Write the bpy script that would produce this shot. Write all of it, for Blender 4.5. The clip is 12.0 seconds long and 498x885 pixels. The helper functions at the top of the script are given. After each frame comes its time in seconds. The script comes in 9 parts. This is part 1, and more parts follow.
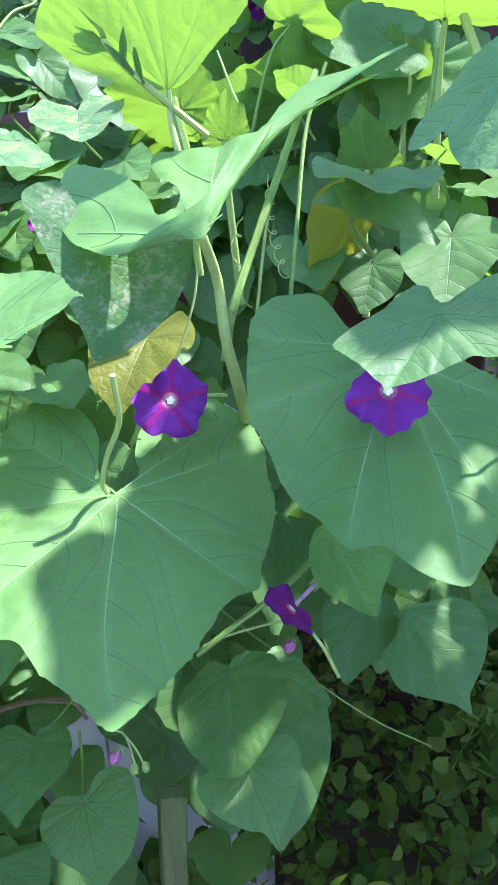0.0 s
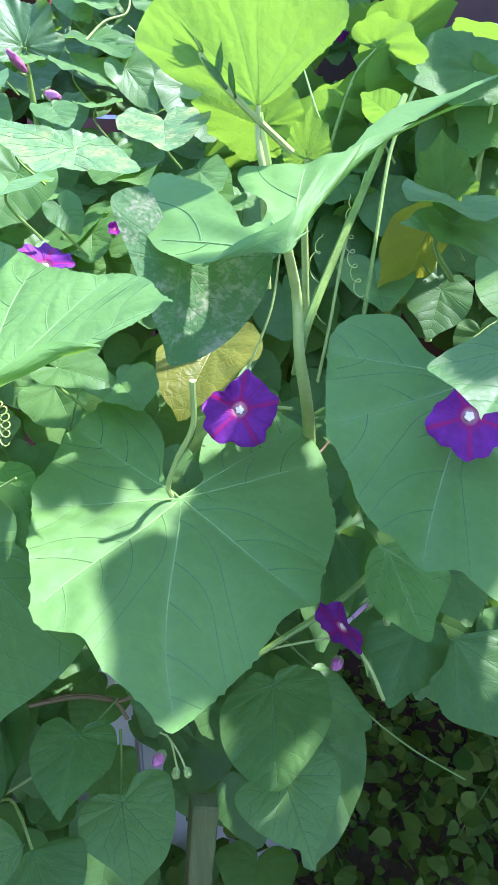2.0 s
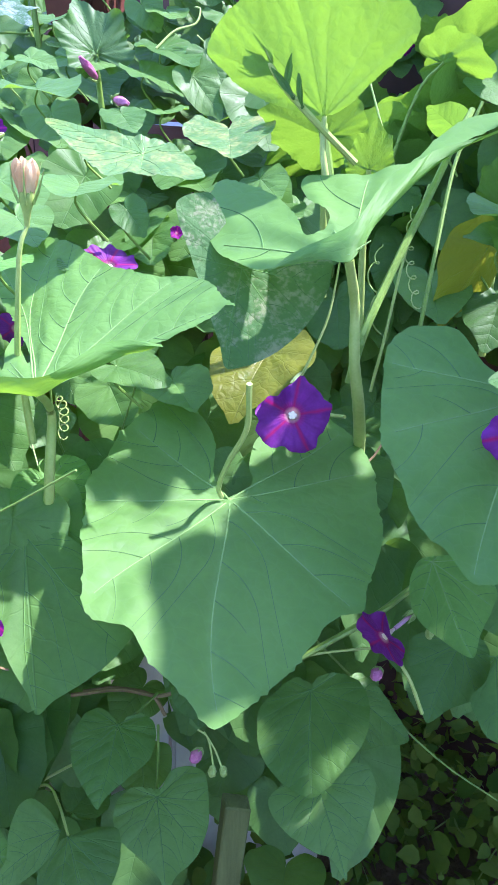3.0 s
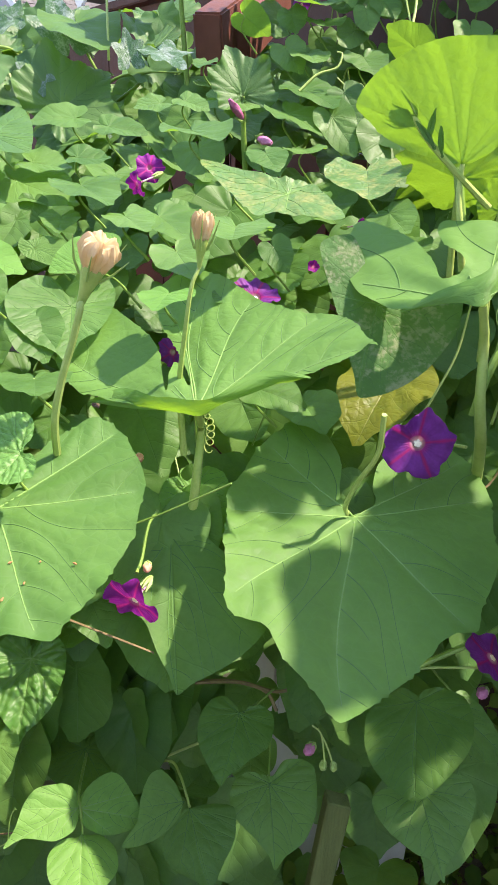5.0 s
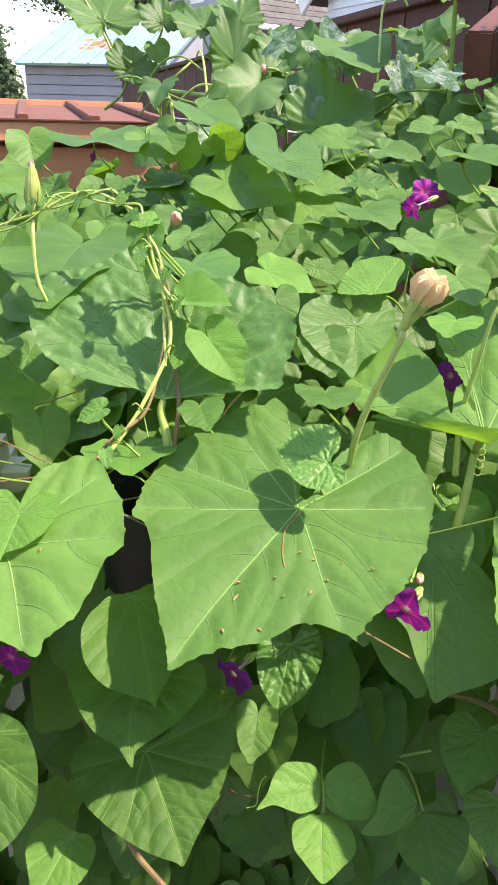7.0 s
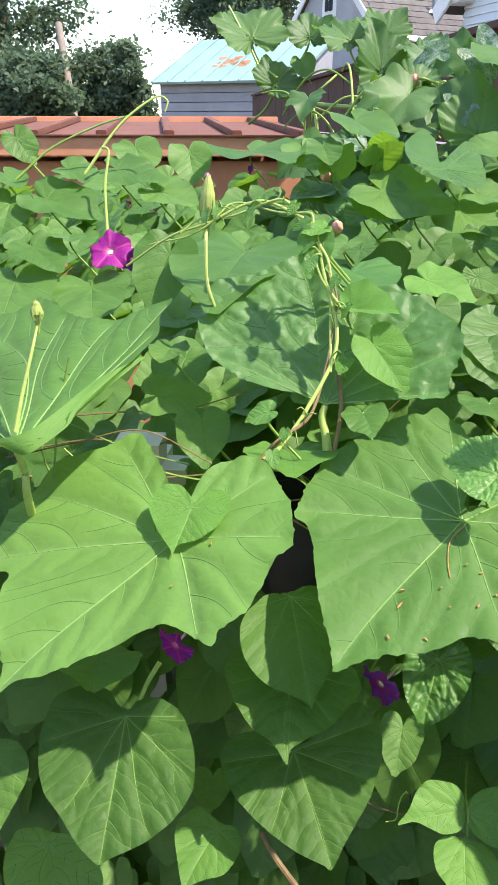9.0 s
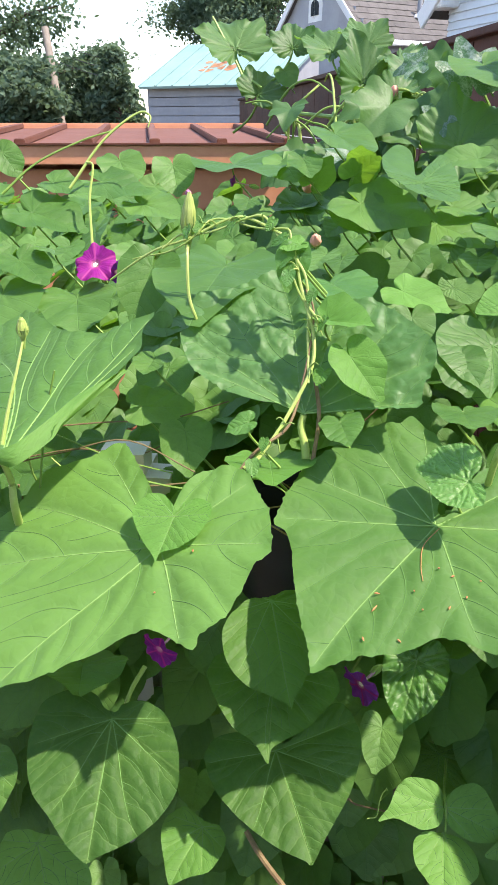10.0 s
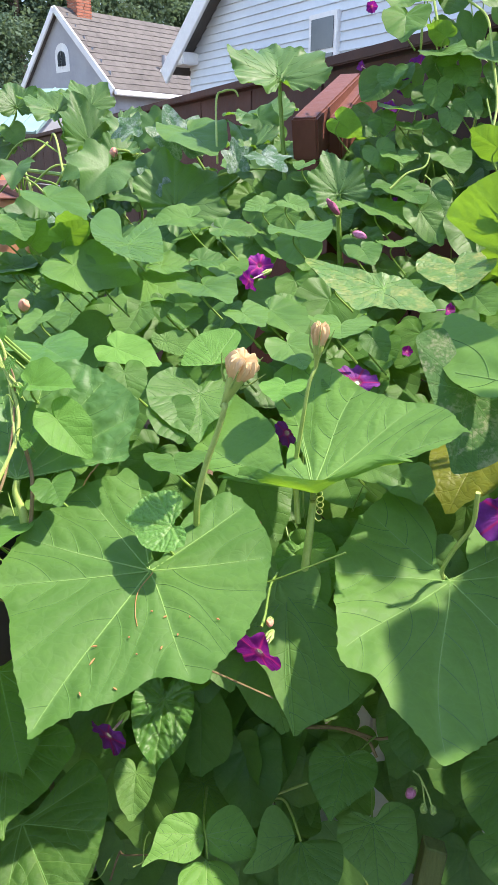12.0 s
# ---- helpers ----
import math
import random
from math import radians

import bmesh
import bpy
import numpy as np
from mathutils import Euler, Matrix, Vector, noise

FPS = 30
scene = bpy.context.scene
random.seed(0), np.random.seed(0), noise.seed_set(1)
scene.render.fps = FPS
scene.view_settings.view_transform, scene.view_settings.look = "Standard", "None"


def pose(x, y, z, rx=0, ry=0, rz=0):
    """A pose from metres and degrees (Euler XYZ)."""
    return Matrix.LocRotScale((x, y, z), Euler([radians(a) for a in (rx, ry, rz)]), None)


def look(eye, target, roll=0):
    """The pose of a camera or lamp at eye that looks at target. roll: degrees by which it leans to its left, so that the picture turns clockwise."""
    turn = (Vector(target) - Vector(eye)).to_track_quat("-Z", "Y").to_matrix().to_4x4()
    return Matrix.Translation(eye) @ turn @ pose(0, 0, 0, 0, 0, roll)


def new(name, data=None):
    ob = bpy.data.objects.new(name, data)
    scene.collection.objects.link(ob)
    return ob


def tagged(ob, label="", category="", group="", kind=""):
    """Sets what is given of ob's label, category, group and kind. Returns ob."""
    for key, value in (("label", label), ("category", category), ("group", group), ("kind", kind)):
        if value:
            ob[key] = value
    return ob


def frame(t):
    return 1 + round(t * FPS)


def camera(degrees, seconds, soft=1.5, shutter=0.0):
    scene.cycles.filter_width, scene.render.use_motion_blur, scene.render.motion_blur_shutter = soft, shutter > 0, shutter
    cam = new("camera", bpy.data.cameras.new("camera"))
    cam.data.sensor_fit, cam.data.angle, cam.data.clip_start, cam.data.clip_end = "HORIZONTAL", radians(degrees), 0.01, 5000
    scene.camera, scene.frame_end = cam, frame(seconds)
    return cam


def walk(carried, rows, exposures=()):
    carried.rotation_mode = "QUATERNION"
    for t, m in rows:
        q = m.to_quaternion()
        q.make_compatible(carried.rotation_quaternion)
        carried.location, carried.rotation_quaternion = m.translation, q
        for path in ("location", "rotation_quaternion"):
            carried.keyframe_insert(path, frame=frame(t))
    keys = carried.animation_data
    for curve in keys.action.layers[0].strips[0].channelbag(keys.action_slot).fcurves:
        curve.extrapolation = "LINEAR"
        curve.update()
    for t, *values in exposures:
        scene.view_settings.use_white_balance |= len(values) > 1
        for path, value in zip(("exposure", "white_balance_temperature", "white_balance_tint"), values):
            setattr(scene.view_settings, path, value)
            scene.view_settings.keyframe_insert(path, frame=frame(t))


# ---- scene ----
from mathutils.geometry import delaunay_2d_cdt

cam = camera(39.0, 12.0)
PATH = [
    (0, (-0.015, -0.009, 1.452), (-0.018, 1.774, 0.545), -2.2),
    (0.5, (-0.012, -0.007, 1.45), (0.005, 1.788, 0.568), -2.3),
    (1, (-0.013, -0.006, 1.452), (0.013, 1.791, 0.576), -1.7),
    (1.5, (-0.032, -0.01, 1.453), (-0.039, 1.789, 0.579), -0.3),
    (2, (-0.051, -0.014, 1.453), (-0.133, 1.784, 0.582), 1.1),
    (2.5, (-0.058, -0.016, 1.452), (-0.215, 1.781, 0.589), 1.7),
    (2.7, (-0.059, -0.017, 1.452), (-0.231, 1.78, 0.592), 2.0),
    (4.3, (-0.087, -0.062, 1.46), (-0.44, 1.723, 0.629), 3.3),
    (4.5, (-0.091, -0.063, 1.457), (-0.475, 1.712, 0.62), 3.4),
    (5, (-0.093, -0.085, 1.489), (-0.542, 1.673, 0.649), 2.5),
    (5.5, (-0.098, -0.105, 1.515), (-0.593, 1.648, 0.69), 2.2),
    (6, (-0.131, -0.122, 1.528), (-0.719, 1.6, 0.699), 2.5),
    (6.5, (-0.159, -0.139, 1.523), (-0.912, 1.508, 0.677), 2.1),
    (7, (-0.178, -0.161, 1.52), (-1.073, 1.408, 0.661), 1.7),
    (7.5, (-0.187, -0.174, 1.521), (-1.168, 1.344, 0.666), 1.3),
    (7.7, (-0.186, -0.172, 1.52), (-1.212, 1.322, 0.672), 0.7),
    (9.3, (-0.216, -0.203, 1.517), (-1.388, 1.184, 0.679), 0.1),
    (9.5, (-0.213, -0.205, 1.52), (-1.392, 1.175, 0.681), 0.0),
    (10, (-0.195, -0.204, 1.532), (-1.334, 1.216, 0.704), -0.0),
    (10.5, (-0.172, -0.202, 1.542), (-1.2, 1.313, 0.738), 0.2),
    (11, (-0.141, -0.195, 1.553), (-1.029, 1.423, 0.781), 0.4),
    (11.5, (-0.123, -0.188, 1.557), (-0.891, 1.502, 0.813), 0.5),
    (12, (-0.106, -0.182, 1.56), (-0.775, 1.558, 0.835), 0.1),
]
EXPOSURES = [(0.0, 2.60, 5480, 36), (2.7, 2.50, 5450, 35), (4.3, 2.16, 7000, 22), (7.7, 1.84, 7650, 22), (9.3, 1.72, 7050, 17), (12.0, 1.80, 7100, 18)]
walk(cam, [(t, look(eye, target, roll)) for t, eye, target, roll in PATH], EXPOSURES)

# ---------------------------------------------------------------- light
SUN_EL, SUN_AZ = radians(59), radians(69)          # azimuth clockwise from +y
sun_dir = Vector((math.cos(SUN_EL) * math.sin(SUN_AZ), math.cos(SUN_EL) * math.cos(SUN_AZ), math.sin(SUN_EL)))
world = bpy.data.worlds.new("sky")
scene.world = world
world.use_nodes = True
wn, wl = world.node_tree.nodes, world.node_tree.links
sky = wn.new("ShaderNodeTexSky")
sky.sky_type, sky.sun_disc = "NISHITA", False
sky.sun_elevation, sky.sun_rotation = SUN_EL, SUN_AZ
sky.air_density, sky.dust_density, sky.ozone_density = 1.0, 0.4, 1.0
wl.new(sky.outputs[0], wn["Background"].inputs[0])
wn["Background"].inputs[1].default_value = 0.175
sun = new("sun", bpy.data.lights.new("sun", "SUN"))
sun.data.energy, sun.data.angle, sun.data.color = 2.95, radians(1.0), (1.0, 0.95, 0.86)
sun.matrix_world = look(sun_dir * 50, (0, 0, 0))


# ---------------------------------------------------------------- materials
class Nodes:
    """A short way to write a node tree."""

    def __init__(self, name):
        self.mat = bpy.data.materials.new(name)
        self.mat.use_nodes = True
        self.t = self.mat.node_tree
        self.n = self.t.nodes
        self.bsdf = self.n["Principled BSDF"]

    def link(self, value, socket):
        if hasattr(value, "is_output"):
            self.t.links.new(value, socket)
        elif isinstance(value, (tuple, list)):
            socket.default_value = (*value, 1.0) if len(value) == 3 and len(socket.default_value) == 4 else tuple(value)
        else:
            socket.default_value = value

    def math(self, op, a, b=0.0, c=0.0):
        m = self.n.new("ShaderNodeMath")
        m.operation = op
        for i, v in enumerate((a, b, c)):
            self.link(v, m.inputs[i])
        return m.outputs[0]

    def mix(self, fac, a, b, kind="MIX"):
        m = self.n.new("ShaderNodeMix")
        m.data_type, m.blend_type = "RGBA", kind
        self.link(fac, m.inputs[0]), self.link(a, m.inputs[6]), self.link(b, m.inputs[7])
        return m.outputs[2]

    def coord(self, which="Object"):
        return self.n.new("ShaderNodeTexCoord").outputs[which]

    def noise(self, scale, vec=None, detail=4.0, rough=0.6):
        m = self.n.new("ShaderNodeTexNoise")
        m.inputs["Scale"].default_value, m.inputs["Detail"].default_value, m.inputs["Roughness"].default_value = scale, detail, rough
        self.t.links.new(vec if vec is not None else self.coord(), m.inputs["Vector"])
        return m.outputs["Fac"]

    def span(self, value, lo, hi, to_lo=0.0, to_hi=1.0):
        m = self.n.new("ShaderNodeMapRange")
        for i, v in enumerate((value, lo, hi, to_lo, to_hi)):
            self.link(v, m.inputs[i])
        return m.outputs[0]

    def random(self):
        return self.n.new("ShaderNodeObjectInfo").outputs["Random"]

    def bump(self, height, strength, distance=0.002, normal=None):
        m = self.n.new("ShaderNodeBump")
        m.inputs["Strength"].default_value, m.inputs["Distance"].default_value = strength, distance
        self.link(height, m.inputs["Height"])
        if normal is not None:
            self.link(normal, m.inputs["Normal"])
        return m.outputs[0]

    def set(self, **values):
        for key, v in values.items():
            self.link(v, self.bsdf.inputs[key.replace("_", " ")])


def plain(name, dark, light, rough=0.6, scale=20.0, bump=0.3, dist=0.002, spec=0.4, metal=0.0, stretch=None):
    """A surface of two tones mixed by coarse and fine noise, with fine relief."""
    k = Nodes(name)
    vec = k.coord()
    if stretch:
        mp = k.n.new("ShaderNodeMapping")
        mp.inputs["Scale"].default_value = stretch
        k.t.links.new(vec, mp.inputs[0])
        vec = mp.outputs[0]
    coarse, fine = k.noise(scale, vec), k.noise(scale * 7, vec, 6)
    f = k.math("ADD", k.math("MULTIPLY", coarse, 0.65), k.math("MULTIPLY", fine, 0.35))
    f = k.math("ADD", k.span(f, 0.3, 0.7), k.math("MULTIPLY", k.math("SUBTRACT", k.random(), 0.5), 0.4))
    k.set(Base_Color=k.mix(f, dark, light), Roughness=k.span(fine, 0.3, 0.7, rough - 0.08, rough + 0.08), Metallic=metal,
          Specular_IOR_Level=spec, Normal=k.bump(f, bump, dist))
    return k.mat


def leaf_material(name, dark, light, through_col, vein, vein_gain=0.4, rough=0.42, pucker=0.5, blotch=None, blotch_at=(0.55, 0.7), through_part=0.38, spec=0.4, veins="pinnate", cells=11.0, ribs=0.35, wavy=1.2):
    """A leaf blade drawn on the blade's own plan (the mesh's uv): midrib with curved side veins or a fine net alone, quilted relief,
    light passing through. veins: "pinnate", "net" (the main veins are modelled) or "none" (small far leaves in one mesh)."""
    k = Nodes(name)
    if veins == "none":
        rnd = k.n.new("ShaderNodeNewGeometry").outputs["Random Per Island"]
        vec = k.coord()
        coarse, fine = k.noise(3.0, vec), k.noise(60.0, vec, 4)
    else:
        rnd = k.random()
        sep = k.n.new("ShaderNodeSeparateXYZ")
        k.t.links.new(k.coord("UV"), sep.inputs[0])
        com = k.n.new("ShaderNodeCombineXYZ")
        k.t.links.new(sep.outputs[0], com.inputs[0]), k.t.links.new(sep.outputs[1], com.inputs[1])
        k.t.links.new(k.math("MULTIPLY", rnd, 60.0), com.inputs[2])
        vec = com.outputs[0]
        coarse, fine = k.noise(2.2, vec, 3), k.noise(24.0, vec, 6)
    lines, bulge = None, 0.0
    if veins == "pinnate":
        x = k.math("ABSOLUTE", sep.outputs[0])
        y = sep.outputs[1]
        wob = k.math("MULTIPLY", k.math("SUBTRACT", k.noise(3.5, vec, 2), 0.5), 0.14)
        rib = k.math("SUBTRACT", 1.0, k.span(x, 0.002, k.span(y, 0.0, 1.0, 0.012, 0.005)))
        rib = k.math("MULTIPLY", rib, k.math("GREATER_THAN", y, 0.0))
        ph = k.math("ADD", k.math("SUBTRACT", y, k.math("ADD", k.math("MULTIPLY", x, 0.55), k.math("MULTIPLY", k.math("MULTIPLY", x, x), 0.55))), wob)
        saw = k.math("PINGPONG", k.math("MULTIPLY", ph, 5.2), 0.5)
        fwd = k.span(ph, -0.05, 0.0)
        side = k.math("MULTIPLY", k.span(saw, 0.0, 0.045, 1.0, 0.0), fwd)
        ang = k.math("ADD", k.math("ARCTAN2", x, y), k.math("MULTIPLY", wob, 0.5))
        ray = k.math("PINGPONG", k.math("MULTIPLY", k.math("SUBTRACT", ang, 1.55), 1.9), 0.5)
        low = k.math("MULTIPLY", k.span(ray, 0.0, 0.045, 1.0, 0.0), k.math("SUBTRACT", 1.0, fwd))
        lines = k.math("MAXIMUM", rib, k.math("MULTIPLY", k.math("MAXIMUM", side, low), 0.5))
        bulge = k.math("MULTIPLY", k.math("MULTIPLY", k.span(saw, 0.0, 0.35), fwd), ribs)
    tone = k.math("ADD", k.math("MULTIPLY", coarse, 0.65), k.math("MULTIPLY", fine, 0.35))
    tone = k.math("ADD", k.span(tone, 0.28, 0.72), k.math("MULTIPLY", k.math("SUBTRACT", rnd, 0.5), 1.0))
    col = k.mix(tone, dark, light)
    if blotch:
        patch = k.math("ADD", k.math("MULTIPLY", k.noise(4.0, vec, 5), 0.58), k.math("MULTIPLY", fine, 0.42))
        col = k.mix(k.span(patch, *blotch_at), col, blotch)
    relief = k.math("MULTIPLY", fine, 0.28)
    if veins != "none":
        vor = k.n.new("ShaderNodeTexVoronoi")
        vor.feature = "DISTANCE_TO_EDGE"
        vor.inputs["Scale"].default_value = cells
        bent = k.n.new("ShaderNodeVectorMath")
        k.t.links.new(vec, bent.inputs[0])
        shift = k.n.new("ShaderNodeTexNoise")
        shift.inputs["Scale"].default_value = 7.0
        k.t.links.new(vec, shift.inputs["Vector"])
        half = k.n.new("ShaderNodeVectorMath")
        half.operation = "SCALE"
        half.inputs["Scale"].default_value = 0.10
        k.t.links.new(shift.outputs["Color"], half.inputs[0])
        k.t.links.new(half.outputs[0], bent.inputs[1])
        k.t.links.new(bent.outputs[0], vor.inputs["Vector"])
        net = k.span(vor.outputs["Distance"], 0.0, 0.07, 1.0, 0.0)
        swell = k.span(vor.outputs["Distance"], 0.0, 0.35)
        col = k.mix(k.math("MULTIPLY", net, (0.10 if veins == "net" else 0.09) * min(1.0, vein_gain * 2.5)), col, vein)
        relief = k.math("ADD", relief, k.math("MULTIPLY", swell, pucker))
        if veins == "net":
            relief = k.math("ADD", relief, k.math("MULTIPLY", k.noise(5.5, vec, 2), wavy))
    if veins != "none":
        halo = k.n.new("ShaderNodeAttribute")
        halo.attribute_name = "near_vein"
        col = k.mix(k.math("MULTIPLY", halo.outputs["Fac"], 0.20), col, vein)
    if lines is not None:
        col = k.mix(k.math("MULTIPLY", lines, vein_gain), col, vein)
        relief = k.math("SUBTRACT", k.math("ADD", relief, bulge), k.math("MULTIPLY", lines, 0.5))
    nrm = k.bump(relief, 0.5, 0.0018)
    k.set(Base_Color=col, Roughness=k.span(fine, 0.3, 0.7, rough - 0.08, rough + 0.12), Specular_IOR_Level=spec, Normal=nrm)
    tr = k.n.new("ShaderNodeBsdfTranslucent")
    glow = k.mix(tone, through_col, [c * 1.25 for c in through_col])
    if lines is not None:
        glow = k.mix(k.math("MULTIPLY", lines, 0.5), glow, [c * 0.6 for c in through_col])
    k.link(glow, tr.inputs[0])
    k.link(nrm, tr.inputs["Normal"])
    mx = k.n.new("ShaderNodeMixShader")
    mx.inputs[0].default_value = through_part
    k.t.links.new(k.bsdf.outputs[0], mx.inputs[1]), k.t.links.new(tr.outputs[0], mx.inputs[2])
    k.t.links.new(mx.outputs[0], k.n["Material Output"].inputs[0])
    return k.mat


def petal_material(name, rim, star, heart, through_part=0.35):
    """A trumpet flower: uv x runs round the flower, uv y from the throat out to the rim."""
    k = Nodes(name)
    sep = k.n.new("ShaderNodeSeparateXYZ")
    k.t.links.new(k.coord("UV"), sep.inputs[0])
    fine = k.noise(90.0, None, 5)
    ray = k.math("PINGPONG", k.math("MULTIPLY", sep.outputs[0], 5.0), 0.5)
    ray = k.math("ADD", ray, k.math("MULTIPLY", k.math("SUBTRACT", fine, 0.5), 0.06))
    slim = k.span(sep.outputs[1], 0.3, 1.0, 0.14, 0.04)
    col = k.mix(k.span(fine, 0.3, 0.75), rim, [c * 0.62 for c in rim])
    col = k.mix(k.math("MULTIPLY", k.span(ray, 0.0, slim, 1.0, 0.0), 0.85), col, star)
    col = k.mix(k.span(sep.outputs[1], 0.14, 0.40, 1.0, 0.0), col, star)
    col = k.mix(k.span(sep.outputs[1], 0.06, 0.26, 1.0, 0.0), col, heart)
    col = k.mix(k.span(fine, 0.35, 0.8, 0.0, 0.3), col, [c * 0.6 for c in rim])
    nrm = k.bump(k.math("ADD", fine, k.math("ADD", ray, k.math("MULTIPLY", k.math("SINE", k.math("MULTIPLY", sep.outputs[0], 220.0)), 0.12))), 0.6, 0.0015)
    k.set(Base_Color=col, Roughness=0.55, Specular_IOR_Level=0.25, Normal=nrm)
    tr = k.n.new("ShaderNodeBsdfTranslucent")
    k.link(col, tr.inputs[0])
    mx = k.n.new("ShaderNodeMixShader")
    mx.inputs[0].default_value = through_part
    k.t.links.new(k.bsdf.outputs[0], mx.inputs[1]), k.t.links.new(tr.outputs[0], mx.inputs[2])
    k.t.links.new(mx.outputs[0], k.n["Material Output"].inputs[0])
    return k.mat


GLORY = leaf_material("morning glory leaf", (0.056, 0.148, 0.031), (0.115, 0.240, 0.058), (0.20, 0.40, 0.03), (0.15, 0.31, 0.09), 0.35, pucker=0.08, rough=0.48, spec=0.30)
# Deeper green stands in for the shade on the low leaves.
SHADE_GLORY = leaf_material("shade-toned morning glory leaf", (0.040, 0.115, 0.020), (0.070, 0.170, 0.032), (0.13, 0.30, 0.02), (0.17, 0.30, 0.08), 0.75, rough=0.56, spec=0.28, pucker=0.3, ribs=1.0)
PUMPKIN = leaf_material("pumpkin leaf", (0.072, 0.185, 0.036), (0.128, 0.280, 0.060), (0.21, 0.40, 0.025), (0.20, 0.36, 0.14), 0.4, rough=0.60, spec=0.3, veins="net", cells=15.0, pucker=0.28)
CRINKLED = leaf_material("crinkled pumpkin leaf", (0.060, 0.165, 0.045), (0.105, 0.240, 0.070), (0.22, 0.44, 0.02), (0.18, 0.34, 0.12), 0.4, rough=0.5, veins="net", cells=13.0, pucker=0.5)
QUILTED = leaf_material("quilted leaf", (0.060, 0.180, 0.035), (0.115, 0.265, 0.060), (0.22, 0.46, 0.03), (0.24, 0.42, 0.14), 0.35, rough=0.42, pucker=0.25, cells=6.0, spec=0.45)
YOUNG = leaf_material("young leaf", (0.085, 0.220, 0.040), (0.130, 0.300, 0.062), (0.25, 0.48, 0.04), (0.19, 0.38, 0.11), 0.4, pucker=0.12, rough=0.56, spec=0.26)
YELLOW = leaf_material("yellowing leaf", (0.10, 0.145, 0.012), (0.165, 0.185, 0.016), (0.36, 0.38, 0.02), (0.30, 0.32, 0.06), 0.3, blotch=(0.10, 0.18, 0.03))
MOTTLED = leaf_material("mottled leaf", (0.085, 0.200, 0.050), (0.120, 0.250, 0.075), (0.25, 0.42, 0.05), (0.16, 0.30, 0.10), 0.3, blotch=(0.36, 0.36, 0.12), blotch_at=(0.47, 0.66))
DUSTY = leaf_material("dusty leaf", (0.055, 0.145, 0.042), (0.085, 0.190, 0.065), (0.20, 0.38, 0.05), (0.13, 0.25, 0.09), 0.3, rough=0.68, spec=0.2, blotch=(0.27, 0.30, 0.17), blotch_at=(0.50, 0.60))
SILVER = leaf_material("silver-marked leaf", (0.045, 0.125, 0.050), (0.075, 0.175, 0.075), (0.14, 0.30, 0.08), (0.30, 0.38, 0.28), 0.6, blotch=(0.32, 0.40, 0.34), blotch_at=(0.48, 0.60))
SQUASH = leaf_material("squash leaf", (0.045, 0.125, 0.035), (0.085, 0.190, 0.055), (0.14, 0.30, 0.02), (0.20, 0.32, 0.13), 0.4, rough=0.5, veins="net", cells=14.0, pucker=0.15, wavy=0.6)
STEM = plain("green stem", (0.11, 0.21, 0.030), (0.21, 0.34, 0.065), 0.5, 60, 0.4, 0.0008)
STEM_PALE = plain("pale stem", (0.25, 0.37, 0.075), (0.39, 0.49, 0.14), 0.5, 60, 0.4, 0.0008)
STEM_BROWN = plain("woody stem", (0.13, 0.085, 0.04), (0.26, 0.19, 0.09), 0.7, 60, 0.5, 0.001)
VEIN = plain("leaf vein", (0.165, 0.305, 0.078), (0.21, 0.355, 0.105), 0.75, 60, 0.1, 0.0003, 0.15)
VEIN_SIDE = plain("side vein", (0.115, 0.255, 0.062), (0.155, 0.30, 0.085), 0.75, 60, 0.1, 0.0003, 0.15)
VEIN_DARK = plain("dark leaf vein", (0.075, 0.175, 0.040), (0.11, 0.225, 0.060), 0.75, 60, 0.1, 0.0003, 0.15)
VEIN_CLEAR = leaf_material("clear leaf vein", (0.12, 0.26, 0.06), (0.17, 0.32, 0.08), (0.20, 0.42, 0.02), (0.2, 0.3, 0.1), veins="none", through_part=0.7)
PURPLE = petal_material("purple petal", (0.22, 0.032, 0.29), (0.42, 0.010, 0.11), (0.90, 0.74, 0.68))
MAGENTA = petal_material("magenta petal", (0.27, 0.015, 0.27), (0.64, 0.03, 0.26), (0.82, 0.45, 0.58))
ROSE = petal_material("rose-magenta petal", (0.36, 0.020, 0.28), (0.60, 0.08, 0.34), (0.85, 0.60, 0.62))
PINK_TUBE = plain("pink flower tube", (0.48, 0.22, 0.38), (0.68, 0.42, 0.55), 0.55, 60, 0.2, 0.0005)
WILTED = leaf_material("wilted pumpkin petal", (0.50, 0.34, 0.16), (0.82, 0.67, 0.43), (0.80, 0.60, 0.34), (0.8, 0.6, 0.3), veins="none", through_part=0.28, rough=0.8, spec=0.15)
FADED = plain("faded pink petal", (0.30, 0.05, 0.16), (0.55, 0.22, 0.34), 0.6, 150, 0.7, 0.001)
CALYX = plain("green calyx", (0.19, 0.31, 0.065), (0.31, 0.43, 0.12), 0.5, 90, 0.4, 0.001)
THROAT_CREAM = plain("cream throat spot", (0.78, 0.70, 0.50), (0.90, 0.84, 0.68), 0.6, 90, 0.3, 0.0004)
BUD = plain("yellow-green bud", (0.27, 0.36, 0.08), (0.42, 0.50, 0.16), 0.5, 90, 0.4, 0.001)
DRY = plain("dry scrap", (0.30, 0.12, 0.04), (0.50, 0.24, 0.09), 0.8, 200, 0.4, 0.0005)
SALMON = plain("salmon petal", (0.62, 0.25, 0.17), (0.75, 0.38, 0.26), 0.6, 80, 0.3, 0.001)
SOIL = plain("soil", (0.060, 0.043, 0.022), (0.145, 0.105, 0.060), 0.95, 9, 1.0, 0.02, 0.2)
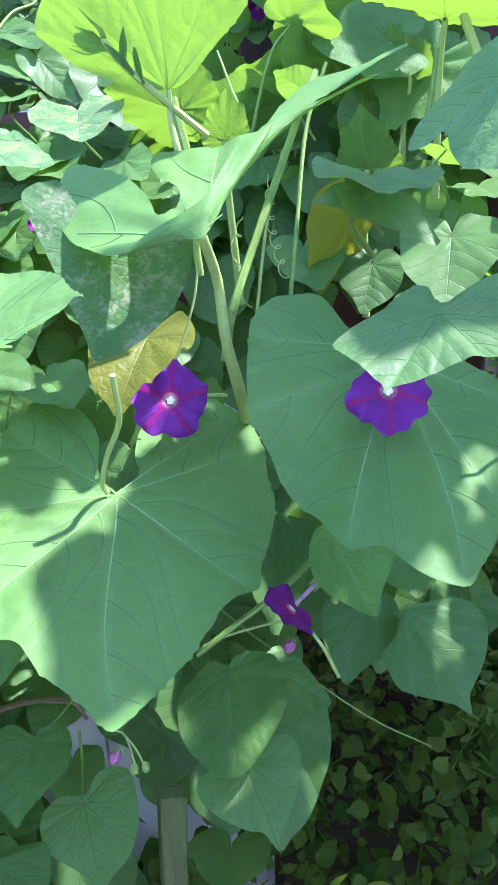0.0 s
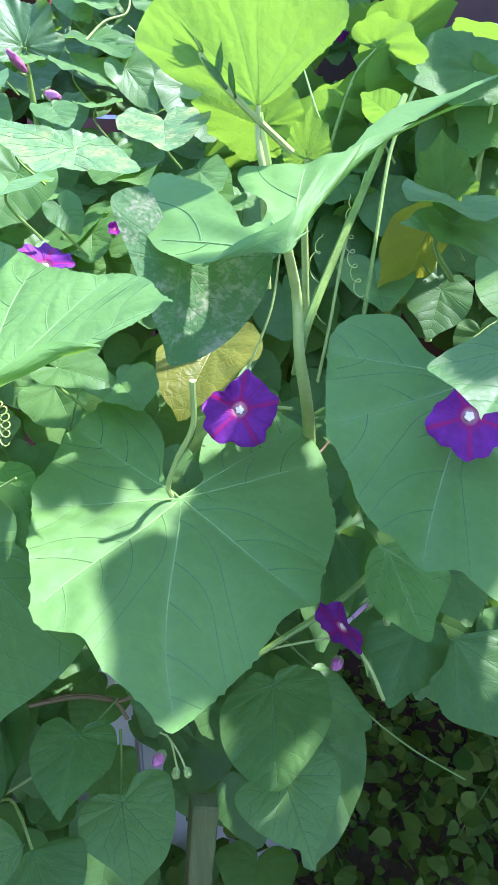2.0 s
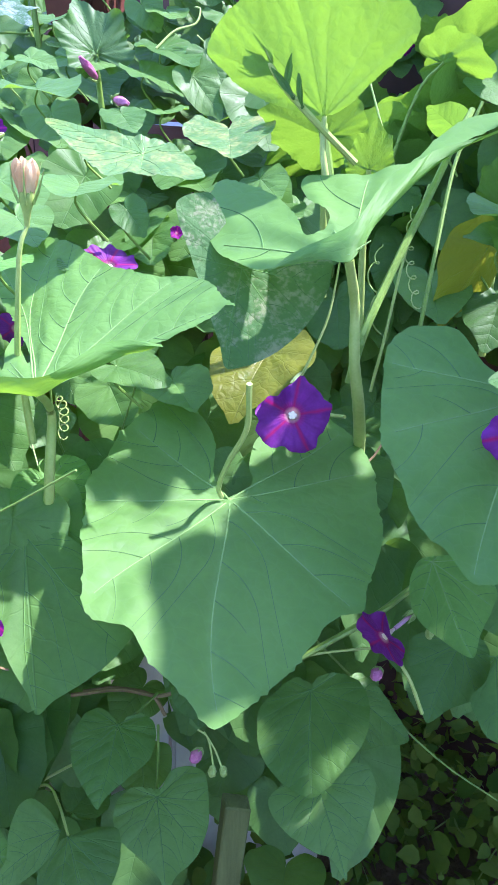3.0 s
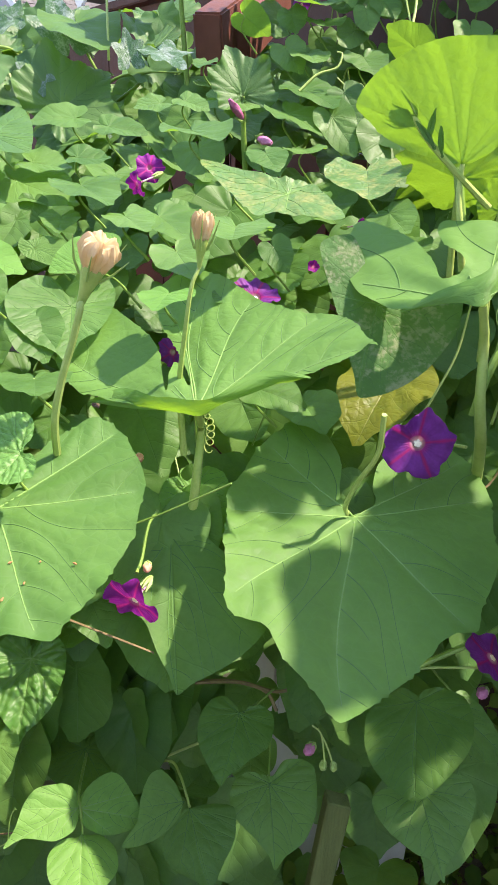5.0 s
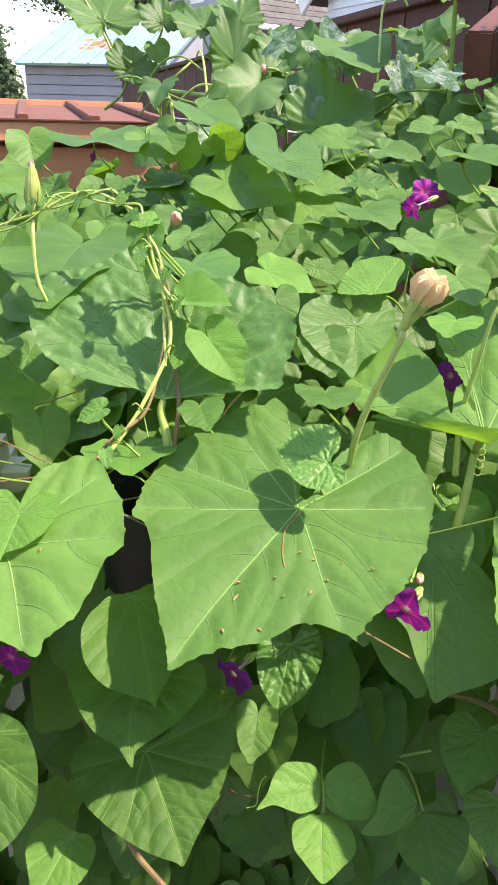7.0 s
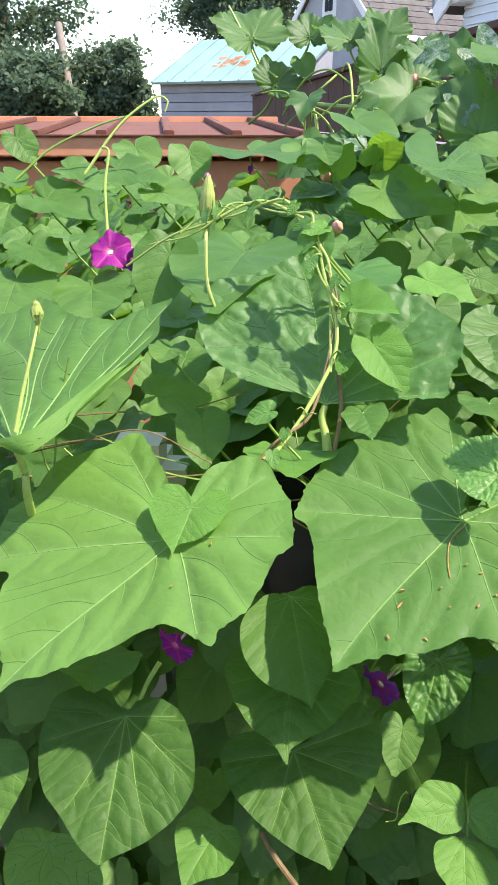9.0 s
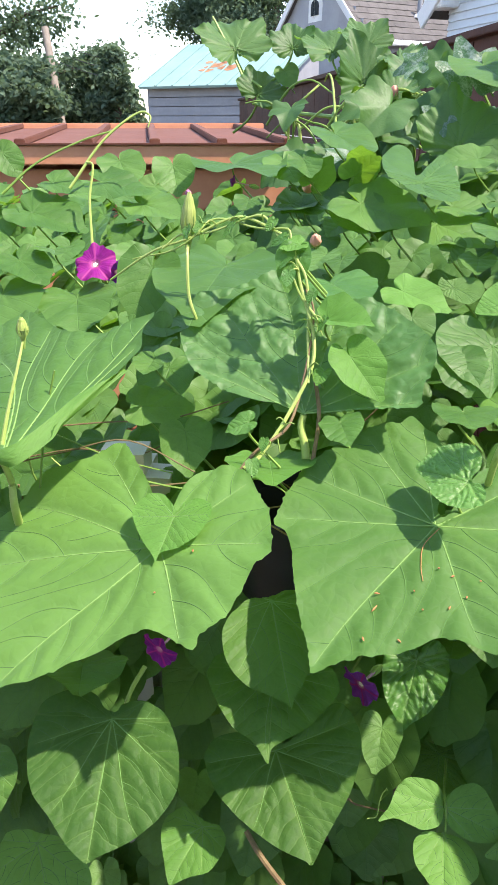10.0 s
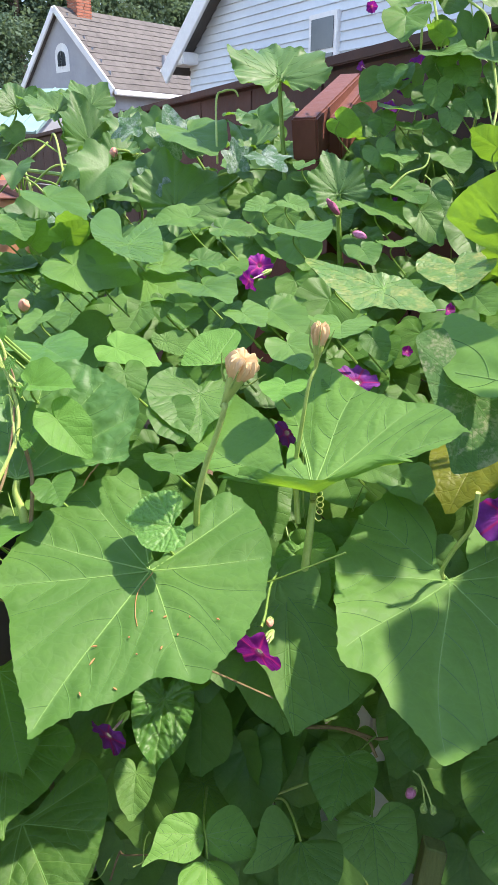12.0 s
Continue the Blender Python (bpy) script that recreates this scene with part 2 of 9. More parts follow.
LITTER = plain("dry litter", (0.06, 0.045, 0.03), (0.18, 0.14, 0.09), 0.9, 50, 0.5, 0.002, 0.2)
# White vinyl greyed in its colour for the shade under the vines.
VINYL = plain("shade-toned white vinyl", (0.38, 0.36, 0.29), (0.56, 0.53, 0.45), 0.5, 6, 0.2, 0.001)
# Olive green in the wood colour stands in for leaf shade.
OLDWOOD = plain("leaf-shaded weathered wood", (0.085, 0.110, 0.034), (0.150, 0.185, 0.065), 0.85, 9, 0.7, 0.002, 0.2, 0, (9, 9, 0.7))
TERRACOTTA = plain("terracotta paint", (0.64, 0.27, 0.14), (0.76, 0.37, 0.21), 0.6, 5, 0.3, 0.002)
ROOFRED = plain("red-brown roof panel", (0.105, 0.038, 0.022), (0.165, 0.064, 0.040), 0.75, 5, 0.3, 0.002)
REDWOOD = plain("red-brown stained timber", (0.10, 0.030, 0.020), (0.17, 0.060, 0.040), 0.6, 8, 0.6, 0.002, 0.35, 0, (1, 1, 1))
DARKWOOD = plain("dark brown stained board", (0.040, 0.020, 0.016), (0.085, 0.042, 0.032), 0.7, 6, 0.5, 0.003, 0.3)
BLACKPOT = plain("black plastic", (0.010, 0.010, 0.014), (0.020, 0.020, 0.026), 0.45, 20, 0.2, 0.001)
CONCRETE_GREY = plain("grey board siding", (0.30, 0.305, 0.325), (0.38, 0.385, 0.405), 0.8, 2, 0.3, 0.004)
BLUEGREY = plain("pale blue-grey siding", (0.50, 0.55, 0.60), (0.60, 0.65, 0.69), 0.6, 2, 0.2, 0.003)
WHITE = plain("white trim paint", (0.62, 0.62, 0.62), (0.78, 0.78, 0.77), 0.5, 3, 0.15, 0.002)
SHINGLE = plain("taupe shingle", (0.072, 0.065, 0.060), (0.130, 0.118, 0.110), 0.9, 3, 0.8, 0.01)
TURQUOISE = plain("turquoise sheet metal", (0.14, 0.25, 0.235), (0.21, 0.33, 0.31), 0.5, 1.2, 0.2, 0.004)
RUST = plain("rust", (0.26, 0.11, 0.05), (0.42, 0.22, 0.12), 0.85, 6, 0.5, 0.003)
SHEDWALL = plain("slate-grey plank", (0.19, 0.20, 0.225), (0.27, 0.28, 0.305), 0.8, 2, 0.3, 0.004)
BRICK = plain("red brick", (0.24, 0.075, 0.045), (0.40, 0.15, 0.09), 0.85, 9, 0.6, 0.006)
MORTAR = plain("mortar", (0.30, 0.28, 0.25), (0.42, 0.39, 0.35), 0.9, 12, 0.4, 0.004)
GLASS_DARK = plain("window pane", (0.03, 0.035, 0.045), (0.05, 0.055, 0.065), 0.08, 2, 0.0, 0.001, 0.6)
POLEWOOD = plain("pole timber", (0.16, 0.13, 0.10), (0.28, 0.24, 0.20), 0.9, 3, 0.4, 0.004, 0.2, 0, (4, 4, 0.4))
BARK = plain("bark", (0.06, 0.045, 0.033), (0.14, 0.11, 0.085), 0.95, 5, 1.0, 0.02, 0.2)
# Distance haze is mixed into this foliage colour: paler and bluer.
HAZE_LEAF = leaf_material("hazed far foliage", (0.070, 0.115, 0.080), (0.120, 0.180, 0.115), (0.13, 0.20, 0.09), (0.05, 0.10, 0.03), veins="none", through_part=0.40, rough=0.7, spec=0.15)
WEED = leaf_material("weed leaf", (0.025, 0.075, 0.010), (0.130, 0.200, 0.030), (0.18, 0.28, 0.02), (0.12, 0.22, 0.06), veins="none", spec=0.12, rough=0.6)


# ---------------------------------------------------------------- small builders
def thing(name, label, category, at=(0, 0, 0), group="", kind=""):
    ob = new(name)
    ob.location = at
    ob.empty_display_size = 0.05
    return tagged(ob, label, category, group, kind)


def mesh_of(name, bm, material, smooth=True, sharp=50):
    me = bpy.data.meshes.new(name)
    bm.to_mesh(me)
    bm.free()
    if smooth:
        me.polygons.foreach_set("use_smooth", [True] * len(me.polygons))
        me.set_sharp_from_angle(angle=radians(sharp))
    me.materials.append(material)
    return me


def under(ob, parent):
    """Parents ob without moving it (its own pose is given in the world)."""
    bpy.context.view_layer.update()
    ob.parent = parent
    ob.matrix_parent_inverse = parent.matrix_world.inverted()
    return ob


def offset(parent):
    """The world place of a thing, as its parents' moves add up (no turns are used on parents of parts)."""
    v = Vector((0, 0, 0))
    while parent is not None:
        v += parent.location
        parent = parent.parent
    return v


def part(name, bm, material, parent, label="", smooth=True):
    """A bmesh in world places as one mesh object under parent (whose pose is a mere shift)."""
    o = offset(parent)
    bmesh.ops.translate(bm, vec=-o, verts=bm.verts)
    ob = new(name, mesh_of(name, bm, material, smooth))
    ob.parent = parent
    return tagged(ob, label)


def tube_bm(points, radii, sides=7, bm=None, caps=True):
    """A round bar along points; radii is one number or one for each point."""
    bm = bm or bmesh.new()
    pts = [Vector(p) for p in points]
    if not hasattr(radii, "__len__"):
        radii = [radii] * len(pts)
    ref = Vector((0.31, 0.17, 0.93)).normalized()
    rings = []
    for i, p in enumerate(pts):
        d = (pts[min(i + 1, len(pts) - 1)] - pts[max(i - 1, 0)]).normalized()
        if abs(d.dot(ref)) > 0.97:
            ref = Vector((1, 0, 0))
        a = d.cross(ref).normalized()
        b = d.cross(a)
        rings.append([bm.verts.new(p + radii[i] * (math.cos(t) * a + math.sin(t) * b)) for t in (2 * math.pi * j / sides for j in range(sides))])
    for r0, r1 in zip(rings, rings[1:]):
        for j in range(sides):
            bm.faces.new((r0[j], r0[(j + 1) % sides], r1[(j + 1) % sides], r1[j]))
    if caps:
        bm.faces.new(rings[0][::-1]), bm.faces.new(rings[-1])
    return bm


def bend(points, n=8):
    """A smooth run of n points for each stretch through the given points."""
    p = [Vector(q) for q in points]
    p = [2 * p[0] - p[1], *p, 2 * p[-1] - p[-2]]
    out = []
    for i in range(1, len(p) - 2):
        for j in range(n):
            t = j / n
            out.append(0.5 * (2 * p[i] + (p[i + 1] - p[i - 1]) * t + (2 * p[i - 1] - 5 * p[i] + 4 * p[i + 1] - p[i + 2]) * t * t
                              + (3 * p[i] - p[i - 1] - 3 * p[i + 1] + p[i + 2]) * t ** 3))
    return out + [p[-2]]


def box_bm(size, m=None, bevel=0.0, bm=None):
    """A box of that size, centred, at pose m."""
    own = bmesh.new()
    bmesh.ops.create_cube(own, size=1.0, matrix=Matrix.Diagonal((*size, 1)))
    if bevel:
        bmesh.ops.bevel(own, geom=own.edges[:], offset=bevel, segments=2, affect="EDGES")
    if m is not None:
        bmesh.ops.transform(own, matrix=m, verts=own.verts)
    if bm is None:
        return own
    me = bpy.data.meshes.new("joined")
    own.to_mesh(me)
    own.free()
    bm.from_mesh(me)
    bpy.data.meshes.remove(me)
    return bm


def plate_bm(corners, thick):
    """A flat slab with the given top corners (in order), thick downwards along its normal."""
    bm = bmesh.new()
    c = [Vector(p) for p in corners]
    n = (c[1] - c[0]).cross(c[2] - c[0]).normalized()
    top = [bm.verts.new(p) for p in c]
    low = [bm.verts.new(p - n * thick) for p in c]
    bm.faces.new(top), bm.faces.new(low[::-1])
    for i in range(len(c)):
        j = (i + 1) % len(c)
        bm.faces.new((top[i], low[i], low[j], top[j]))
    bmesh.ops.recalc_face_normals(bm, faces=bm.faces)
    return bm


# ---------------------------------------------------------------- leaves
HEART = ((0, 1.0), (2.5, 0.93), (6, 0.85), (11, 0.795), (18, 0.755), (32, 0.69), (50, 0.61), (70, 0.555), (90, 0.52), (110, 0.485), (130, 0.43), (146, 0.37), (160, 0.27), (172, 0.13), (180, 0.02))
FIVE = ((0, 1.0), (7, 0.91), (18, 0.82), (28, 0.79), (38, 0.84), (48, 0.77), (60, 0.72), (72, 0.74), (82, 0.78), (94, 0.71), (115, 0.64), (138, 0.59), (150, 0.54), (160, 0.42), (169, 0.20), (180, 0.03))
ROUND5 = ((0, 1.0), (6, 0.945), (18, 0.87), (30, 0.80), (45, 0.755), (60, 0.715), (78, 0.70), (94, 0.68), (115, 0.63), (138, 0.59), (150, 0.54), (160, 0.42), (169, 0.20), (180, 0.03))
LEAFLET = ((0, 1.0), (2.5, 0.91), (6, 0.83), (14, 0.75), (26, 0.68), (38, 0.60), (52, 0.47), (68, 0.34), (90, 0.20), (120, 0.11), (150, 0.07), (180, 0.05))
LOBED = ((0, 1.0), (8, 0.84), (22, 0.62), (34, 0.58), (46, 0.74), (58, 0.86), (68, 0.66), (84, 0.50), (104, 0.60), (120, 0.66), (136, 0.46), (156, 0.34), (170, 0.18), (180, 0.03))
IVY = ((0, 1.0), (5, 0.91), (12, 0.82), (24, 0.71), (36, 0.70), (46, 0.78), (52, 0.81), (60, 0.74), (80, 0.60), (96, 0.61), (106, 0.64), (120, 0.58), (140, 0.47), (158, 0.34), (172, 0.15), (180, 0.03))
PLANS = {"s": IVY, "m": HEART, "p": FIVE, "r": ROUND5, "t": LEAFLET, "v": LOBED}
WIDTHS = {"s": 1.25, "m": 1.07, "p": 1.55, "r": 1.41, "t": 0.74, "v": 1.46}


def plan_of(shape):
    return PLANS[shape] if isinstance(shape, str) else shape


def plan_width(shape):
    return WIDTHS[shape] if isinstance(shape, str) else 1.0


def plan_radius(plan, deg):
    for i in range(len(plan) - 1):
        (a0, r0), (a1, r1) = plan[i], plan[i + 1]
        if a0 <= deg <= a1:
            t = (deg - a0) / (a1 - a0)
            if 0 in (a0, a1) or i == 0 or i == len(plan) - 2:
                return r0 + (r1 - r0) * t
            (b0, q0), (b1, q1) = plan[i - 1], plan[i + 2]
            m0 = (r1 - q0) / (a1 - b0) * (a1 - a0) * 0.8
            m1 = (q1 - r0) / (b1 - a0) * (a1 - a0) * 0.8
            return (2 * t ** 3 - 3 * t * t + 1) * r0 + (t ** 3 - 2 * t * t + t) * m0 + (3 * t * t - 2 * t ** 3) * r1 + (t ** 3 - t * t) * m1
    return plan[-1][1]


def vein_angles(shape):
    """The angles at which the main veins leave the stalk joint."""
    return (0, 38, -38, 80, -80, 126, -126)


def blade_z(x, y, th, r, rad, cup, fold, droop, wave, puff, ph, spokes):
    """Height of a blade over its plan, for a length of 1."""
    z = cup * (x * x + y * y) + fold * abs(x) * (1 - 0.35 * abs(x)) - droop * max(y, 0) ** 2.2
    z += 0.012 * math.sin(6.5 * x + ph[0]) * math.sin(5.5 * y + ph[1])
    z += wave * r ** 3 * (math.sin(math.radians(th) * 4 + ph[2]) + 0.6 * math.sin(math.radians(th) * 9 + ph[3]))
    sector = min(1.0, min(abs(th - a) for a in spokes) / 17.0)
    sector = sector * sector * (3 - 2 * sector)
    return z + puff * sector * math.sin(math.pi * min(r, 0.999)) * (0.5 + rad * 0.6)


def blade_bm(shape, length, wide, cup=0.1, fold=0.1, droop=0.12, wave=0.03, seed=0, turns=56, teeth=0.0, puff=0.02):
    """A leaf blade in its own axes: stalk joint at the origin, tip along +y, upper side +z. wide: width over length.
    cup lifts the rim, fold lifts the two halves, droop lowers the tip."""
    rng = random.Random(seed)
    plan = plan_of(shape)
    sx = wide / plan_width(shape)
    start = -180 if isinstance(shape, str) else plan[0][0]
    rings = (0.0, 0.12, 0.28, 0.46, 0.64, 0.80, 0.92, 1.0)
    ph = [rng.uniform(0, 6.28) for _ in range(6)]
    skew = rng.uniform(-0.05, 0.05) if isinstance(shape, str) else 0.0
    bm = bmesh.new()
    uv = bm.loops.layers.uv.new("plan")
    rows = []
    spokes = vein_angles(shape)
    notch = [rng.uniform(0.1, 1.0) ** 2 for _ in range(turns // 4 + 1)]
    centre = bm.verts.new((0, 0, 0))
    places = {centre: (0.0, 0.0)}
    for r in rings[1:]:
        row = []
        for j in range(turns):
            th = start + 360 * (j + 0.5) / turns
            rad = plan_radius(plan, abs(th) if isinstance(shape, str) else th)
            if teeth and r > 0.9:
                rad *= 1 + (teeth * 3.0 * notch[j // 4] if j % 4 == 1 else -0.3 * teeth) * (r - 0.9) * 10
            if isinstance(shape, str):
                rad *= 1 + 0.03 * math.sin(math.radians(th) * 3 + ph[0]) + 0.02 * math.sin(math.radians(th) * 7 + ph[1])
            x, y = rad * r * math.sin(math.radians(th)) * sx, rad * r * math.cos(math.radians(th))
            x += skew * y * y
            z = blade_z(x, y, th, r, rad, cup, fold, droop, wave, puff, ph, spokes)
            v = bm.verts.new((x * length, y * length, z * length))
            places[v] = (x / sx, y)
            row.append(v)
        rows.append(row)
    faces = []
    for j in range(turns):
        k = (j + 1) % turns
        if j != turns - 1:
            faces.append(bm.faces.new((centre, rows[0][k], rows[0][j])))
        for a, b in zip(rows, rows[1:]):
            if j == turns - 1:
                continue
            faces.append(bm.faces.new((a[j], a[k], b[k], b[j])))
    for f in faces:
        for lp in f.loops:
            lp[uv].uv = places[lp.vert]
    return bm


def margin_of(plan, sx=1.0, step=0.020, teeth=0.0, rng=None):
    """A leaf's margin as a smooth closed run through polar marks (degrees from the tip, radius), with small teeth."""
    c = np.array([(r * math.sin(math.radians(a)) * sx, r * math.cos(math.radians(a))) for a, r in plan])
    before, after, after2 = np.roll(c, 1, 0), np.roll(c, -1, 0), np.roll(c, -2, 0)
    t = np.linspace(0, 1, 12, endpoint=False)[None, :, None]
    p0, p1, p2, p3 = before[:, None], c[:, None], after[:, None], after2[:, None]
    fine = (p1 + 0.42 * (p2 - p0) * t + (2 * 0.42 * p0 - 2.58 * p1 + 2.16 * p2 - 0.42 * p3) * t ** 2 + (-0.42 * p0 + 1.58 * p1 - 1.58 * p2 + 0.42 * p3) * t ** 3).reshape(-1, 2)
    far = np.concatenate(((0.0,), np.cumsum(np.linalg.norm(np.roll(fine, -1, 0) - fine, axis=1))))
    n = int(far[-1] / step)
    at = np.linspace(0, far[-1], n, endpoint=False)
    loop = np.concatenate((fine, fine[:1]))
    run = np.stack([np.interp(at, far, loop[:, k]) for k in (0, 1)], 1)
    if teeth:
        ahead = np.roll(run, -1, 0) - np.roll(run, 1, 0)
        side = np.stack((ahead[:, 1], -ahead[:, 0]), 1) / (np.linalg.norm(ahead, axis=1)[:, None] + 1e-9)
        if np.sum(run[:, 0] * np.roll(run[:, 1], -1) - run[:, 1] * np.roll(run[:, 0], -1)) < 0:
            side = -side
        push = np.array([rng.uniform(0.4, 1.4) if rng.random() < 0.16 else rng.uniform(-0.25, 0.12) for i in range(n)])
        run = run + side * (push * teeth * np.clip(np.linalg.norm(run, axis=1) * 3 - 0.6, 0, 1))[:, None]
    return run


def inside(run, p):
    """Which of the points p lie within the closed run."""
    a, b = run, np.roll(run, -1, 0)
    x, y = p[:, 0:1], p[:, 1:2]
    cross = ((a[:, 1] > y) != (b[:, 1] > y)) & (x < (b[:, 0] - a[:, 0]) * (y - a[:, 1]) / (b[:, 1] - a[:, 1] + 1e-12) + a[:, 0])
    return cross.sum(1) % 2 == 1


def nearest(p, marks):
    """The distance from each of p to the nearest of marks."""
    return np.sqrt(((p[:, None] - marks[None]) ** 2).sum(2)).min(1)


def vein_net(run, spokes, rng):
    """Main veins from the joint to the margin, and curved side veins off them: lists of (main vein's number, level, points)."""
    mains, net, taken = [], [], []
    for k, a in enumerate(spokes):
        th = math.radians(a)
        sway = rng.uniform(-0.10, 0.10)
        pts, s = [np.zeros(2)], 0.0
        while s < 2.2:
            s += 0.03
            d = th + sway * math.sin(3.2 * s)
            q = np.array((s * math.sin(d), s * math.cos(d)))
            if s > 0.12 and not inside(run, q[None])[0]:
                break
            pts.append(q)
        pts = pts[:max(3, len(pts) - 1)]
        mains.append(np.array(pts))
        net.append((k, 0, pts))
    for k, main in enumerate(mains):
        others = [m for j, m in enumerate(mains) if j != k]
        length = len(main)
        for sgn in (-1, 1):
            i = 3 + rng.uniform(0, 2)
            while i < length - 2:
                o = main[int(i)]
                ahead = main[min(int(i) + 1, length - 1)] - main[int(i) - 1]
                head = math.atan2(ahead[0], ahead[1])
                q, pts = o, [o]
                for j in range(40):
                    bend_by = math.radians(58 - 46 * min(1.0, j / 13)) * sgn
                    q = q + 0.022 * np.array((math.sin(head + bend_by), math.cos(head + bend_by)))
                    if not inside(run, q[None])[0] or (j > 0 and min(np.linalg.norm(m - q, axis=1).min() for m in others) < 0.030):
                        break
                    if taken and np.linalg.norm(np.array(taken) - q, axis=1).min() < 0.045:
                        break
                    pts.append(q)
                if len(pts) > 4:
                    net.append((k, 1, pts))
                    taken.extend(pts)
                i += rng.uniform(5.0, 7.2)
    return net


def broad_leaf(name, shape, length, wide, material, cup, fold, droop, wave, seed, teeth, quilt, crinkle, spokes):
    """A large leaf in its own axes: a blade cut to its margin, swollen between the veins, and its network of veins.
    Returns the blade's mesh and one list of (points, radius) for each main vein with its branches."""
    rng = random.Random(seed)
    if isinstance(shape, str):
        half = PLANS[shape]
        plan = [(a, r) for a, r in half] + [(-a, r) for a, r in half[-2:0:-1]]
        sx = wide / plan_width(shape)
    else:
        plan, sx = shape, 1.0
    run = margin_of(plan, sx, 0.020, teeth, rng)
    net = vein_net(run, spokes or vein_angles(shape), rng)
    ph = [rng.uniform(0, 6.28) for _ in range(6)]
    gap = 0.021
    lo, hi = run.min(0), run.max(0)
    rows = [(x + (gap / 2 if j % 2 else 0), y) for j, y in enumerate(np.arange(lo[1], hi[1], gap * 0.866)) for x in np.arange(lo[0], hi[0], gap)]
    p = np.array(rows)
    p = p[inside(run, p)]
    p = p[nearest(p, run) > gap * 0.55]
    laid = np.concatenate([np.array(q) for k, lv, q in net if lv <= 1])
    laid = laid[inside(run, laid)]
    laid = laid[nearest(laid, run) > gap * 0.4]
    p = np.concatenate((p[nearest(p, laid) > gap * 0.5], laid))
    flat = [Vector(q) for q in run.tolist()] + [Vector(q) for q in p.tolist()]
    n = len(run)
    verts, _, faces, _, _, _ = delaunay_2d_cdt(flat, [], [list(range(n))], 1, 2e-3)
    v = np.array([tuple(q) for q in verts])
    first = np.concatenate([np.array(q) for k, lv, q in net if lv == 0])
    second = np.concatenate([np.array(q) for k, lv, q in net if lv <= 1])

    def form(q):
        x, y = q[:, 0], q[:, 1]
        th = np.arctan2(x, y)
        edge = np.exp(-nearest(q, run) / 0.10)
        z = cup * (x * x + y * y) + fold * np.abs(x) * (1 - 0.35 * np.abs(x)) - droop * np.maximum(y, 0) ** 2.2
        z = z + 0.010 * np.sin(6.5 * x + ph[0]) * np.sin(5.5 * y + ph[1])
        return z + wave * edge * (np.sin(5 * th + ph[2]) + 0.8 * np.sin(11 * th + ph[3]) + 0.5 * np.sin(23 * th + ph[4]))

    d0, d1 = nearest(v, first), nearest(v, second)
    z = form(v) + quilt * (1.1 * (1 - np.exp(-(d0 / 0.07) ** 2)) + 0.8 * (1 - np.exp(-(d1 / 0.030) ** 2)))
    if crinkle:
        for i, (x, y) in enumerate(v):
            d, _ = noise.voronoi(Vector((x * 10 + seed, y * 10, 0.0)))
            z[i] += crinkle * min(1.0, (d[1] - d[0]) * 2.2) * min(1.0, d1[i] / 0.03)
    me = bpy.data.meshes.new(name)
    me.from_pydata([(x * length, y * length, h * length) for (x, y), h in zip(v.tolist(), z.tolist())], [], [list(f) if (v[f[1]][0] - v[f[0]][0]) * (v[f[2]][1] - v[f[0]][1]) > (v[f[1]][1] - v[f[0]][1]) * (v[f[2]][0] - v[f[0]][0]) else list(f)[::-1] for f in faces])
    uv = me.uv_layers.new(name="plan")
    corner = np.zeros(len(me.loops), dtype=np.int32)
    me.loops.foreach_get("vertex_index", corner)
    uv.data.foreach_set("uv", (v[corner] / (sx, 1.0)).ravel())
    near = me.attributes.new("near_vein", "FLOAT", "POINT")
    near.data.foreach_set("value", (0.75 * np.exp(-(d0 / 0.030) ** 2) + 0.35 * np.exp(-(d1 / 0.022) ** 2)).astype(np.float32))
    me.polygons.foreach_set("use_smooth", [True] * len(me.polygons))
    me.materials.append(material)
    ribs = {}
    for k, level, pts in net:
        q = np.array(pts)
        h = form(q) + quilt * 1.1 * (1 - np.exp(-(nearest(q, first) / 0.07) ** 2))
        thick = (0.0044, 0.0026)[level] * (0.2 / length) ** 0.3
        run3 = [Vector((x * length, y * length, (e + (0.35, 0.40)[level] * thick) * length)) for (x, y), e in zip(q.tolist(), h.tolist())]
        ribs.setdefault(k, []).append((run3, [thick * length * (1 - 0.72 * i / len(run3)) for i in range(len(run3))]))
    return me, ribs


def leaf_pose(base, tip, normal):
    b, t, n = Vector(base), Vector(tip), Vector(normal).normalized()
    y = (t - b).normalized()
    x = y.cross(n).normalized()
    n = x.cross(y)
    m = Matrix((x, y, n)).transposed().to_4x4()
    m.translation = b
    return m, (t - b).length


SEED = [100]
POSES = {}          # where each leaf lies in the world


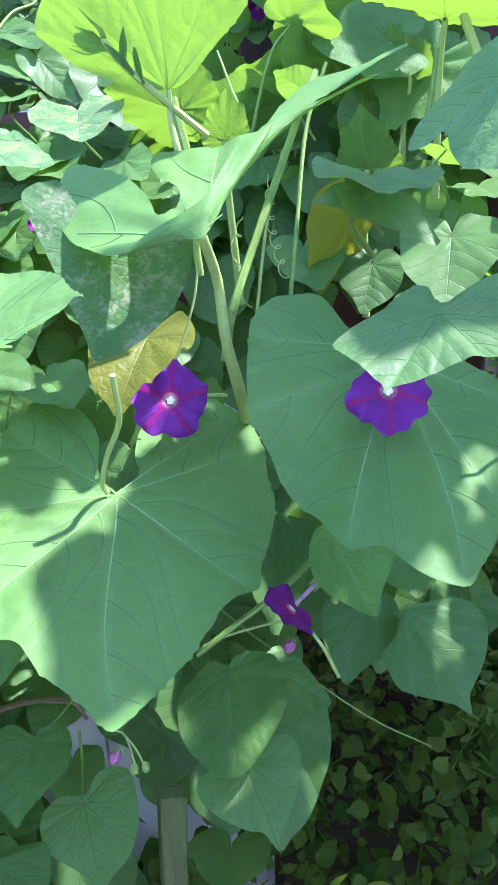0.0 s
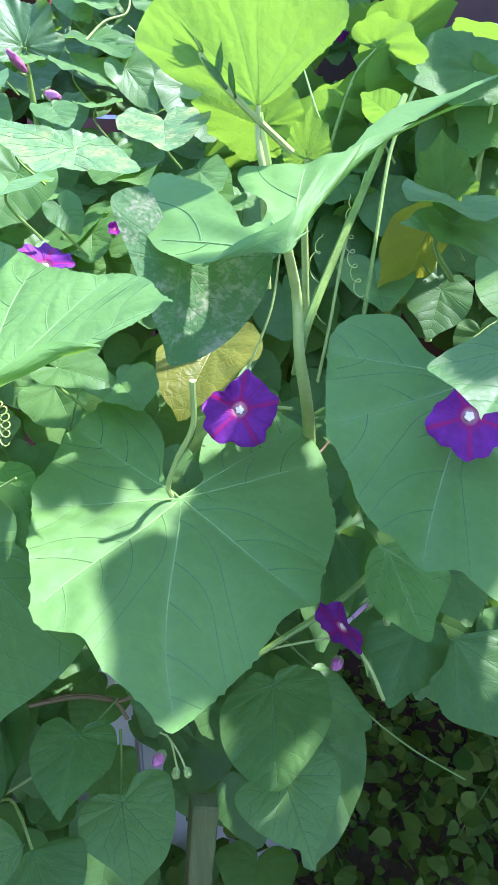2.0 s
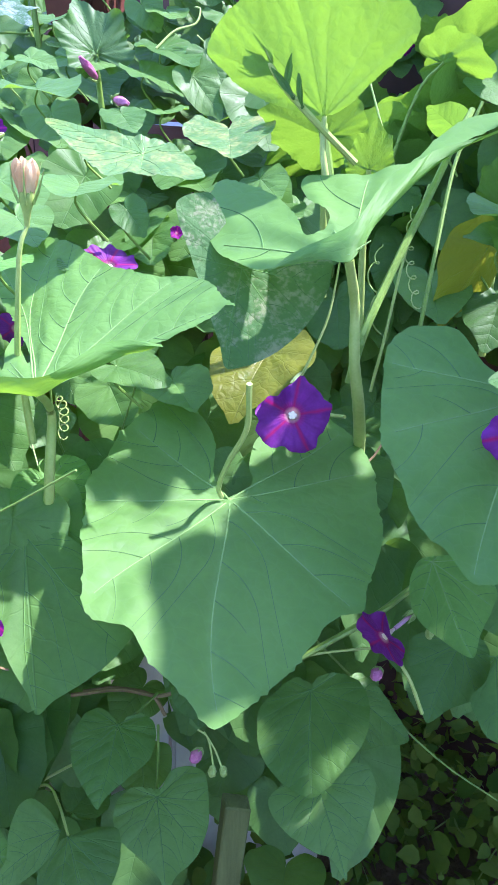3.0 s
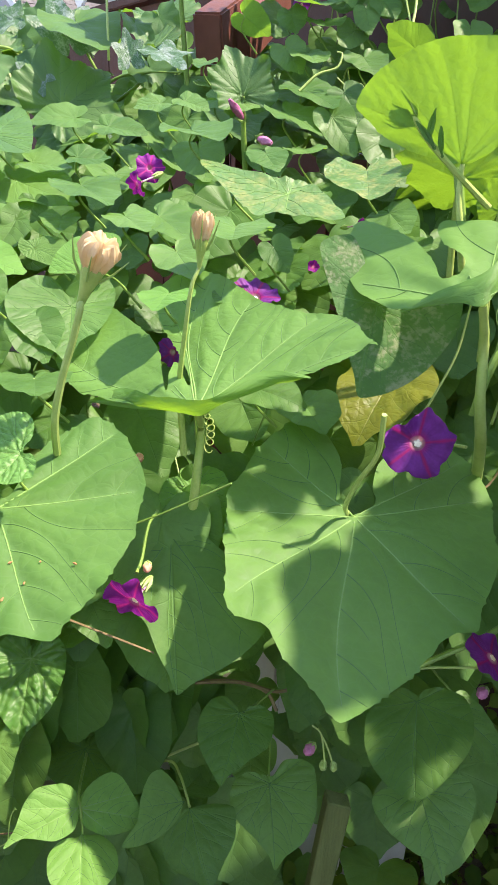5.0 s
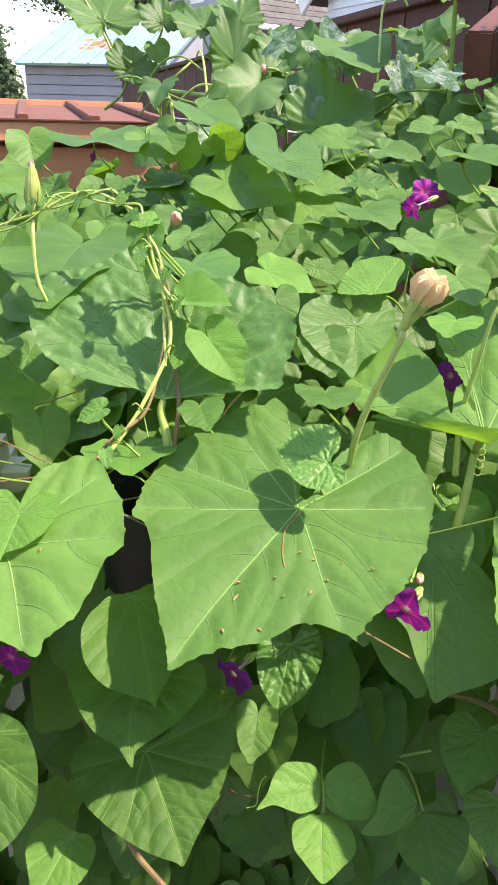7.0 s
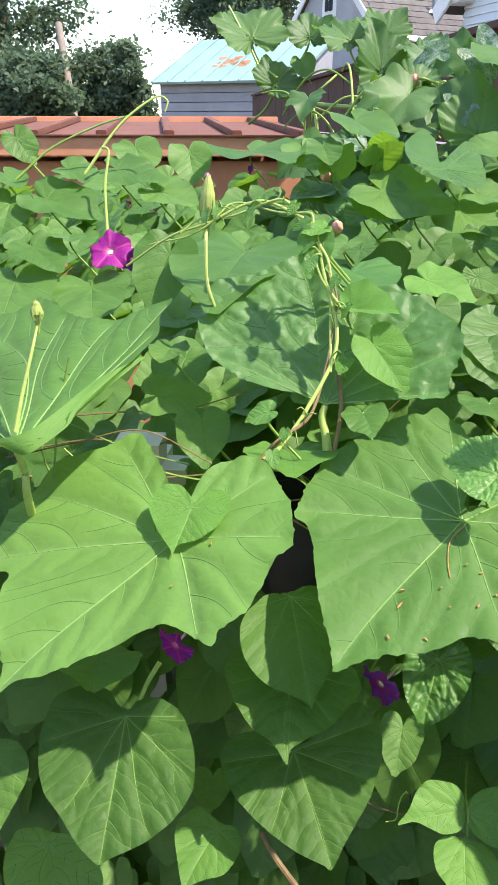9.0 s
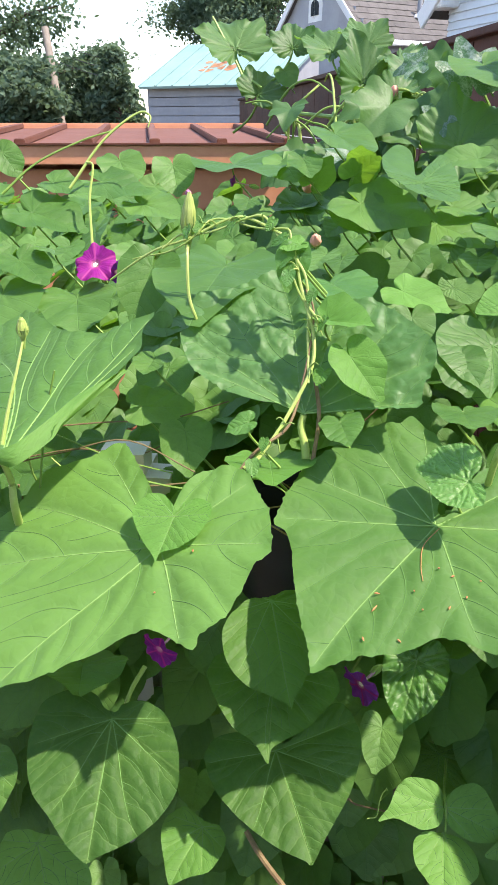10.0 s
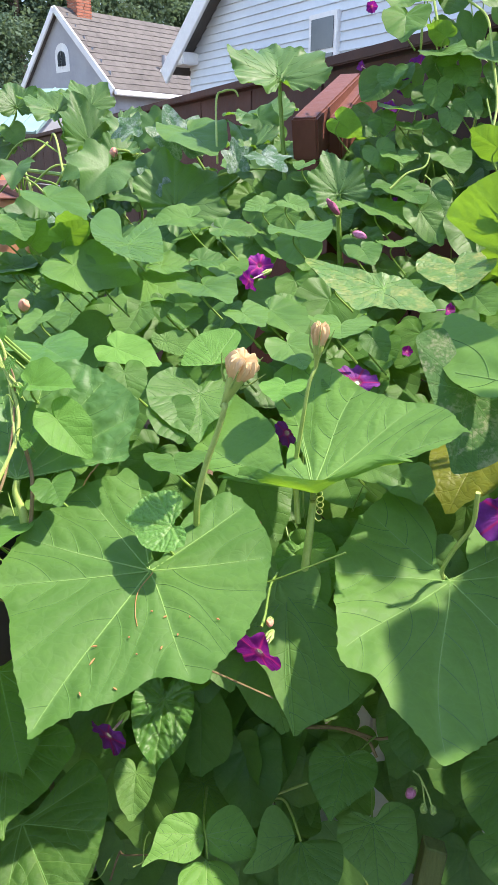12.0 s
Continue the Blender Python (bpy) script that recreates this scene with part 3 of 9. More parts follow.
def leaf(plant, shape, base, tip, normal, wide, material=None, cup=None, fold=None, droop=0.10, wave=0.03, stalk=None, stalk_r=None, label="", teeth=0.0, veins=False, puff=None, quilt=0.0, crinkle=0.0, spokes=None):
    """One leaf of a plant by its joint, tip, upper normal and width over length, with its stalk (and raised veins on large ones)."""
    SEED[0] += 1
    rng = random.Random(SEED[0])
    m, length = leaf_pose(base, tip, normal)
    big = not isinstance(shape, str) or shape in "prs"
    cup = cup if cup is not None else rng.uniform(0.02, 0.14)
    fold = fold if fold is not None else rng.uniform(0.04, 0.22)
    puff = puff if puff is not None else (0.038 if big else 0.012)
    paint = material or (PUMPKIN if big else {"m": GLORY, "t": GLORY, "v": SILVER}[shape])
    ribs = {}
    if veins or quilt or not isinstance(shape, str):
        me, ribs = broad_leaf("leaf", shape, length, wide, paint, cup, fold, droop, wave, SEED[0], teeth, quilt or 0.005, crinkle, spokes)
    else:
        me = mesh_of("leaf", blade_bm(shape, length, wide, cup, fold, droop, wave, SEED[0], 96 if big else 56, teeth, puff), paint)
    ob = new("leaf", me)
    ob.parent = plant
    ob.matrix_local = Matrix.Translation(-offset(plant)) @ m
    POSES[ob.name] = m
    if label:
        tagged(ob, label)
    if stalk is not None:
        inv = m.inverted()
        pts = [inv @ Vector(p) for p in bend([base, *stalk], 7)]
        r = stalk_r or (0.0042 if big and paint in (PUMPKIN, CRINKLED, SQUASH) else 0.0013)
        st = new("petiole", mesh_of("petiole", tube_bm(pts, [r * (0.8 + 0.5 * i / len(pts)) for i in range(len(pts))], 8 if big else 6), STEM_PALE if paint in (PUMPKIN, CRINKLED) else STEM))
        st.parent = ob
    for branch in ribs.values():
        bm = bmesh.new()
        first = 0
        for run, radii in branch[:1] if veins == "clear" else branch:
            tube_bm(run, [0.45 * r for r in radii] if veins == "clear" else radii, 5, bm, False)
            first = first or len(bm.faces)
        pale, fine = {SHADE_GLORY: (VEIN_SIDE, VEIN_DARK), GLORY: (VEIN_DARK, VEIN_DARK), DUSTY: (VEIN_SIDE, VEIN_DARK), SQUASH: (VEIN_SIDE, VEIN_DARK)}.get(paint, (VEIN, VEIN_DARK))
        v = new("vein", mesh_of("vein", bm, VEIN_CLEAR if veins == "clear" else pale))
        v.data.materials.append(fine)
        v.data.polygons.foreach_set("material_index", [int(i >= first) for i in range(len(v.data.polygons))])
        v.parent = ob
    return ob


def rim(ob, upper, lower, material):
    """A saddle-like leaf's front margin, lower side out, shaped to fit the camera's view."""
    inv = POSES[ob.name].inverted()
    up, lo = bend(upper, 5), bend(lower, 5)
    bm = bmesh.new()
    uv = bm.loops.layers.uv.new("plan")
    rows = []
    for k in range(5):
        t = k / 4
        rows.append([bm.verts.new(inv @ (a.lerp(c, t) + Vector((0.0, -0.004 * math.sin(math.pi * t), 0.0)))) for a, c in zip(up, lo)])
    for k in range(4):
        for i in range(len(up) - 1):
            f = bm.faces.new((rows[k][i], rows[k + 1][i], rows[k + 1][i + 1], rows[k][i + 1]))
            for lp, (s, t) in zip(f.loops, ((i, k), (i, k + 1), (i + 1, k + 1), (i + 1, k))):
                lp[uv].uv = (s / len(up), t * 0.06)
    r = new("turned_margin", mesh_of("turned_margin", bm, material))
    r.parent = ob
    return r


def curl(points, turns, radius, n=60):
    """A tendril: a corkscrew along the run of points."""
    run = bend(points, 12)
    out = []
    for i in range(n + 1):
        t = i / n * (len(run) - 1)
        k = min(int(t), len(run) - 2)
        p = run[k].lerp(run[k + 1], t - k)
        a = 2 * math.pi * turns * i / n
        r = radius * min(1, i / n * 4)
        out.append(p + Vector((math.cos(a) * r, math.sin(a) * r * 0.6, math.sin(a) * r)))
    return out


# ---------------------------------------------------------------- flowers
def trumpet(plant, throat, facing, size, material, seed, back=0.055, ruffle=0.06, tube_mat=None, label="", spin=0.0, close=0.0, flap=0.0):
    """A morning glory flower: corolla, slim tube and calyx. throat: centre of the mouth; facing: the way it looks; size: its width."""
    rng = random.Random(seed)
    d = Vector(facing).normalized()
    q = d.to_track_quat("Z", "Y").to_matrix().to_4x4() @ Matrix.Rotation(spin, 4, "Z")
    q.translation = Vector(throat)
    R = size / 2
    prof = ((0.05, -0.42, 0.0), (0.07, -0.31, 0.05), (0.10, -0.20, 0.11), (0.16, -0.11, 0.19), (0.30, -0.055, 0.32), (0.62, -0.03, 0.58), (0.82, -0.005, 0.78), (0.95, 0.0, 0.92), (1.0, -0.012, 1.0))
    n = 60
    bm = bmesh.new()
    uv = bm.loops.layers.uv.new("plan")
    rows, place = [], {}
    ph = rng.uniform(0, 6.28)
    for r, z, v in prof:
        row = []
        for j in range(n):
            a = 2 * math.pi * j / n
            star = 0.5 + 0.5 * math.cos(5 * a)
            rr = r * R * (1 + (0.15 * star - 0.10) * v ** 2 + 0.035 * math.sin(11 * a + ph) * v ** 3 + 0.02 * math.sin(17 * a) * v ** 4) * (1 - close * v)
            zz = z * size * 0.75 + ruffle * size * v ** 3 * (0.9 * math.sin(2 * a + ph) + 0.5 * math.sin(6 * a + 2 * ph) + 0.3 * math.sin(11 * a + ph)) - 0.055 * size * star * v ** 2 + close * size * 0.5 * v ** 2
            turned = flap * math.exp(-((math.remainder(a - 2.3 + spin, 2 * math.pi)) / 0.5) ** 2) * v ** 2
            rr *= 1 - 0.55 * turned
            zz += 0.42 * size * turned
            vert = bm.verts.new((rr * math.cos(a), rr * math.sin(a), zz))
            place[vert] = (j / n, v)
            row.append(vert)
        rows.append(row)
    for a, b in zip(rows, rows[1:]):
        for j in range(n):
            k = (j + 1) % n
            f = bm.faces.new((a[j], a[k], b[k], b[j]))
            for lp in f.loops:
                u, w = place[lp.vert]
                lp[uv].uv = (1.0 if k == 0 and lp.vert in (a[k], b[k]) else u, w)
    flower = new("flower", mesh_of("flower", bm, material))
    flower.parent = plant
    flower.matrix_local = Matrix.Translation(-offset(plant)) @ q
    if label:
        tagged(flower, label)
    tb = tube_bm([(0, 0, -0.44 * size * 0.75), (0, 0, -0.42 * size * 0.75 - back * 0.5), (0, 0, -0.42 * size * 0.75 - back)], [0.068 * R, 0.075 * R, 0.06 * R], 10)
    t = new("flower_tube", mesh_of("flower_tube", tb, tube_mat or PINK_TUBE))
    t.parent = flower
    # Cream pegs added to brighten the throat, which the deep funnel darkens.
    if close == 0.0 and size > 0.04:
        sb = bmesh.new()
        for i in range(6):
            a = 2 * math.pi * i / 5
            w = 0.0 if i == 5 else 0.055 * R
            tube_bm([(w * math.cos(a), w * math.sin(a), -0.20 * size), (w * 1.2 * math.cos(a), w * 1.2 * math.sin(a), -0.115 * size), (w * 1.3 * math.cos(a), w * 1.3 * math.sin(a), -0.085 * size)], [0.0010, 0.0011, 0.0017], 6, sb)
        st = new("stamens", mesh_of("stamens", sb, THROAT_CREAM))
        st.parent = flower
    cb = bmesh.new()
    z0 = -0.42 * size * 0.75 - back
    for i in range(5):
        a = 2 * math.pi * i / 5
        tube_bm([(0.02 * R * math.cos(a), 0.02 * R * math.sin(a), z0 - 0.004), (0.12 * R * math.cos(a), 0.12 * R * math.sin(a), z0 + 0.004), (0.15 * R * math.cos(a), 0.15 * R * math.sin(a), z0 + 0.013)],
                [0.0016, 0.0026, 0.0004], 5, cb)
    c = new("calyx", mesh_of("calyx", cb, CALYX))
    c.parent = flower
    return flower


def faded_bud(plant, at, axis, size, seed, material=None, label="", long=1.2):
    """A rolled-up spent flower: a crumpled twist with a green calyx behind it."""
    rng = random.Random(seed)
    d = Vector(axis).normalized()
    q = d.to_track_quat("Z", "Y").to_matrix().to_4x4()
    q.translation = Vector(at)
    bm = bmesh.new()
    n, rows = 16, []
    for i in range(10):
        v = i / 9
        rr = size * (0.5 if long < 1.5 else 0.34) * math.sin(math.pi * (0.12 + 0.80 * v)) ** 0.8
        rows.append([bm.verts.new((rr * (1 + 0.25 * math.sin(4 * (6.283 * j / n + 2.0 * v)) * v + rng.uniform(-0.1, 0.1)) * math.cos(6.283 * j / n),
                                   rr * (1 + 0.25 * math.sin(4 * (6.283 * j / n + 2.0 * v)) * v + rng.uniform(-0.1, 0.1)) * math.sin(6.283 * j / n), size * long * v)) for j in range(n)])
    for a, b in zip(rows, rows[1:]):
        for j in range(n):
            bm.faces.new((a[j], a[(j + 1) % n], b[(j + 1) % n], b[j]))
    bm.faces.new(rows[-1])
    f = new("spent_flower", mesh_of("spent_flower", bm, material or FADED))
    f.parent = plant
    f.matrix_local = Matrix.Translation(-offset(plant)) @ q
    if label:
        tagged(f, label)
    cb = bmesh.new()
    for i in range(5):
        a = 2 * math.pi * i / 5
        tube_bm([(0, 0, -size * 0.3), (0.32 * size * math.cos(a), 0.32 * size * math.sin(a), 0), (0.55 * size * math.cos(a), 0.55 * size * math.sin(a), size * 0.45)], [size * 0.1, size * 0.13, size * 0.02], 5, cb)
    c = new("calyx", mesh_of("calyx", cb, CALYX))
    c.parent = f
    return f


def stem(plant, points, r0, r1, material=None, name="stem", n=8, sides=7):
    run = bend(points, n)
    return part(name, tube_bm(run, [r0 + (r1 - r0) * i / (len(run) - 1) for i in range(len(run))], sides), material or STEM, plant)


def rest_on(ob, x, y):
    """The place on a leaf's upper side at x, y of its own axes, and the leaf's turn."""
    me = ob.data
    v = min(me.vertices, key=lambda q: (q.co.x - x) ** 2 + (q.co.y - y) ** 2)
    m = POSES[ob.name]
    return m @ Vector((x, y, v.co.z + 0.0012)), m.to_3x3()


# ---------------------------------------------------------------- the hedge: pumpkin vine
pumpkin = thing("pumpkin_vine", "large-leaved pumpkin vine with withered flowers climbing through the hedge", "vine", at=(-0.2, 0.6, 0.0))
leaf(pumpkin, "s", (-0.799, 1.187, 1.486), (-0.736, 1.27, 1.568), (0.4, -0.78, 0.48), 1.38, material=SQUASH, fold=0.3, droop=0.25, wave=0.05, puff=0.0, stalk=[(-0.799, 1.197, 1.436), (-0.789, 1.207, 1.286)], veins=True, teeth=0.014)
leaf(pumpkin, "s", (-0.618, 1.317, 1.729), (-0.669, 1.391, 1.818), (0.35, -0.61, 0.71), 1.55, material=SQUASH, fold=0.3, droop=0.25, wave=0.05, puff=0.0, stalk=[(-0.618, 1.327, 1.679), (-0.608, 1.337, 1.529)], veins=True, teeth=0.014)
leaf(pumpkin, "s", (-0.434, 1.114, 1.518), (-0.467, 1.132, 1.598), (0.48, -0.79, 0.39), 1.16, material=SQUASH, fold=0.3, droop=0.25, wave=0.05, puff=0.0, stalk=[(-0.434, 1.124, 1.468), (-0.424, 1.134, 1.318)], veins=True, teeth=0.014)
leaf(pumpkin, "p", (-0.083, 0.908, 1.428), (-0.168, 0.895, 1.452), (0.01, 0.86, 0.5), 1.38, veins="clear", teeth=0.014, stalk=[(-0.083, 0.918, 1.378), (-0.073, 0.928, 1.228)])
leaf(pumpkin, "p", (0.092, 1.225, 1.562), (0.081, 1.306, 1.521), (0.01, 0.45, 0.89), 1.54, veins="clear", teeth=0.014, stalk=[(0.092, 1.235, 1.512), (0.102, 1.245, 1.362)])
leaf(pumpkin, "p", (0.214, 1.043, 1.424), (0.18, 1.017, 1.515), (0.39, 0.84, 0.38), 1.12, veins="clear", teeth=0.014, stalk=[(0.214, 1.053, 1.374), (0.224, 1.063, 1.224)])
leaf(pumpkin, "p", (-0.03, 0.882, 1.394), (-0.026, 0.866, 1.451), (-0.03, 0.96, 0.26), 1.02, veins="clear", teeth=0.014, stalk=[(-0.030, 0.892, 1.344), (-0.020, 0.902, 1.194)])
leaf(pumpkin, "p", (0.148, 0.949, 1.35), (0.134, 0.931, 1.428), (0.39, 0.88, 0.27), 1.07, veins="clear", teeth=0.014, stalk=[(0.148, 0.959, 1.300), (0.158, 0.969, 1.150)])
leaf(pumpkin, "p", (0.226, 0.92, 1.513), (0.12, 0.864, 1.539), (0.2, 0.06, 0.98), 1.4, veins="clear", teeth=0.014, stalk=[(0.226, 0.930, 1.463), (0.236, 0.940, 1.313)])
leaf(pumpkin, "s", (-1.322, 1.718, 1.723), (-1.39, 1.734, 1.801), (0.59, -0.52, 0.62), 1.36, material=SQUASH, fold=0.35, droop=0.30, wave=0.05, puff=0.0, stalk_r=0.0032, stalk=[(-1.312, 1.717, 1.693), (-1.282, 1.713, 1.658), (-1.222, 1.706, 1.623)], veins=True, teeth=0.014)
leaf(pumpkin, "s", (-1.095, 1.537, 1.633), (-1.056, 1.492, 1.603), (0.16, -0.46, 0.88), 1.62, material=SQUASH, fold=0.35, droop=0.30, wave=0.05, puff=0.0, stalk_r=0.0032, stalk=[(-1.085, 1.545, 1.603), (-1.054, 1.571, 1.568), (-0.992, 1.621, 1.533)], veins=True, teeth=0.014)
leaf(pumpkin, "s", (-1.409, 1.678, 1.708), (-1.501, 1.708, 1.789), (0.5, -0.44, 0.74), 1.44, material=SQUASH, fold=0.35, droop=0.30, wave=0.05, puff=0.0, stalk_r=0.0032, stalk=[(-1.398, 1.674, 1.678), (-1.363, 1.663, 1.643), (-1.295, 1.640, 1.608)], veins=True, teeth=0.014)
leaf(pumpkin, "s", (-1.178, 1.64, 1.68), (-1.102, 1.612, 1.658), (0.12, -0.39, 0.91), 1.45, material=SQUASH, fold=0.35, droop=0.30, wave=0.05, puff=0.0, stalk_r=0.0032, stalk=[(-1.177, 1.646, 1.650), (-1.173, 1.663, 1.615), (-1.165, 1.696, 1.580)], veins=True, teeth=0.014)
leaf(pumpkin, "s", (-1.276, 1.578, 1.623), (-1.283, 1.619, 1.671), (0.5, -0.63, 0.59), 1.51, material=SQUASH, fold=0.35, droop=0.30, wave=0.05, puff=0.0, stalk_r=0.0032, stalk=[(-1.269, 1.576, 1.593), (-1.250, 1.571, 1.558), (-1.211, 1.559, 1.523)], veins=True, teeth=0.014)
leaf(pumpkin, "s", (-1.247, 1.582, 1.623), (-1.284, 1.593, 1.761), (0.83, -0.49, 0.26), 1.12, material=SQUASH, fold=0.35, droop=0.30, wave=0.05, puff=0.0, stalk_r=0.0032, stalk=[(-1.243, 1.589, 1.593), (-1.230, 1.608, 1.558), (-1.205, 1.648, 1.523)], veins=True, teeth=0.014)
leaf(pumpkin, "s", (-1.09, 1.576, 1.629), (-1.115, 1.635, 1.709), (0.34, -0.7, 0.63), 1.52, material=SQUASH, fold=0.35, droop=0.30, wave=0.05, puff=0.0, stalk_r=0.0032, stalk=[(-1.095, 1.575, 1.599), (-1.108, 1.571, 1.564), (-1.136, 1.564, 1.529)], veins=True, teeth=0.014)
leaf(pumpkin, "s", (-1.669, 1.571, 1.722), (-1.763, 1.606, 1.831), (0.62, -0.42, 0.66), 1.43, material=SQUASH, fold=0.35, droop=0.30, wave=0.05, puff=0.0, stalk_r=0.0032, stalk=[(-1.660, 1.571, 1.692), (-1.631, 1.571, 1.657), (-1.574, 1.572, 1.622)], veins=True, teeth=0.014)
leaf(pumpkin, "s", (-1.585, 1.572, 1.605), (-1.572, 1.643, 1.668), (0.54, -0.61, 0.58), 1.46, material=SQUASH, fold=0.35, droop=0.30, wave=0.05, puff=0.0, stalk_r=0.0032, stalk=[(-1.594, 1.572, 1.575), (-1.622, 1.572, 1.540), (-1.679, 1.571, 1.505)], veins=True, teeth=0.014)
leaf(pumpkin, "s", (-1.517, 1.643, 1.723), (-1.547, 1.668, 1.8), (0.55, -0.71, 0.45), 1.43, material=SQUASH, fold=0.35, droop=0.30, wave=0.05, puff=0.0, stalk_r=0.0032, stalk=[(-1.527, 1.641, 1.693), (-1.556, 1.634, 1.658), (-1.614, 1.620, 1.623)], veins=True, teeth=0.014)
leaf(pumpkin, "s", (-1.063, 1.421, 1.576), (-1.043, 1.471, 1.637), (0.43, -0.76, 0.48), 1.4, material=SQUASH, fold=0.35, droop=0.30, wave=0.05, puff=0.0, stalk_r=0.0032, stalk=[(-1.059, 1.428, 1.546), (-1.048, 1.451, 1.511), (-1.025, 1.495, 1.476)], veins=True, teeth=0.014)
leaf(pumpkin, "s", (-0.74, 1.573, 1.668), (-0.826, 1.632, 1.715), (0.18, -0.44, 0.88), 1.5, material=SQUASH, fold=0.35, droop=0.30, wave=0.05, puff=0.0, stalk_r=0.0032, stalk=[(-0.738, 1.574, 1.638), (-0.733, 1.579, 1.603), (-0.722, 1.588, 1.568)], veins=True, teeth=0.014)
leaf(pumpkin, "s", (-0.719, 1.441, 1.608), (-0.802, 1.486, 1.626), (0.04, -0.33, 0.94), 1.41, material=SQUASH, fold=0.35, droop=0.30, wave=0.05, puff=0.0, stalk_r=0.0032, stalk=[(-0.728, 1.443, 1.578), (-0.756, 1.449, 1.543), (-0.812, 1.461, 1.508)], veins=True, teeth=0.014)
# saddle-like leaves that stand clear of the rest: flat sheets outlined to fit the camera's view
p7 = leaf(pumpkin, ((-99, 0.25), (-102, 0.52), (-125, 0.28), (-109, 0.58), (-107, 0.81), (-110, 1.09), (-112, 1.34), (-114, 1.48), (-118, 1.51), (-124, 1.41), (-133, 1.29), (-136, 1.23), (-141, 1.04), (-147, 0.83), (-147, 0.76), (-149, 0.55), (-151, 0.35), (-153, 0.17), (149, 0.04), (50, 0.05), (1, 0.15), (-2, 0.3), (-2, 0.45), (0, 0.59), (0, 0.82), (-3, 0.96), (0, 1), (-7, 0.97), (-19, 0.97), (-27, 0.95), (-44, 0.86), (-59, 0.92), (-76, 1.21), (-85, 1.38), (-91, 1.45), (-97, 1.37), (-100, 1.17), (-101, 0.94), (-98, 0.59), (-95, 0.32)), (-0.283, 0.465, 1.249), (-0.131, 0.508, 1.308), (-0.25, -0.36, 0.899), 1.0, cup=0.03, fold=0.02, droop=0.0, wave=0.008, veins=True, teeth=0.007, quilt=0.011, spokes=(-2, -31, -64, -87, -96, -121, -115, -135),
     stalk=[(-0.301, 0.532, 1.202), (-0.300, 0.518, 1.160), (-0.304, 0.511, 1.100)])
p4 = leaf(pumpkin, ((-65, 0.19), (-89, 0.19), (-80, 0.29), (-77, 0.47), (-80, 0.67), (-83, 0.77), (-87, 0.74), (-100, 0.62), (-111, 0.49), (-119, 0.41), (-129, 0.32), (-135, 0.25), (-130, 0.16), (-121, 0.08), (134, 0.01), (-15, 0.09), (-20, 0.19), (-18, 0.38), (-14, 0.61), (-9, 0.74), (-3, 0.9), (0, 0.97), (0, 1), (-5, 0.92), (-10, 0.87), (-17, 0.8), (-21, 0.68), (-23, 0.55), (-31, 0.5), (-47, 0.49), (-61, 0.51), (-66, 0.47), (-67, 0.37), (-61, 0.25)), (-0.049, 0.599, 1.34), (0.156, 0.777, 1.468), (-0.25, -0.36, 0.899), 1.0, cup=0.03, fold=0.02, droop=0.0, wave=0.008, veins=True, teeth=0.007, quilt=0.005, spokes=(-1, -23, -40, -63, -82, -84, -108),
     stalk=[(-0.039, 0.628, 1.293), (-0.034, 0.624, 1.240), (-0.025, 0.632, 1.191), (-0.018, 0.672, 1.136), (-0.014, 0.720, 1.077)], stalk_r=0.0056)
p11 = leaf(pumpkin, ((-86, 0.11), (-81, 0.18), (-81, 0.36), (-80, 0.75), (-74, 1.43), (-69, 1.9), (-64, 1.89), (-59, 1.68), (-54, 1.53), (-50, 1.5), (-46, 1.5), (-40, 1.25), (-31, 1.03), (-17, 0.94), (0, 1), (3, 0.88), (11, 0.75), (13, 0.64), (17, 0.47), (23, 0.3), (42, 0.22), (65, 0.13), (92, 0.08)), (-0.697, 0.086, 1.267), (-0.711, 0.29, 1.345), (-0.2, -0.36, 0.911), 1.0, cup=0.03, fold=0.02, droop=0.0, wave=0.008, veins=True, teeth=0.007, quilt=0.010, spokes=(0, 9, -19, -40, -52, -61, -70, -77),
     stalk=[(-0.718, 0.103, 1.235), (-0.719, 0.103, 1.211), (-0.741, 0.118, 1.172)], stalk_r=0.0034)
rim(p7, [(-0.406, 0.5, 1.229), (-0.379, 0.501, 1.244), (-0.357, 0.491, 1.251), (-0.327, 0.471, 1.255), (-0.308, 0.462, 1.26), (-0.284, 0.453, 1.264), (-0.268, 0.45, 1.268), (-0.257, 0.459, 1.273), (-0.239, 0.48, 1.284), (-0.222, 0.487, 1.288), (-0.202, 0.486, 1.289), (-0.188, 0.49, 1.286)], [(-0.403, 0.496, 1.229), (-0.372, 0.486, 1.233), (-0.34, 0.476, 1.238), (-0.31, 0.468, 1.244), (-0.286, 0.459, 1.247), (-0.275, 0.458, 1.249), (-0.26, 0.469, 1.258), (-0.238, 0.477, 1.267), (-0.216, 0.485, 1.277), (-0.204, 0.486, 1.28), (-0.193, 0.488, 1.284), (-0.186, 0.488, 1.286)], PUMPKIN)
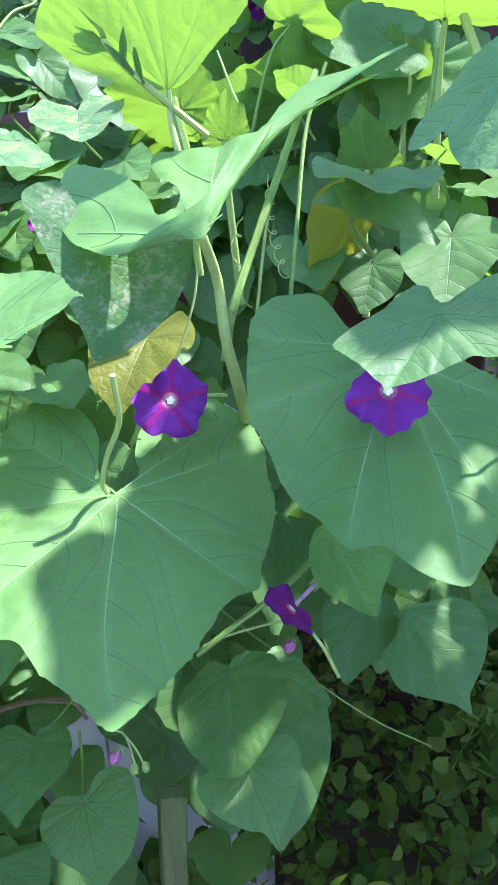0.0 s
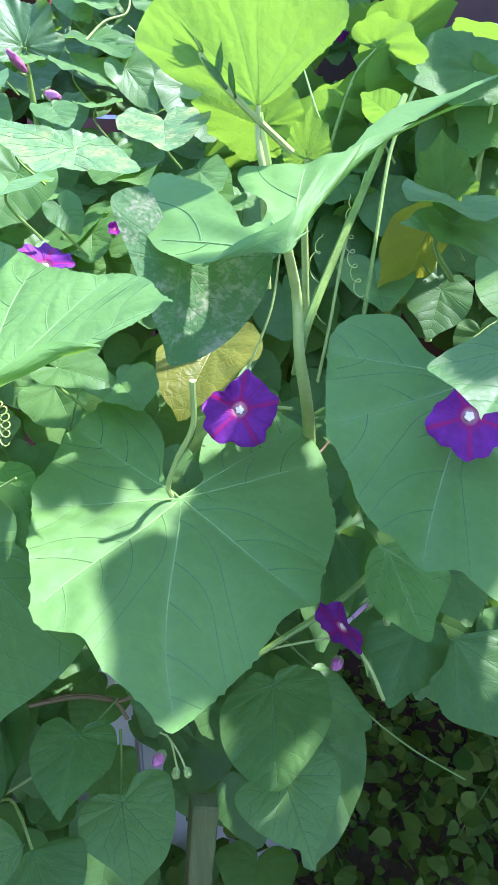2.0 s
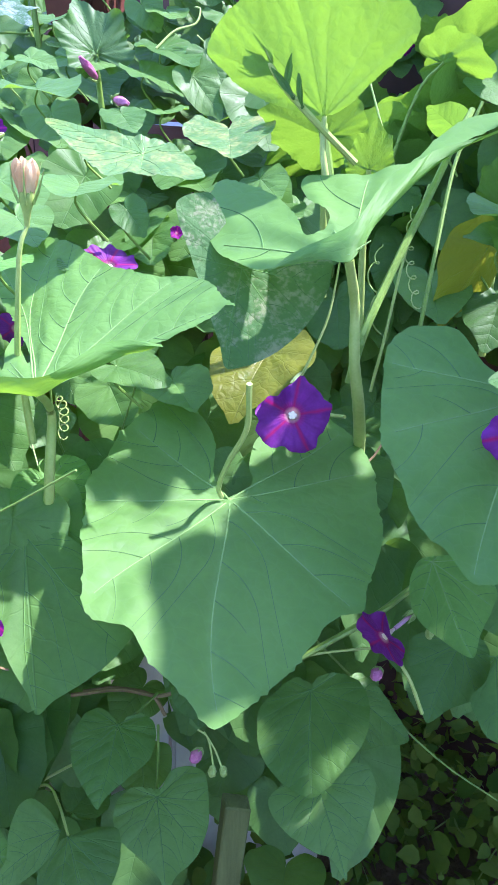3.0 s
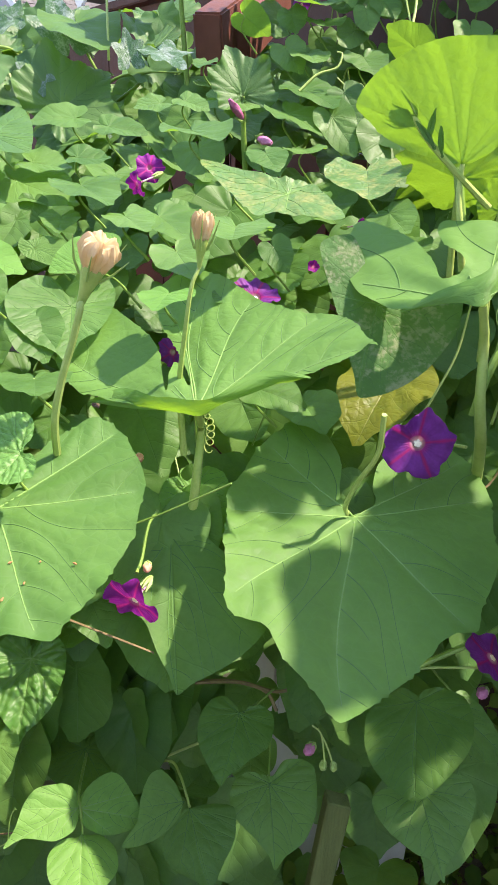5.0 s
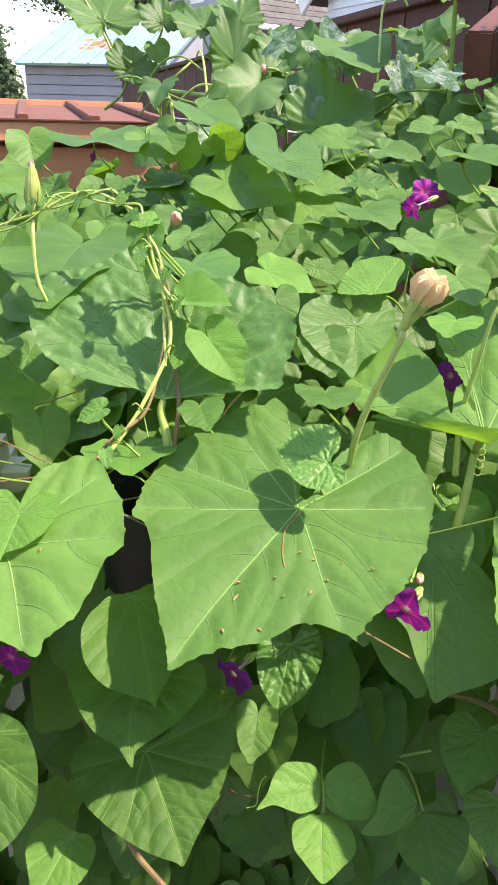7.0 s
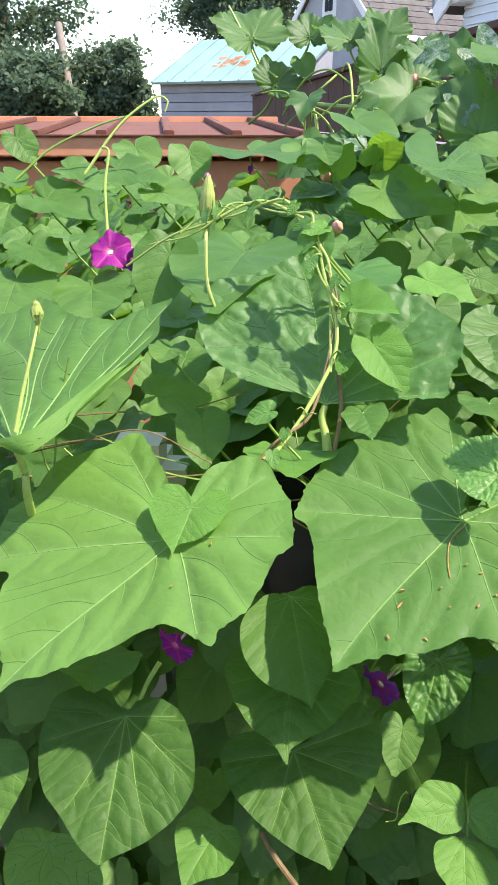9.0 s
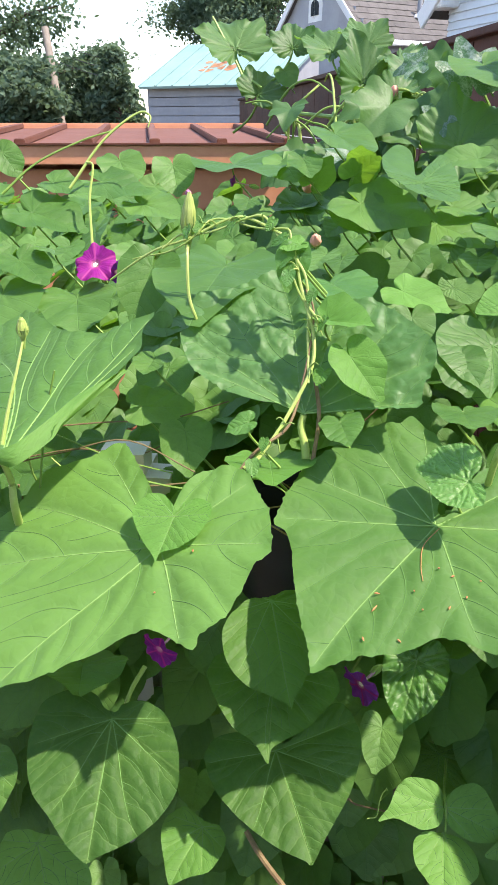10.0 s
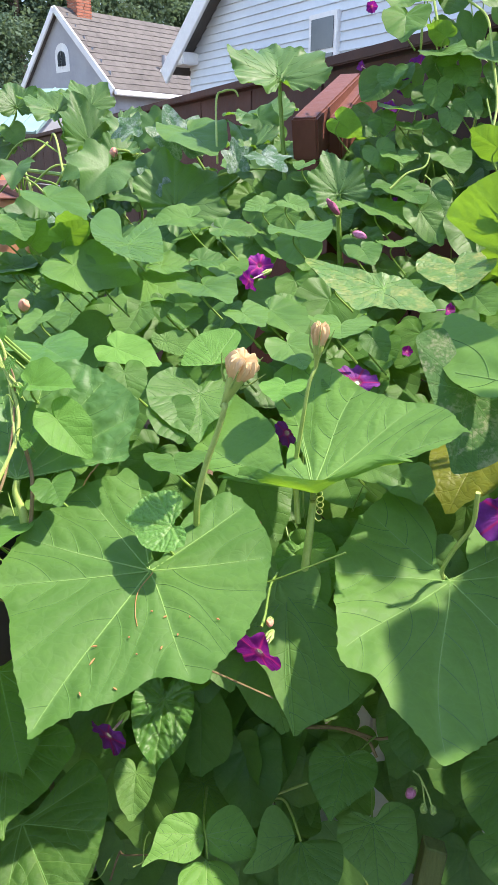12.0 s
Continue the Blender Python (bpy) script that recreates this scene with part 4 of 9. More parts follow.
rim(p4, [(-0.124, 0.608, 1.323), (-0.091, 0.616, 1.344), (-0.066, 0.619, 1.356), (-0.044, 0.631, 1.37), (-0.018, 0.689, 1.401), (0.014, 0.711, 1.418), (0.029, 0.725, 1.426), (0.073, 0.736, 1.44), (0.108, 0.755, 1.454), (0.133, 0.771, 1.46)], [(-0.121, 0.604, 1.323), (-0.096, 0.606, 1.331), (-0.071, 0.605, 1.337), (-0.049, 0.593, 1.339), (-0.036, 0.618, 1.352), (-0.026, 0.644, 1.365), (0.001, 0.688, 1.39), (0.041, 0.735, 1.42), (0.076, 0.752, 1.437), (0.126, 0.768, 1.457)], PUMPKIN)
rim(p11, [(-0.846, 0.116, 1.247), (-0.777, 0.101, 1.263), (-0.731, 0.085, 1.27), (-0.699, 0.084, 1.28), (-0.683, 0.094, 1.288), (-0.68, 0.121, 1.298), (-0.683, 0.161, 1.311), (-0.672, 0.192, 1.322), (-0.682, 0.218, 1.323)], [(-0.839, 0.112, 1.247), (-0.772, 0.097, 1.256), (-0.734, 0.091, 1.262), (-0.696, 0.083, 1.267), (-0.677, 0.083, 1.271), (-0.67, 0.096, 1.278), (-0.667, 0.117, 1.287), (-0.674, 0.141, 1.295), (-0.671, 0.211, 1.323)], PUMPKIN)
leaf(pumpkin, ((-57, 0.14), (-65, 0.3), (-62, 0.47), (-57, 0.68), (-50, 0.81), (-44, 0.91), (-40, 0.89), (-30, 1.03), (-19, 0.97), (-8, 0.97), (0, 1), (6, 0.96), (8, 0.81), (12, 0.74), (28, 0.74), (41, 0.79), (56, 0.79), (68, 0.79), (77, 0.78), (84, 0.72), (91, 0.65), (102, 0.61), (101, 0.46), (101, 0.23), (104, 0.08)), (-0.571, 0.355, 1.258), (-0.679, 0.457, 1.373), (0.25, -0.6, 0.76), 1.0, material=CRINKLED, cup=0.03, fold=0.10, droop=0.0, wave=0.008, veins=True, teeth=0.009, quilt=0.012, crinkle=0.015, spokes=(-1, -24, -44, -60, 28, 56, 80, 100),
     stalk=[(-0.571, 0.351, 1.245), (-0.560, 0.345, 1.219), (-0.553, 0.334, 1.168)])
leaf(pumpkin, ((145, 0.04), (149, 0.15), (165, 0.31), (166, 0.42), (162, 0.54), (155, 0.61), (149, 0.67), (138, 0.62), (119, 0.57), (101, 0.55), (87, 0.58), (73, 0.58), (59, 0.63), (47, 0.69), (35, 0.8), (24, 0.76), (16, 0.83), (7, 0.9), (3, 0.96), (0, 1), (-5, 0.94), (-13, 0.85), (-20, 0.78), (-31, 0.69), (-39, 0.68), (-46, 0.71), (-54, 0.66), (-68, 0.64), (-84, 0.64), (-100, 0.64), (-115, 0.7), (-127, 0.75), (-137, 0.76), (-146, 0.75), (-155, 0.67), (-162, 0.52), (-166, 0.39), (-162, 0.23), (-143, 0.15), (-138, 0.05)), (-0.14, 0.551, 1.117), (-0.116, 0.329, 1.061), (0.17, -0.22, 0.961), 1.0, cup=0.02, fold=0.02, droop=0.02, wave=0.008, veins=True, teeth=0.008, quilt=0.010, spokes=(-1, -45, -111, -139, 36, 82, 127),
     stalk=[(-0.135, 0.575, 1.10), (-0.09, 0.62, 1.09), (-0.06, 0.66, 1.06)])
leaf(pumpkin, ((145, 0.06), (126, 0.15), (129, 0.21), (138, 0.3), (143, 0.41), (136, 0.48), (128, 0.54), (119, 0.57), (110, 0.58), (95, 0.57), (78, 0.6), (66, 0.65), (60, 0.69), (55, 0.69), (48, 0.72), (41, 0.78), (34, 0.83), (28, 0.86), (22, 0.91), (19, 0.9), (14, 0.88), (10, 0.93), (6, 0.97), (0, 1), (-4, 0.94), (-8, 0.88), (-12, 0.81), (-18, 0.72), (-26, 0.64), (-38, 0.54), (-53, 0.45), (-64, 0.35), (-74, 0.24), (-87, 0.13), (-105, 0.05)), (0.106, 0.534, 1.251), (0.117, 0.343, 1.162), (0.05, -0.422, 0.905), 1.0, cup=0.02, fold=0.02, droop=0.02, wave=0.008, veins=True, teeth=0.005, quilt=0.014, spokes=(0, 21, 61, 108, 139, -17, -47),
     stalk=[(0.11, 0.55, 1.20), (0.12, 0.60, 1.10)])
leaf(pumpkin, ((151, 0.15), (143, 0.31), (132, 0.38), (109, 0.37), (76, 0.41), (56, 0.59), (47, 0.75), (40, 0.9), (25, 0.87), (9, 0.9), (4, 0.92), (0, 1), (0, 0.91), (-12, 0.78), (-27, 0.64), (-48, 0.6), (-65, 0.74), (-80, 0.72), (-108, 0.67), (-140, 0.74), (-153, 0.78), (-162, 0.61), (-168, 0.38), (-175, 0.17)), (0.103, 0.408, 1.323), (0.061, 0.349, 1.296), (-0.1, -0.35, 0.931), 1.0, material=GLORY, cup=0.03, fold=0.05, droop=0.04, wave=0.008, veins=True, quilt=0.008, spokes=(0, 37, 105, -59, -107, -157),
     stalk=[(0.155, 0.425, 1.285), (0.22, 0.46, 1.24)])
leaf(pumpkin, ((119, 0.45), (95, 0.37), (53, 0.42), (29, 0.53), (17, 0.7), (10, 0.85), (0, 1.01), (-6, 0.88), (-7, 0.71), (-20, 0.83), (-33, 0.94), (-49, 0.96), (-63, 0.99), (-82, 0.64), (170, 0.29), (135, 0.43)), (0.224, 0.664, 1.457), (0.136, 0.661, 1.395), (-0.45, -0.601, 0.661), 1.0, material=CRINKLED, cup=0.03, fold=0.05, droop=0.04, wave=0.01, veins=True, quilt=0.010, spokes=(1, -27, -49, -70),
     stalk=[(0.25, 0.63, 1.37), (0.34, 0.68, 1.25)])
p8 = leaf(pumpkin, ((154, 0.09), (159, 0.29), (156, 0.47), (150, 0.6), (144, 0.69), (139, 0.78), (133, 0.73), (127, 0.75), (117, 0.75), (101, 0.74), (85, 0.76), (73, 0.77), (64, 0.78), (53, 0.81), (50, 0.75), (41, 0.73), (33, 0.75), (24, 0.79), (13, 0.86), (5, 0.93), (0, 1.01), (-2, 0.95), (-7, 0.85), (-16, 0.76), (-24, 0.7), (-32, 0.63), (-38, 0.65), (-46, 0.7), (-51, 0.74), (-57, 0.69), (-65, 0.67), (-75, 0.65), (-89, 0.63), (-102, 0.63), (-114, 0.63), (-124, 0.66), (-133, 0.66), (-143, 0.66), (-154, 0.69), (-163, 0.7), (-171, 0.67), (-175, 0.58), (179, 0.42), (-179, 0.24), (-176, 0.09)), (-0.41, 0.339, 1.192), (-0.426, 0.165, 1.133), (0.12, -0.329, 0.937), 1.0, cup=0.03, fold=0.02, droop=0.03, wave=0.010, veins=True, teeth=0.008, quilt=0.013, spokes=(1, -51, -122, -161, 54, 81, 116, 141),
     stalk=[(-0.405, 0.36, 1.15), (-0.39, 0.40, 1.05)])
p9 = leaf(pumpkin, ((127, 0.11), (123, 0.25), (124, 0.36), (119, 0.55), (116, 0.72), (113, 0.77), (106, 0.77), (96, 0.79), (86, 0.9), (76, 0.91), (68, 0.94), (61, 0.96), (55, 0.95), (44, 0.99), (42, 0.89), (39, 0.81), (32, 0.83), (21, 0.85), (11, 0.88), (5, 0.92), (0, 1), (0, 0.9), (-7, 0.79), (-17, 0.63), (-28, 0.53), (-38, 0.48), (-50, 0.48), (-60, 0.56), (-65, 0.64), (-70, 0.58), (-78, 0.58), (-88, 0.55), (-98, 0.53), (-110, 0.53), (-119, 0.57), (-131, 0.55), (-143, 0.55), (-155, 0.53), (-170, 0.55), (-180, 0.55), (171, 0.52), (161, 0.44), (155, 0.36), (152, 0.26), (156, 0.14), (167, 0.05)), (-0.588, 0.159, 1.19), (-0.618, -0.01, 1.113), (0, -0.419, 0.908), 1.0, cup=0.03, fold=0.03, droop=0.02, wave=0.010, veins=True, teeth=0.008, quilt=0.014, spokes=(2, -66, -122, -169, 46, 71, 105),
     stalk=[(-0.597, 0.21, 1.155), (-0.625, 0.29, 1.105)])
leaf(pumpkin, ((73, 0.13), (71, 0.4), (66, 0.68), (60, 0.88), (57, 1.01), (49, 1.03), (38, 1.03), (24, 1.01), (9, 1.01), (0, 1), (-15, 0.99), (-29, 0.99), (-42, 0.98), (-50, 0.95), (-55, 0.86), (-57, 0.73), (-59, 0.47), (-69, 0.22), (-85, 0.07)), (-0.085, 0.799, 1.45), (-0.106, 0.744, 1.571), (0.05, 0.905, 0.422), 1.0, cup=0.03, fold=-0.04, droop=0.03, wave=0.012, veins="clear", teeth=0.007, quilt=0.008, spokes=(55, 33, 9, -12, -32, -52),
     stalk=[(-0.084, 0.793, 1.418), (-0.076, 0.788, 1.379), (-0.067, 0.792, 1.334)], stalk_r=0.0036)
# cut stalk that stands up from the joint of a large leaf
stem(pumpkin, [(-0.147, 0.545, 1.124), (-0.149, 0.540, 1.138), (-0.138, 0.530, 1.172), (-0.123, 0.522, 1.207), (-0.121, 0.510, 1.252)], 0.0025, 0.0027, STEM_PALE, "cut_petiole")
# thick stems and stalks between the leaves
stem(pumpkin, [(0.066, 0.800, 1.462), (0.047, 0.772, 1.424), (0.024, 0.736, 1.373), (-0.001, 0.697, 1.319), (-0.027, 0.655, 1.258), (-0.036, 0.643, 1.211)], 0.0034, 0.0050, STEM, "petiole")
stem(pumpkin, [(0.080, 0.830, 1.470), (0.068, 0.818, 1.440), (0.055, 0.796, 1.402), (0.042, 0.743, 1.320), (0.032, 0.700, 1.257), (0.026, 0.690, 1.20)], 0.0019, 0.0024, STEM, "petiole")
stem(pumpkin, [(0.030, 0.770, 1.390), (0.012, 0.737, 1.330), (0.003, 0.712, 1.282), (-0.003, 0.693, 1.245), (-0.012, 0.680, 1.19)], 0.0016, 0.0018, STEM_PALE, "petiole")
stem(pumpkin, [(-0.056, 0.666, 1.324), (-0.062, 0.653, 1.276), (-0.076, 0.644, 1.235), (-0.090, 0.638, 1.202)], 0.0011, 0.0014, STEM_PALE, "tendril")
stem(pumpkin, [(-0.089, 0.883, 1.441), (-0.076, 0.866, 1.385), (-0.068, 0.858, 1.349)], 0.0060, 0.0062, STEM, "petiole")
stem(pumpkin, [(-0.154, 0.787, 1.518), (-0.135, 0.781, 1.484), (-0.100, 0.787, 1.450), (-0.048, 0.809, 1.405)], 0.0030, 0.0040, STEM_PALE, "flower_stalk")
for base, tip, nrm in (((-0.118, 0.779, 1.466), (-0.142, 0.771, 1.496), (0.4, -0.85, 0.3)), ((-0.108, 0.781, 1.458), (-0.114, 0.773, 1.493), (-0.5, -0.8, 0.2)),
                       ((-0.126, 0.780, 1.474), (-0.121, 0.772, 1.510), (0.1, -0.9, 0.3))):
    leaf(pumpkin, "t", base, tip, nrm, 0.20, material=SQUASH, fold=0.3)
# narrow pointed sepals round the bud
for i in range(7):
    t = 6.28319 * i / 7
    o, d = Vector((-0.141, 0.783, 1.499)), Vector((-0.45, 0.0, 0.9)).normalized()
    side = Vector((math.cos(t) * 0.9, math.sin(t), math.cos(t) * 0.45)) * 0.0075
    stem(pumpkin, [o + side * 0.5, o + side * 1.2 + d * 0.010, o + side * (1.5 + 0.4 * (i % 2)) + d * (0.024 + 0.004 * (i % 3))], 0.0013, 0.0003, CALYX, "sepal", 4, 5)
stem(pumpkin, [(0.239, 0.898, 1.514), (0.258, 0.888, 1.471), (0.274, 0.876, 1.425), (0.285, 0.87, 1.36)], 0.0050, 0.0062, STEM_PALE, "petiole")
stem(pumpkin, [(0.215, 0.904, 1.482), (0.206, 0.885, 1.422), (0.193, 0.875, 1.381)], 0.0030, 0.0035, STEM, "petiole")
stem(pumpkin, [(-0.037, 0.964, 1.490), (-0.021, 0.931, 1.447), (-0.012, 0.918, 1.422), (-0.006, 0.91, 1.36)], 0.0012, 0.0022, STEM, "petiole")
stem(pumpkin, [(-0.079, 0.550, 0.919), (-0.036, 0.564, 0.947), (0.013, 0.588, 0.971), (0.052, 0.612, 0.996)], 0.0032, 0.0038, STEM, "runner")
stem(pumpkin, [(-0.073, 0.562, 0.920), (-0.036, 0.568, 0.932), (0.037, 0.583, 0.939)], 0.0012, 0.0016, STEM_PALE, "runner")
stem(pumpkin, [(-0.037, 0.637, 1.177), (-0.074, 0.674, 1.163), (-0.111, 0.729, 1.138)], 0.002, 0.002, STEM_PALE, "runner")
for a, b, c, turns in (((-0.014, 0.717, 1.335), (-0.022, 0.703, 1.307), (-0.012, 0.686, 1.251), 3.0), ((0.014, 0.757, 1.369), (0.015, 0.733, 1.323), (0.027, 0.709, 1.276), 7.0),
                       ((-0.307, 0.561, 1.208), (-0.299, 0.556, 1.193), (-0.298, 0.547, 1.172), 6.0), ((-0.423, 0.326, 0.854), (-0.422, 0.319, 0.840), (-0.432, 0.298, 0.820), 1.2)):
    part("tendril", tube_bm(curl([a, b, c], turns, 0.0045), 0.0007, 5), STEM_PALE, pumpkin)


def spent_pumpkin_flower(at, axis, wide, tall, stalk, seed, purple=False, closed=False):
    """A withered pumpkin flower: stalk, swollen green base and a crumpled papery corolla folded shut."""
    rng = random.Random(seed)
    d = Vector(axis).normalized()
    base = Vector(at) - d * tall * 0.5
    st = stem(pumpkin, [base - d * (0.3 if closed else 0.95) * wide, *stalk], wide * 0.09, 0.0020 if closed else 0.0036, STEM_PALE, "flower_stalk", 8)
    o = base
    a = d.orthogonal().normalized()
    b = d.cross(a)
    for name, prof, material, ripple in (("flower_base", ((-wide, 0.20), (-wide * 0.7, 0.26), (-wide * 0.35, 0.38), (0.0, 0.56), (0.008, 0.64), (0.014, 0.5)), STEM_PALE, 0.03),
                                         ("withered_corolla", ((0.004, 0.45), (tall * 0.3, 0.80), (tall * 0.6, 0.72), (tall * 0.85, 0.44), (tall, 0.16), (tall * 0.9, 0.10), (tall * 0.8, 0.05)) if closed else
                                          ((0.004, 0.42), (tall * 0.25, 0.60), (tall * 0.5, 0.82), (tall * 0.72, 1.0), (tall * 0.9, 0.94), (tall * 1.02, 0.72), (tall * 0.94, 0.46), (tall * 0.86, 0.20), (tall * 0.9, 0.04)),
                                          (BUD if closed else WILTED), 0.05 if closed else 0.15)):
        bm = bmesh.new()
        rows = []
        n = 66
        for z, r in prof:
            rr = r * wide / 2
            rows.append([bm.verts.new(o + d * (z + ripple * (0.3 + 0.5 * max(0.0, z / tall - 0.6)) * wide * math.sin(5 * t + z * 200)) + rr * (1 + ripple * (0.6 * math.sin(11 * t + z * 60) + 0.6 * math.sin(19 * t - z * 90)) * min(1, z / tall + 0.3) + rng.uniform(-ripple, ripple) * 0.5) * (math.cos(t) * a + math.sin(t) * b)) for t in (6.28319 * j / n for j in range(n))])
        for r0, r1 in zip(rows, rows[1:]):
            for j in range(n):
                bm.faces.new((r0[j], r0[(j + 1) % n], r1[(j + 1) % n], r1[j]))
        part(name, bm, material, pumpkin, "papery peach-coloured withered petals" if material == WILTED else "")
    for i in range(5):
        t = 6.28319 * i / 5 + 0.4
        rad = math.cos(t) * a + math.sin(t) * b
        if closed:
            run = [o + rad * wide * 0.26, o + rad * wide * 0.43 + d * tall * 0.3, o + rad * wide * 0.42 + d * tall * 0.5]
        else:
            run = [o + rad * wide * 0.30, o + rad * wide * 0.55 + d * 0.010, o + rad * wide * (0.62 + rng.uniform(-0.05, 0.3)) + d * 0.028]
        part("sepal", tube_bm(run, [0.0014, 0.0010, 0.0003], 5), CALYX, pumpkin)


spent_pumpkin_flower((-0.336, 0.392, 1.390), (0.42, -0.10, 0.85), 0.028, 0.031, [(-0.349, 0.387, 1.354), (-0.358, 0.388, 1.326), (-0.369, 0.388, 1.296), (-0.381, 0.391, 1.254), (-0.393, 0.411, 1.205)], 3)
spent_pumpkin_flower((-0.294, 0.508, 1.398), (0.12, -0.1, 1.0), 0.018, 0.030, [(-0.303, 0.505, 1.348), (-0.309, 0.504, 1.302), (-0.316, 0.510, 1.260), (-0.319, 0.519, 1.236), (-0.314, 0.517, 1.177)], 5)
spent_pumpkin_flower((-0.746, 0.378, 1.441), (0.03, 0.05, 1.0), 0.020, 0.046, [(-0.735, 0.362, 1.399), (-0.726, 0.353, 1.360), (-0.719, 0.357, 1.332), (-0.723, 0.379, 1.292)], 7, closed=True)
spent_pumpkin_flower((-0.723, 0.139, 1.371), (0.0, 0.05, 1.0), 0.012, 0.016, [(-0.716, 0.125, 1.340), (-0.712, 0.107, 1.305), (-0.708, 0.094, 1.278)], 9, closed=True)
spent_pumpkin_flower((-0.151, 0.785, 1.513), (-0.45, 0.0, 0.9), 0.013, 0.026, [(-0.135, 0.781, 1.484), (-0.123, 0.785, 1.470)], 11, closed=True)

# ---------------------------------------------------------------- the hedge: morning glories
glory_front = thing("morning_glory_vine", "morning glory vine with heart-shaped leaves hanging down the white fence", "vine", at=(-0.2, 0.45, 0.0), group="morning glory vines")
glory_mid = thing("morning_glory_vine", "morning glory vine with violet trumpet flowers spread over the hedge", "vine", at=(-0.5, 0.7, 0.0), group="morning glory vines")
glory_far = thing("morning_glory_vine", "morning glory vine climbing high beside the red timbers", "vine", at=(-0.35, 1.25, 0.0), group="morning glory vines")
glory_west = thing("morning_glory_vine", "morning glory vine trailing towards the terracotta-coloured roof", "vine", at=(-0.9, 0.5, 0.0), group="morning glory vines")
bean = thing("bean_vine", "climbing bean with three-part leaves low on the fence", "vine", at=(-0.3, 0.4, 0.0))
gourd = thing("squash_vine", "squash vine with silver-marked lobed leaves", "vine", at=(-0.8, 1.2, 0.0))
leaf(glory_mid, ((157, 0.22), (149, 0.49), (131, 0.67), (103, 0.79), (82, 0.85), (58, 0.88), (32, 0.85), (11, 0.88), (0, 1), (-12, 0.66), (-44, 0.54), (-87, 0.53), (-124, 0.67), (-148, 0.72), (-162, 0.48), (-167, 0.18)), (-0.466, 0.584, 1.297), (-0.44, 0.52, 1.257), (0.342, -0.392, 0.854), 1.0, material=GLORY, cup=0.05, fold=0.07, droop=0.05, wave=0.010, veins=True, quilt=0.007, spokes=(0, 34, -34, 74, -74, 118, -118), stalk=[(-0.478, 0.591, 1.276), (-0.454, 0.609, 1.241)])
leaf(glory_mid, "m", (-0.592, 0.597, 1.341), (-0.525, 0.598, 1.325), (0.21, -0.34, 0.92), 1.02, material=YOUNG, stalk=[(-0.600, 0.609, 1.321), (-0.576, 0.627, 1.286)])
leaf(glory_mid, "m", (-0.656, 0.533, 1.352), (-0.575, 0.484, 1.349), (0.0, -0.06, 1.0), 1.08, material=QUILTED, stalk=[(-0.664, 0.545, 1.332), (-0.640, 0.563, 1.297)])
leaf(glory_west, "m", (-0.728, 0.714, 1.428), (-0.613, 0.72, 1.399), (0.24, -0.35, 0.91), 1.02, stalk=[(-0.736, 0.726, 1.408), (-0.712, 0.744, 1.373)])
leaf(glory_mid, "m", (-0.632, 0.763, 1.402), (-0.537, 0.757, 1.378), (0.2, -0.37, 0.91), 1.02, stalk=[(-0.640, 0.775, 1.382), (-0.616, 0.793, 1.347)])
leaf(glory_mid, ((-156, 0.38), (-149, 1.4), (-157, 1.76), (-176, 1.31), (142, 0.71), (73, 0.68), (38, 1), (19, 1.13), (0, 1), (-62, 0.69), (-110, 1.19), (-126, 1.5), (-133, 0.89)), (-0.651, 0.743, 1.457), (-0.583, 0.717, 1.439), (0.22, -0.11, 0.969), 1.0, material=GLORY, cup=0.05, fold=0.07, droop=0.05, wave=0.010, veins=True, quilt=0.007, spokes=(0, 34, -34, 74, -74, 118, -118), stalk=[(-0.662, 0.767, 1.439), (-0.638, 0.785, 1.404)])
leaf(glory_mid, "m", (-0.626, 0.795, 1.423), (-0.569, 0.808, 1.416), (0.2, -0.37, 0.91), 1.02, stalk=[(-0.634, 0.807, 1.403), (-0.610, 0.825, 1.368)])
leaf(glory_mid, ((30, 0.29), (11, 0.55), (4, 0.85), (0, 1), (-10, 0.86), (-25, 0.64), (-58, 0.48), (-90, 0.55), (-99, 0.44), (-126, 0.38), (-154, 0.51), (-171, 0.65), (173, 0.51), (144, 0.33), (97, 0.25)), (-0.288, 0.821, 1.403), (-0.416, 0.859, 1.435), (0.1, -0.409, 0.907), 1.0, material=MOTTLED, cup=0.05, fold=0.07, droop=0.05, wave=0.010, veins=True, quilt=0.007, spokes=(0, 34, -34, 74, -74, 118, -118), stalk=[(-0.364, 0.842, 1.395), (-0.340, 0.860, 1.360)])
leaf(glory_mid, "m", (-0.457, 0.942, 1.467), (-0.391, 0.87, 1.456), (-0.02, -0.17, 0.99), 1.07, stalk=[(-0.465, 0.954, 1.447), (-0.441, 0.972, 1.412)])
leaf(glory_far, "m", (-0.393, 1.227, 1.594), (-0.358, 1.205, 1.555), (0.11, -0.82, 0.56), 1.09, stalk=[(-0.401, 1.239, 1.574), (-0.377, 1.257, 1.539)])
leaf(glory_far, "m", (-0.352, 1.218, 1.587), (-0.328, 1.161, 1.569), (0.05, -0.28, 0.96), 1.07, stalk=[(-0.360, 1.230, 1.567), (-0.336, 1.248, 1.532)])
leaf(glory_far, "m", (-0.263, 1.235, 1.584), (-0.231, 1.184, 1.552), (0.14, -0.46, 0.88), 1.11, stalk=[(-0.271, 1.247, 1.564), (-0.247, 1.265, 1.529)])
leaf(glory_far, "m", (-0.274, 1.29, 1.658), (-0.261, 1.272, 1.619), (0.1, -0.89, 0.45), 1.05, stalk=[(-0.282, 1.302, 1.638), (-0.258, 1.320, 1.603)])
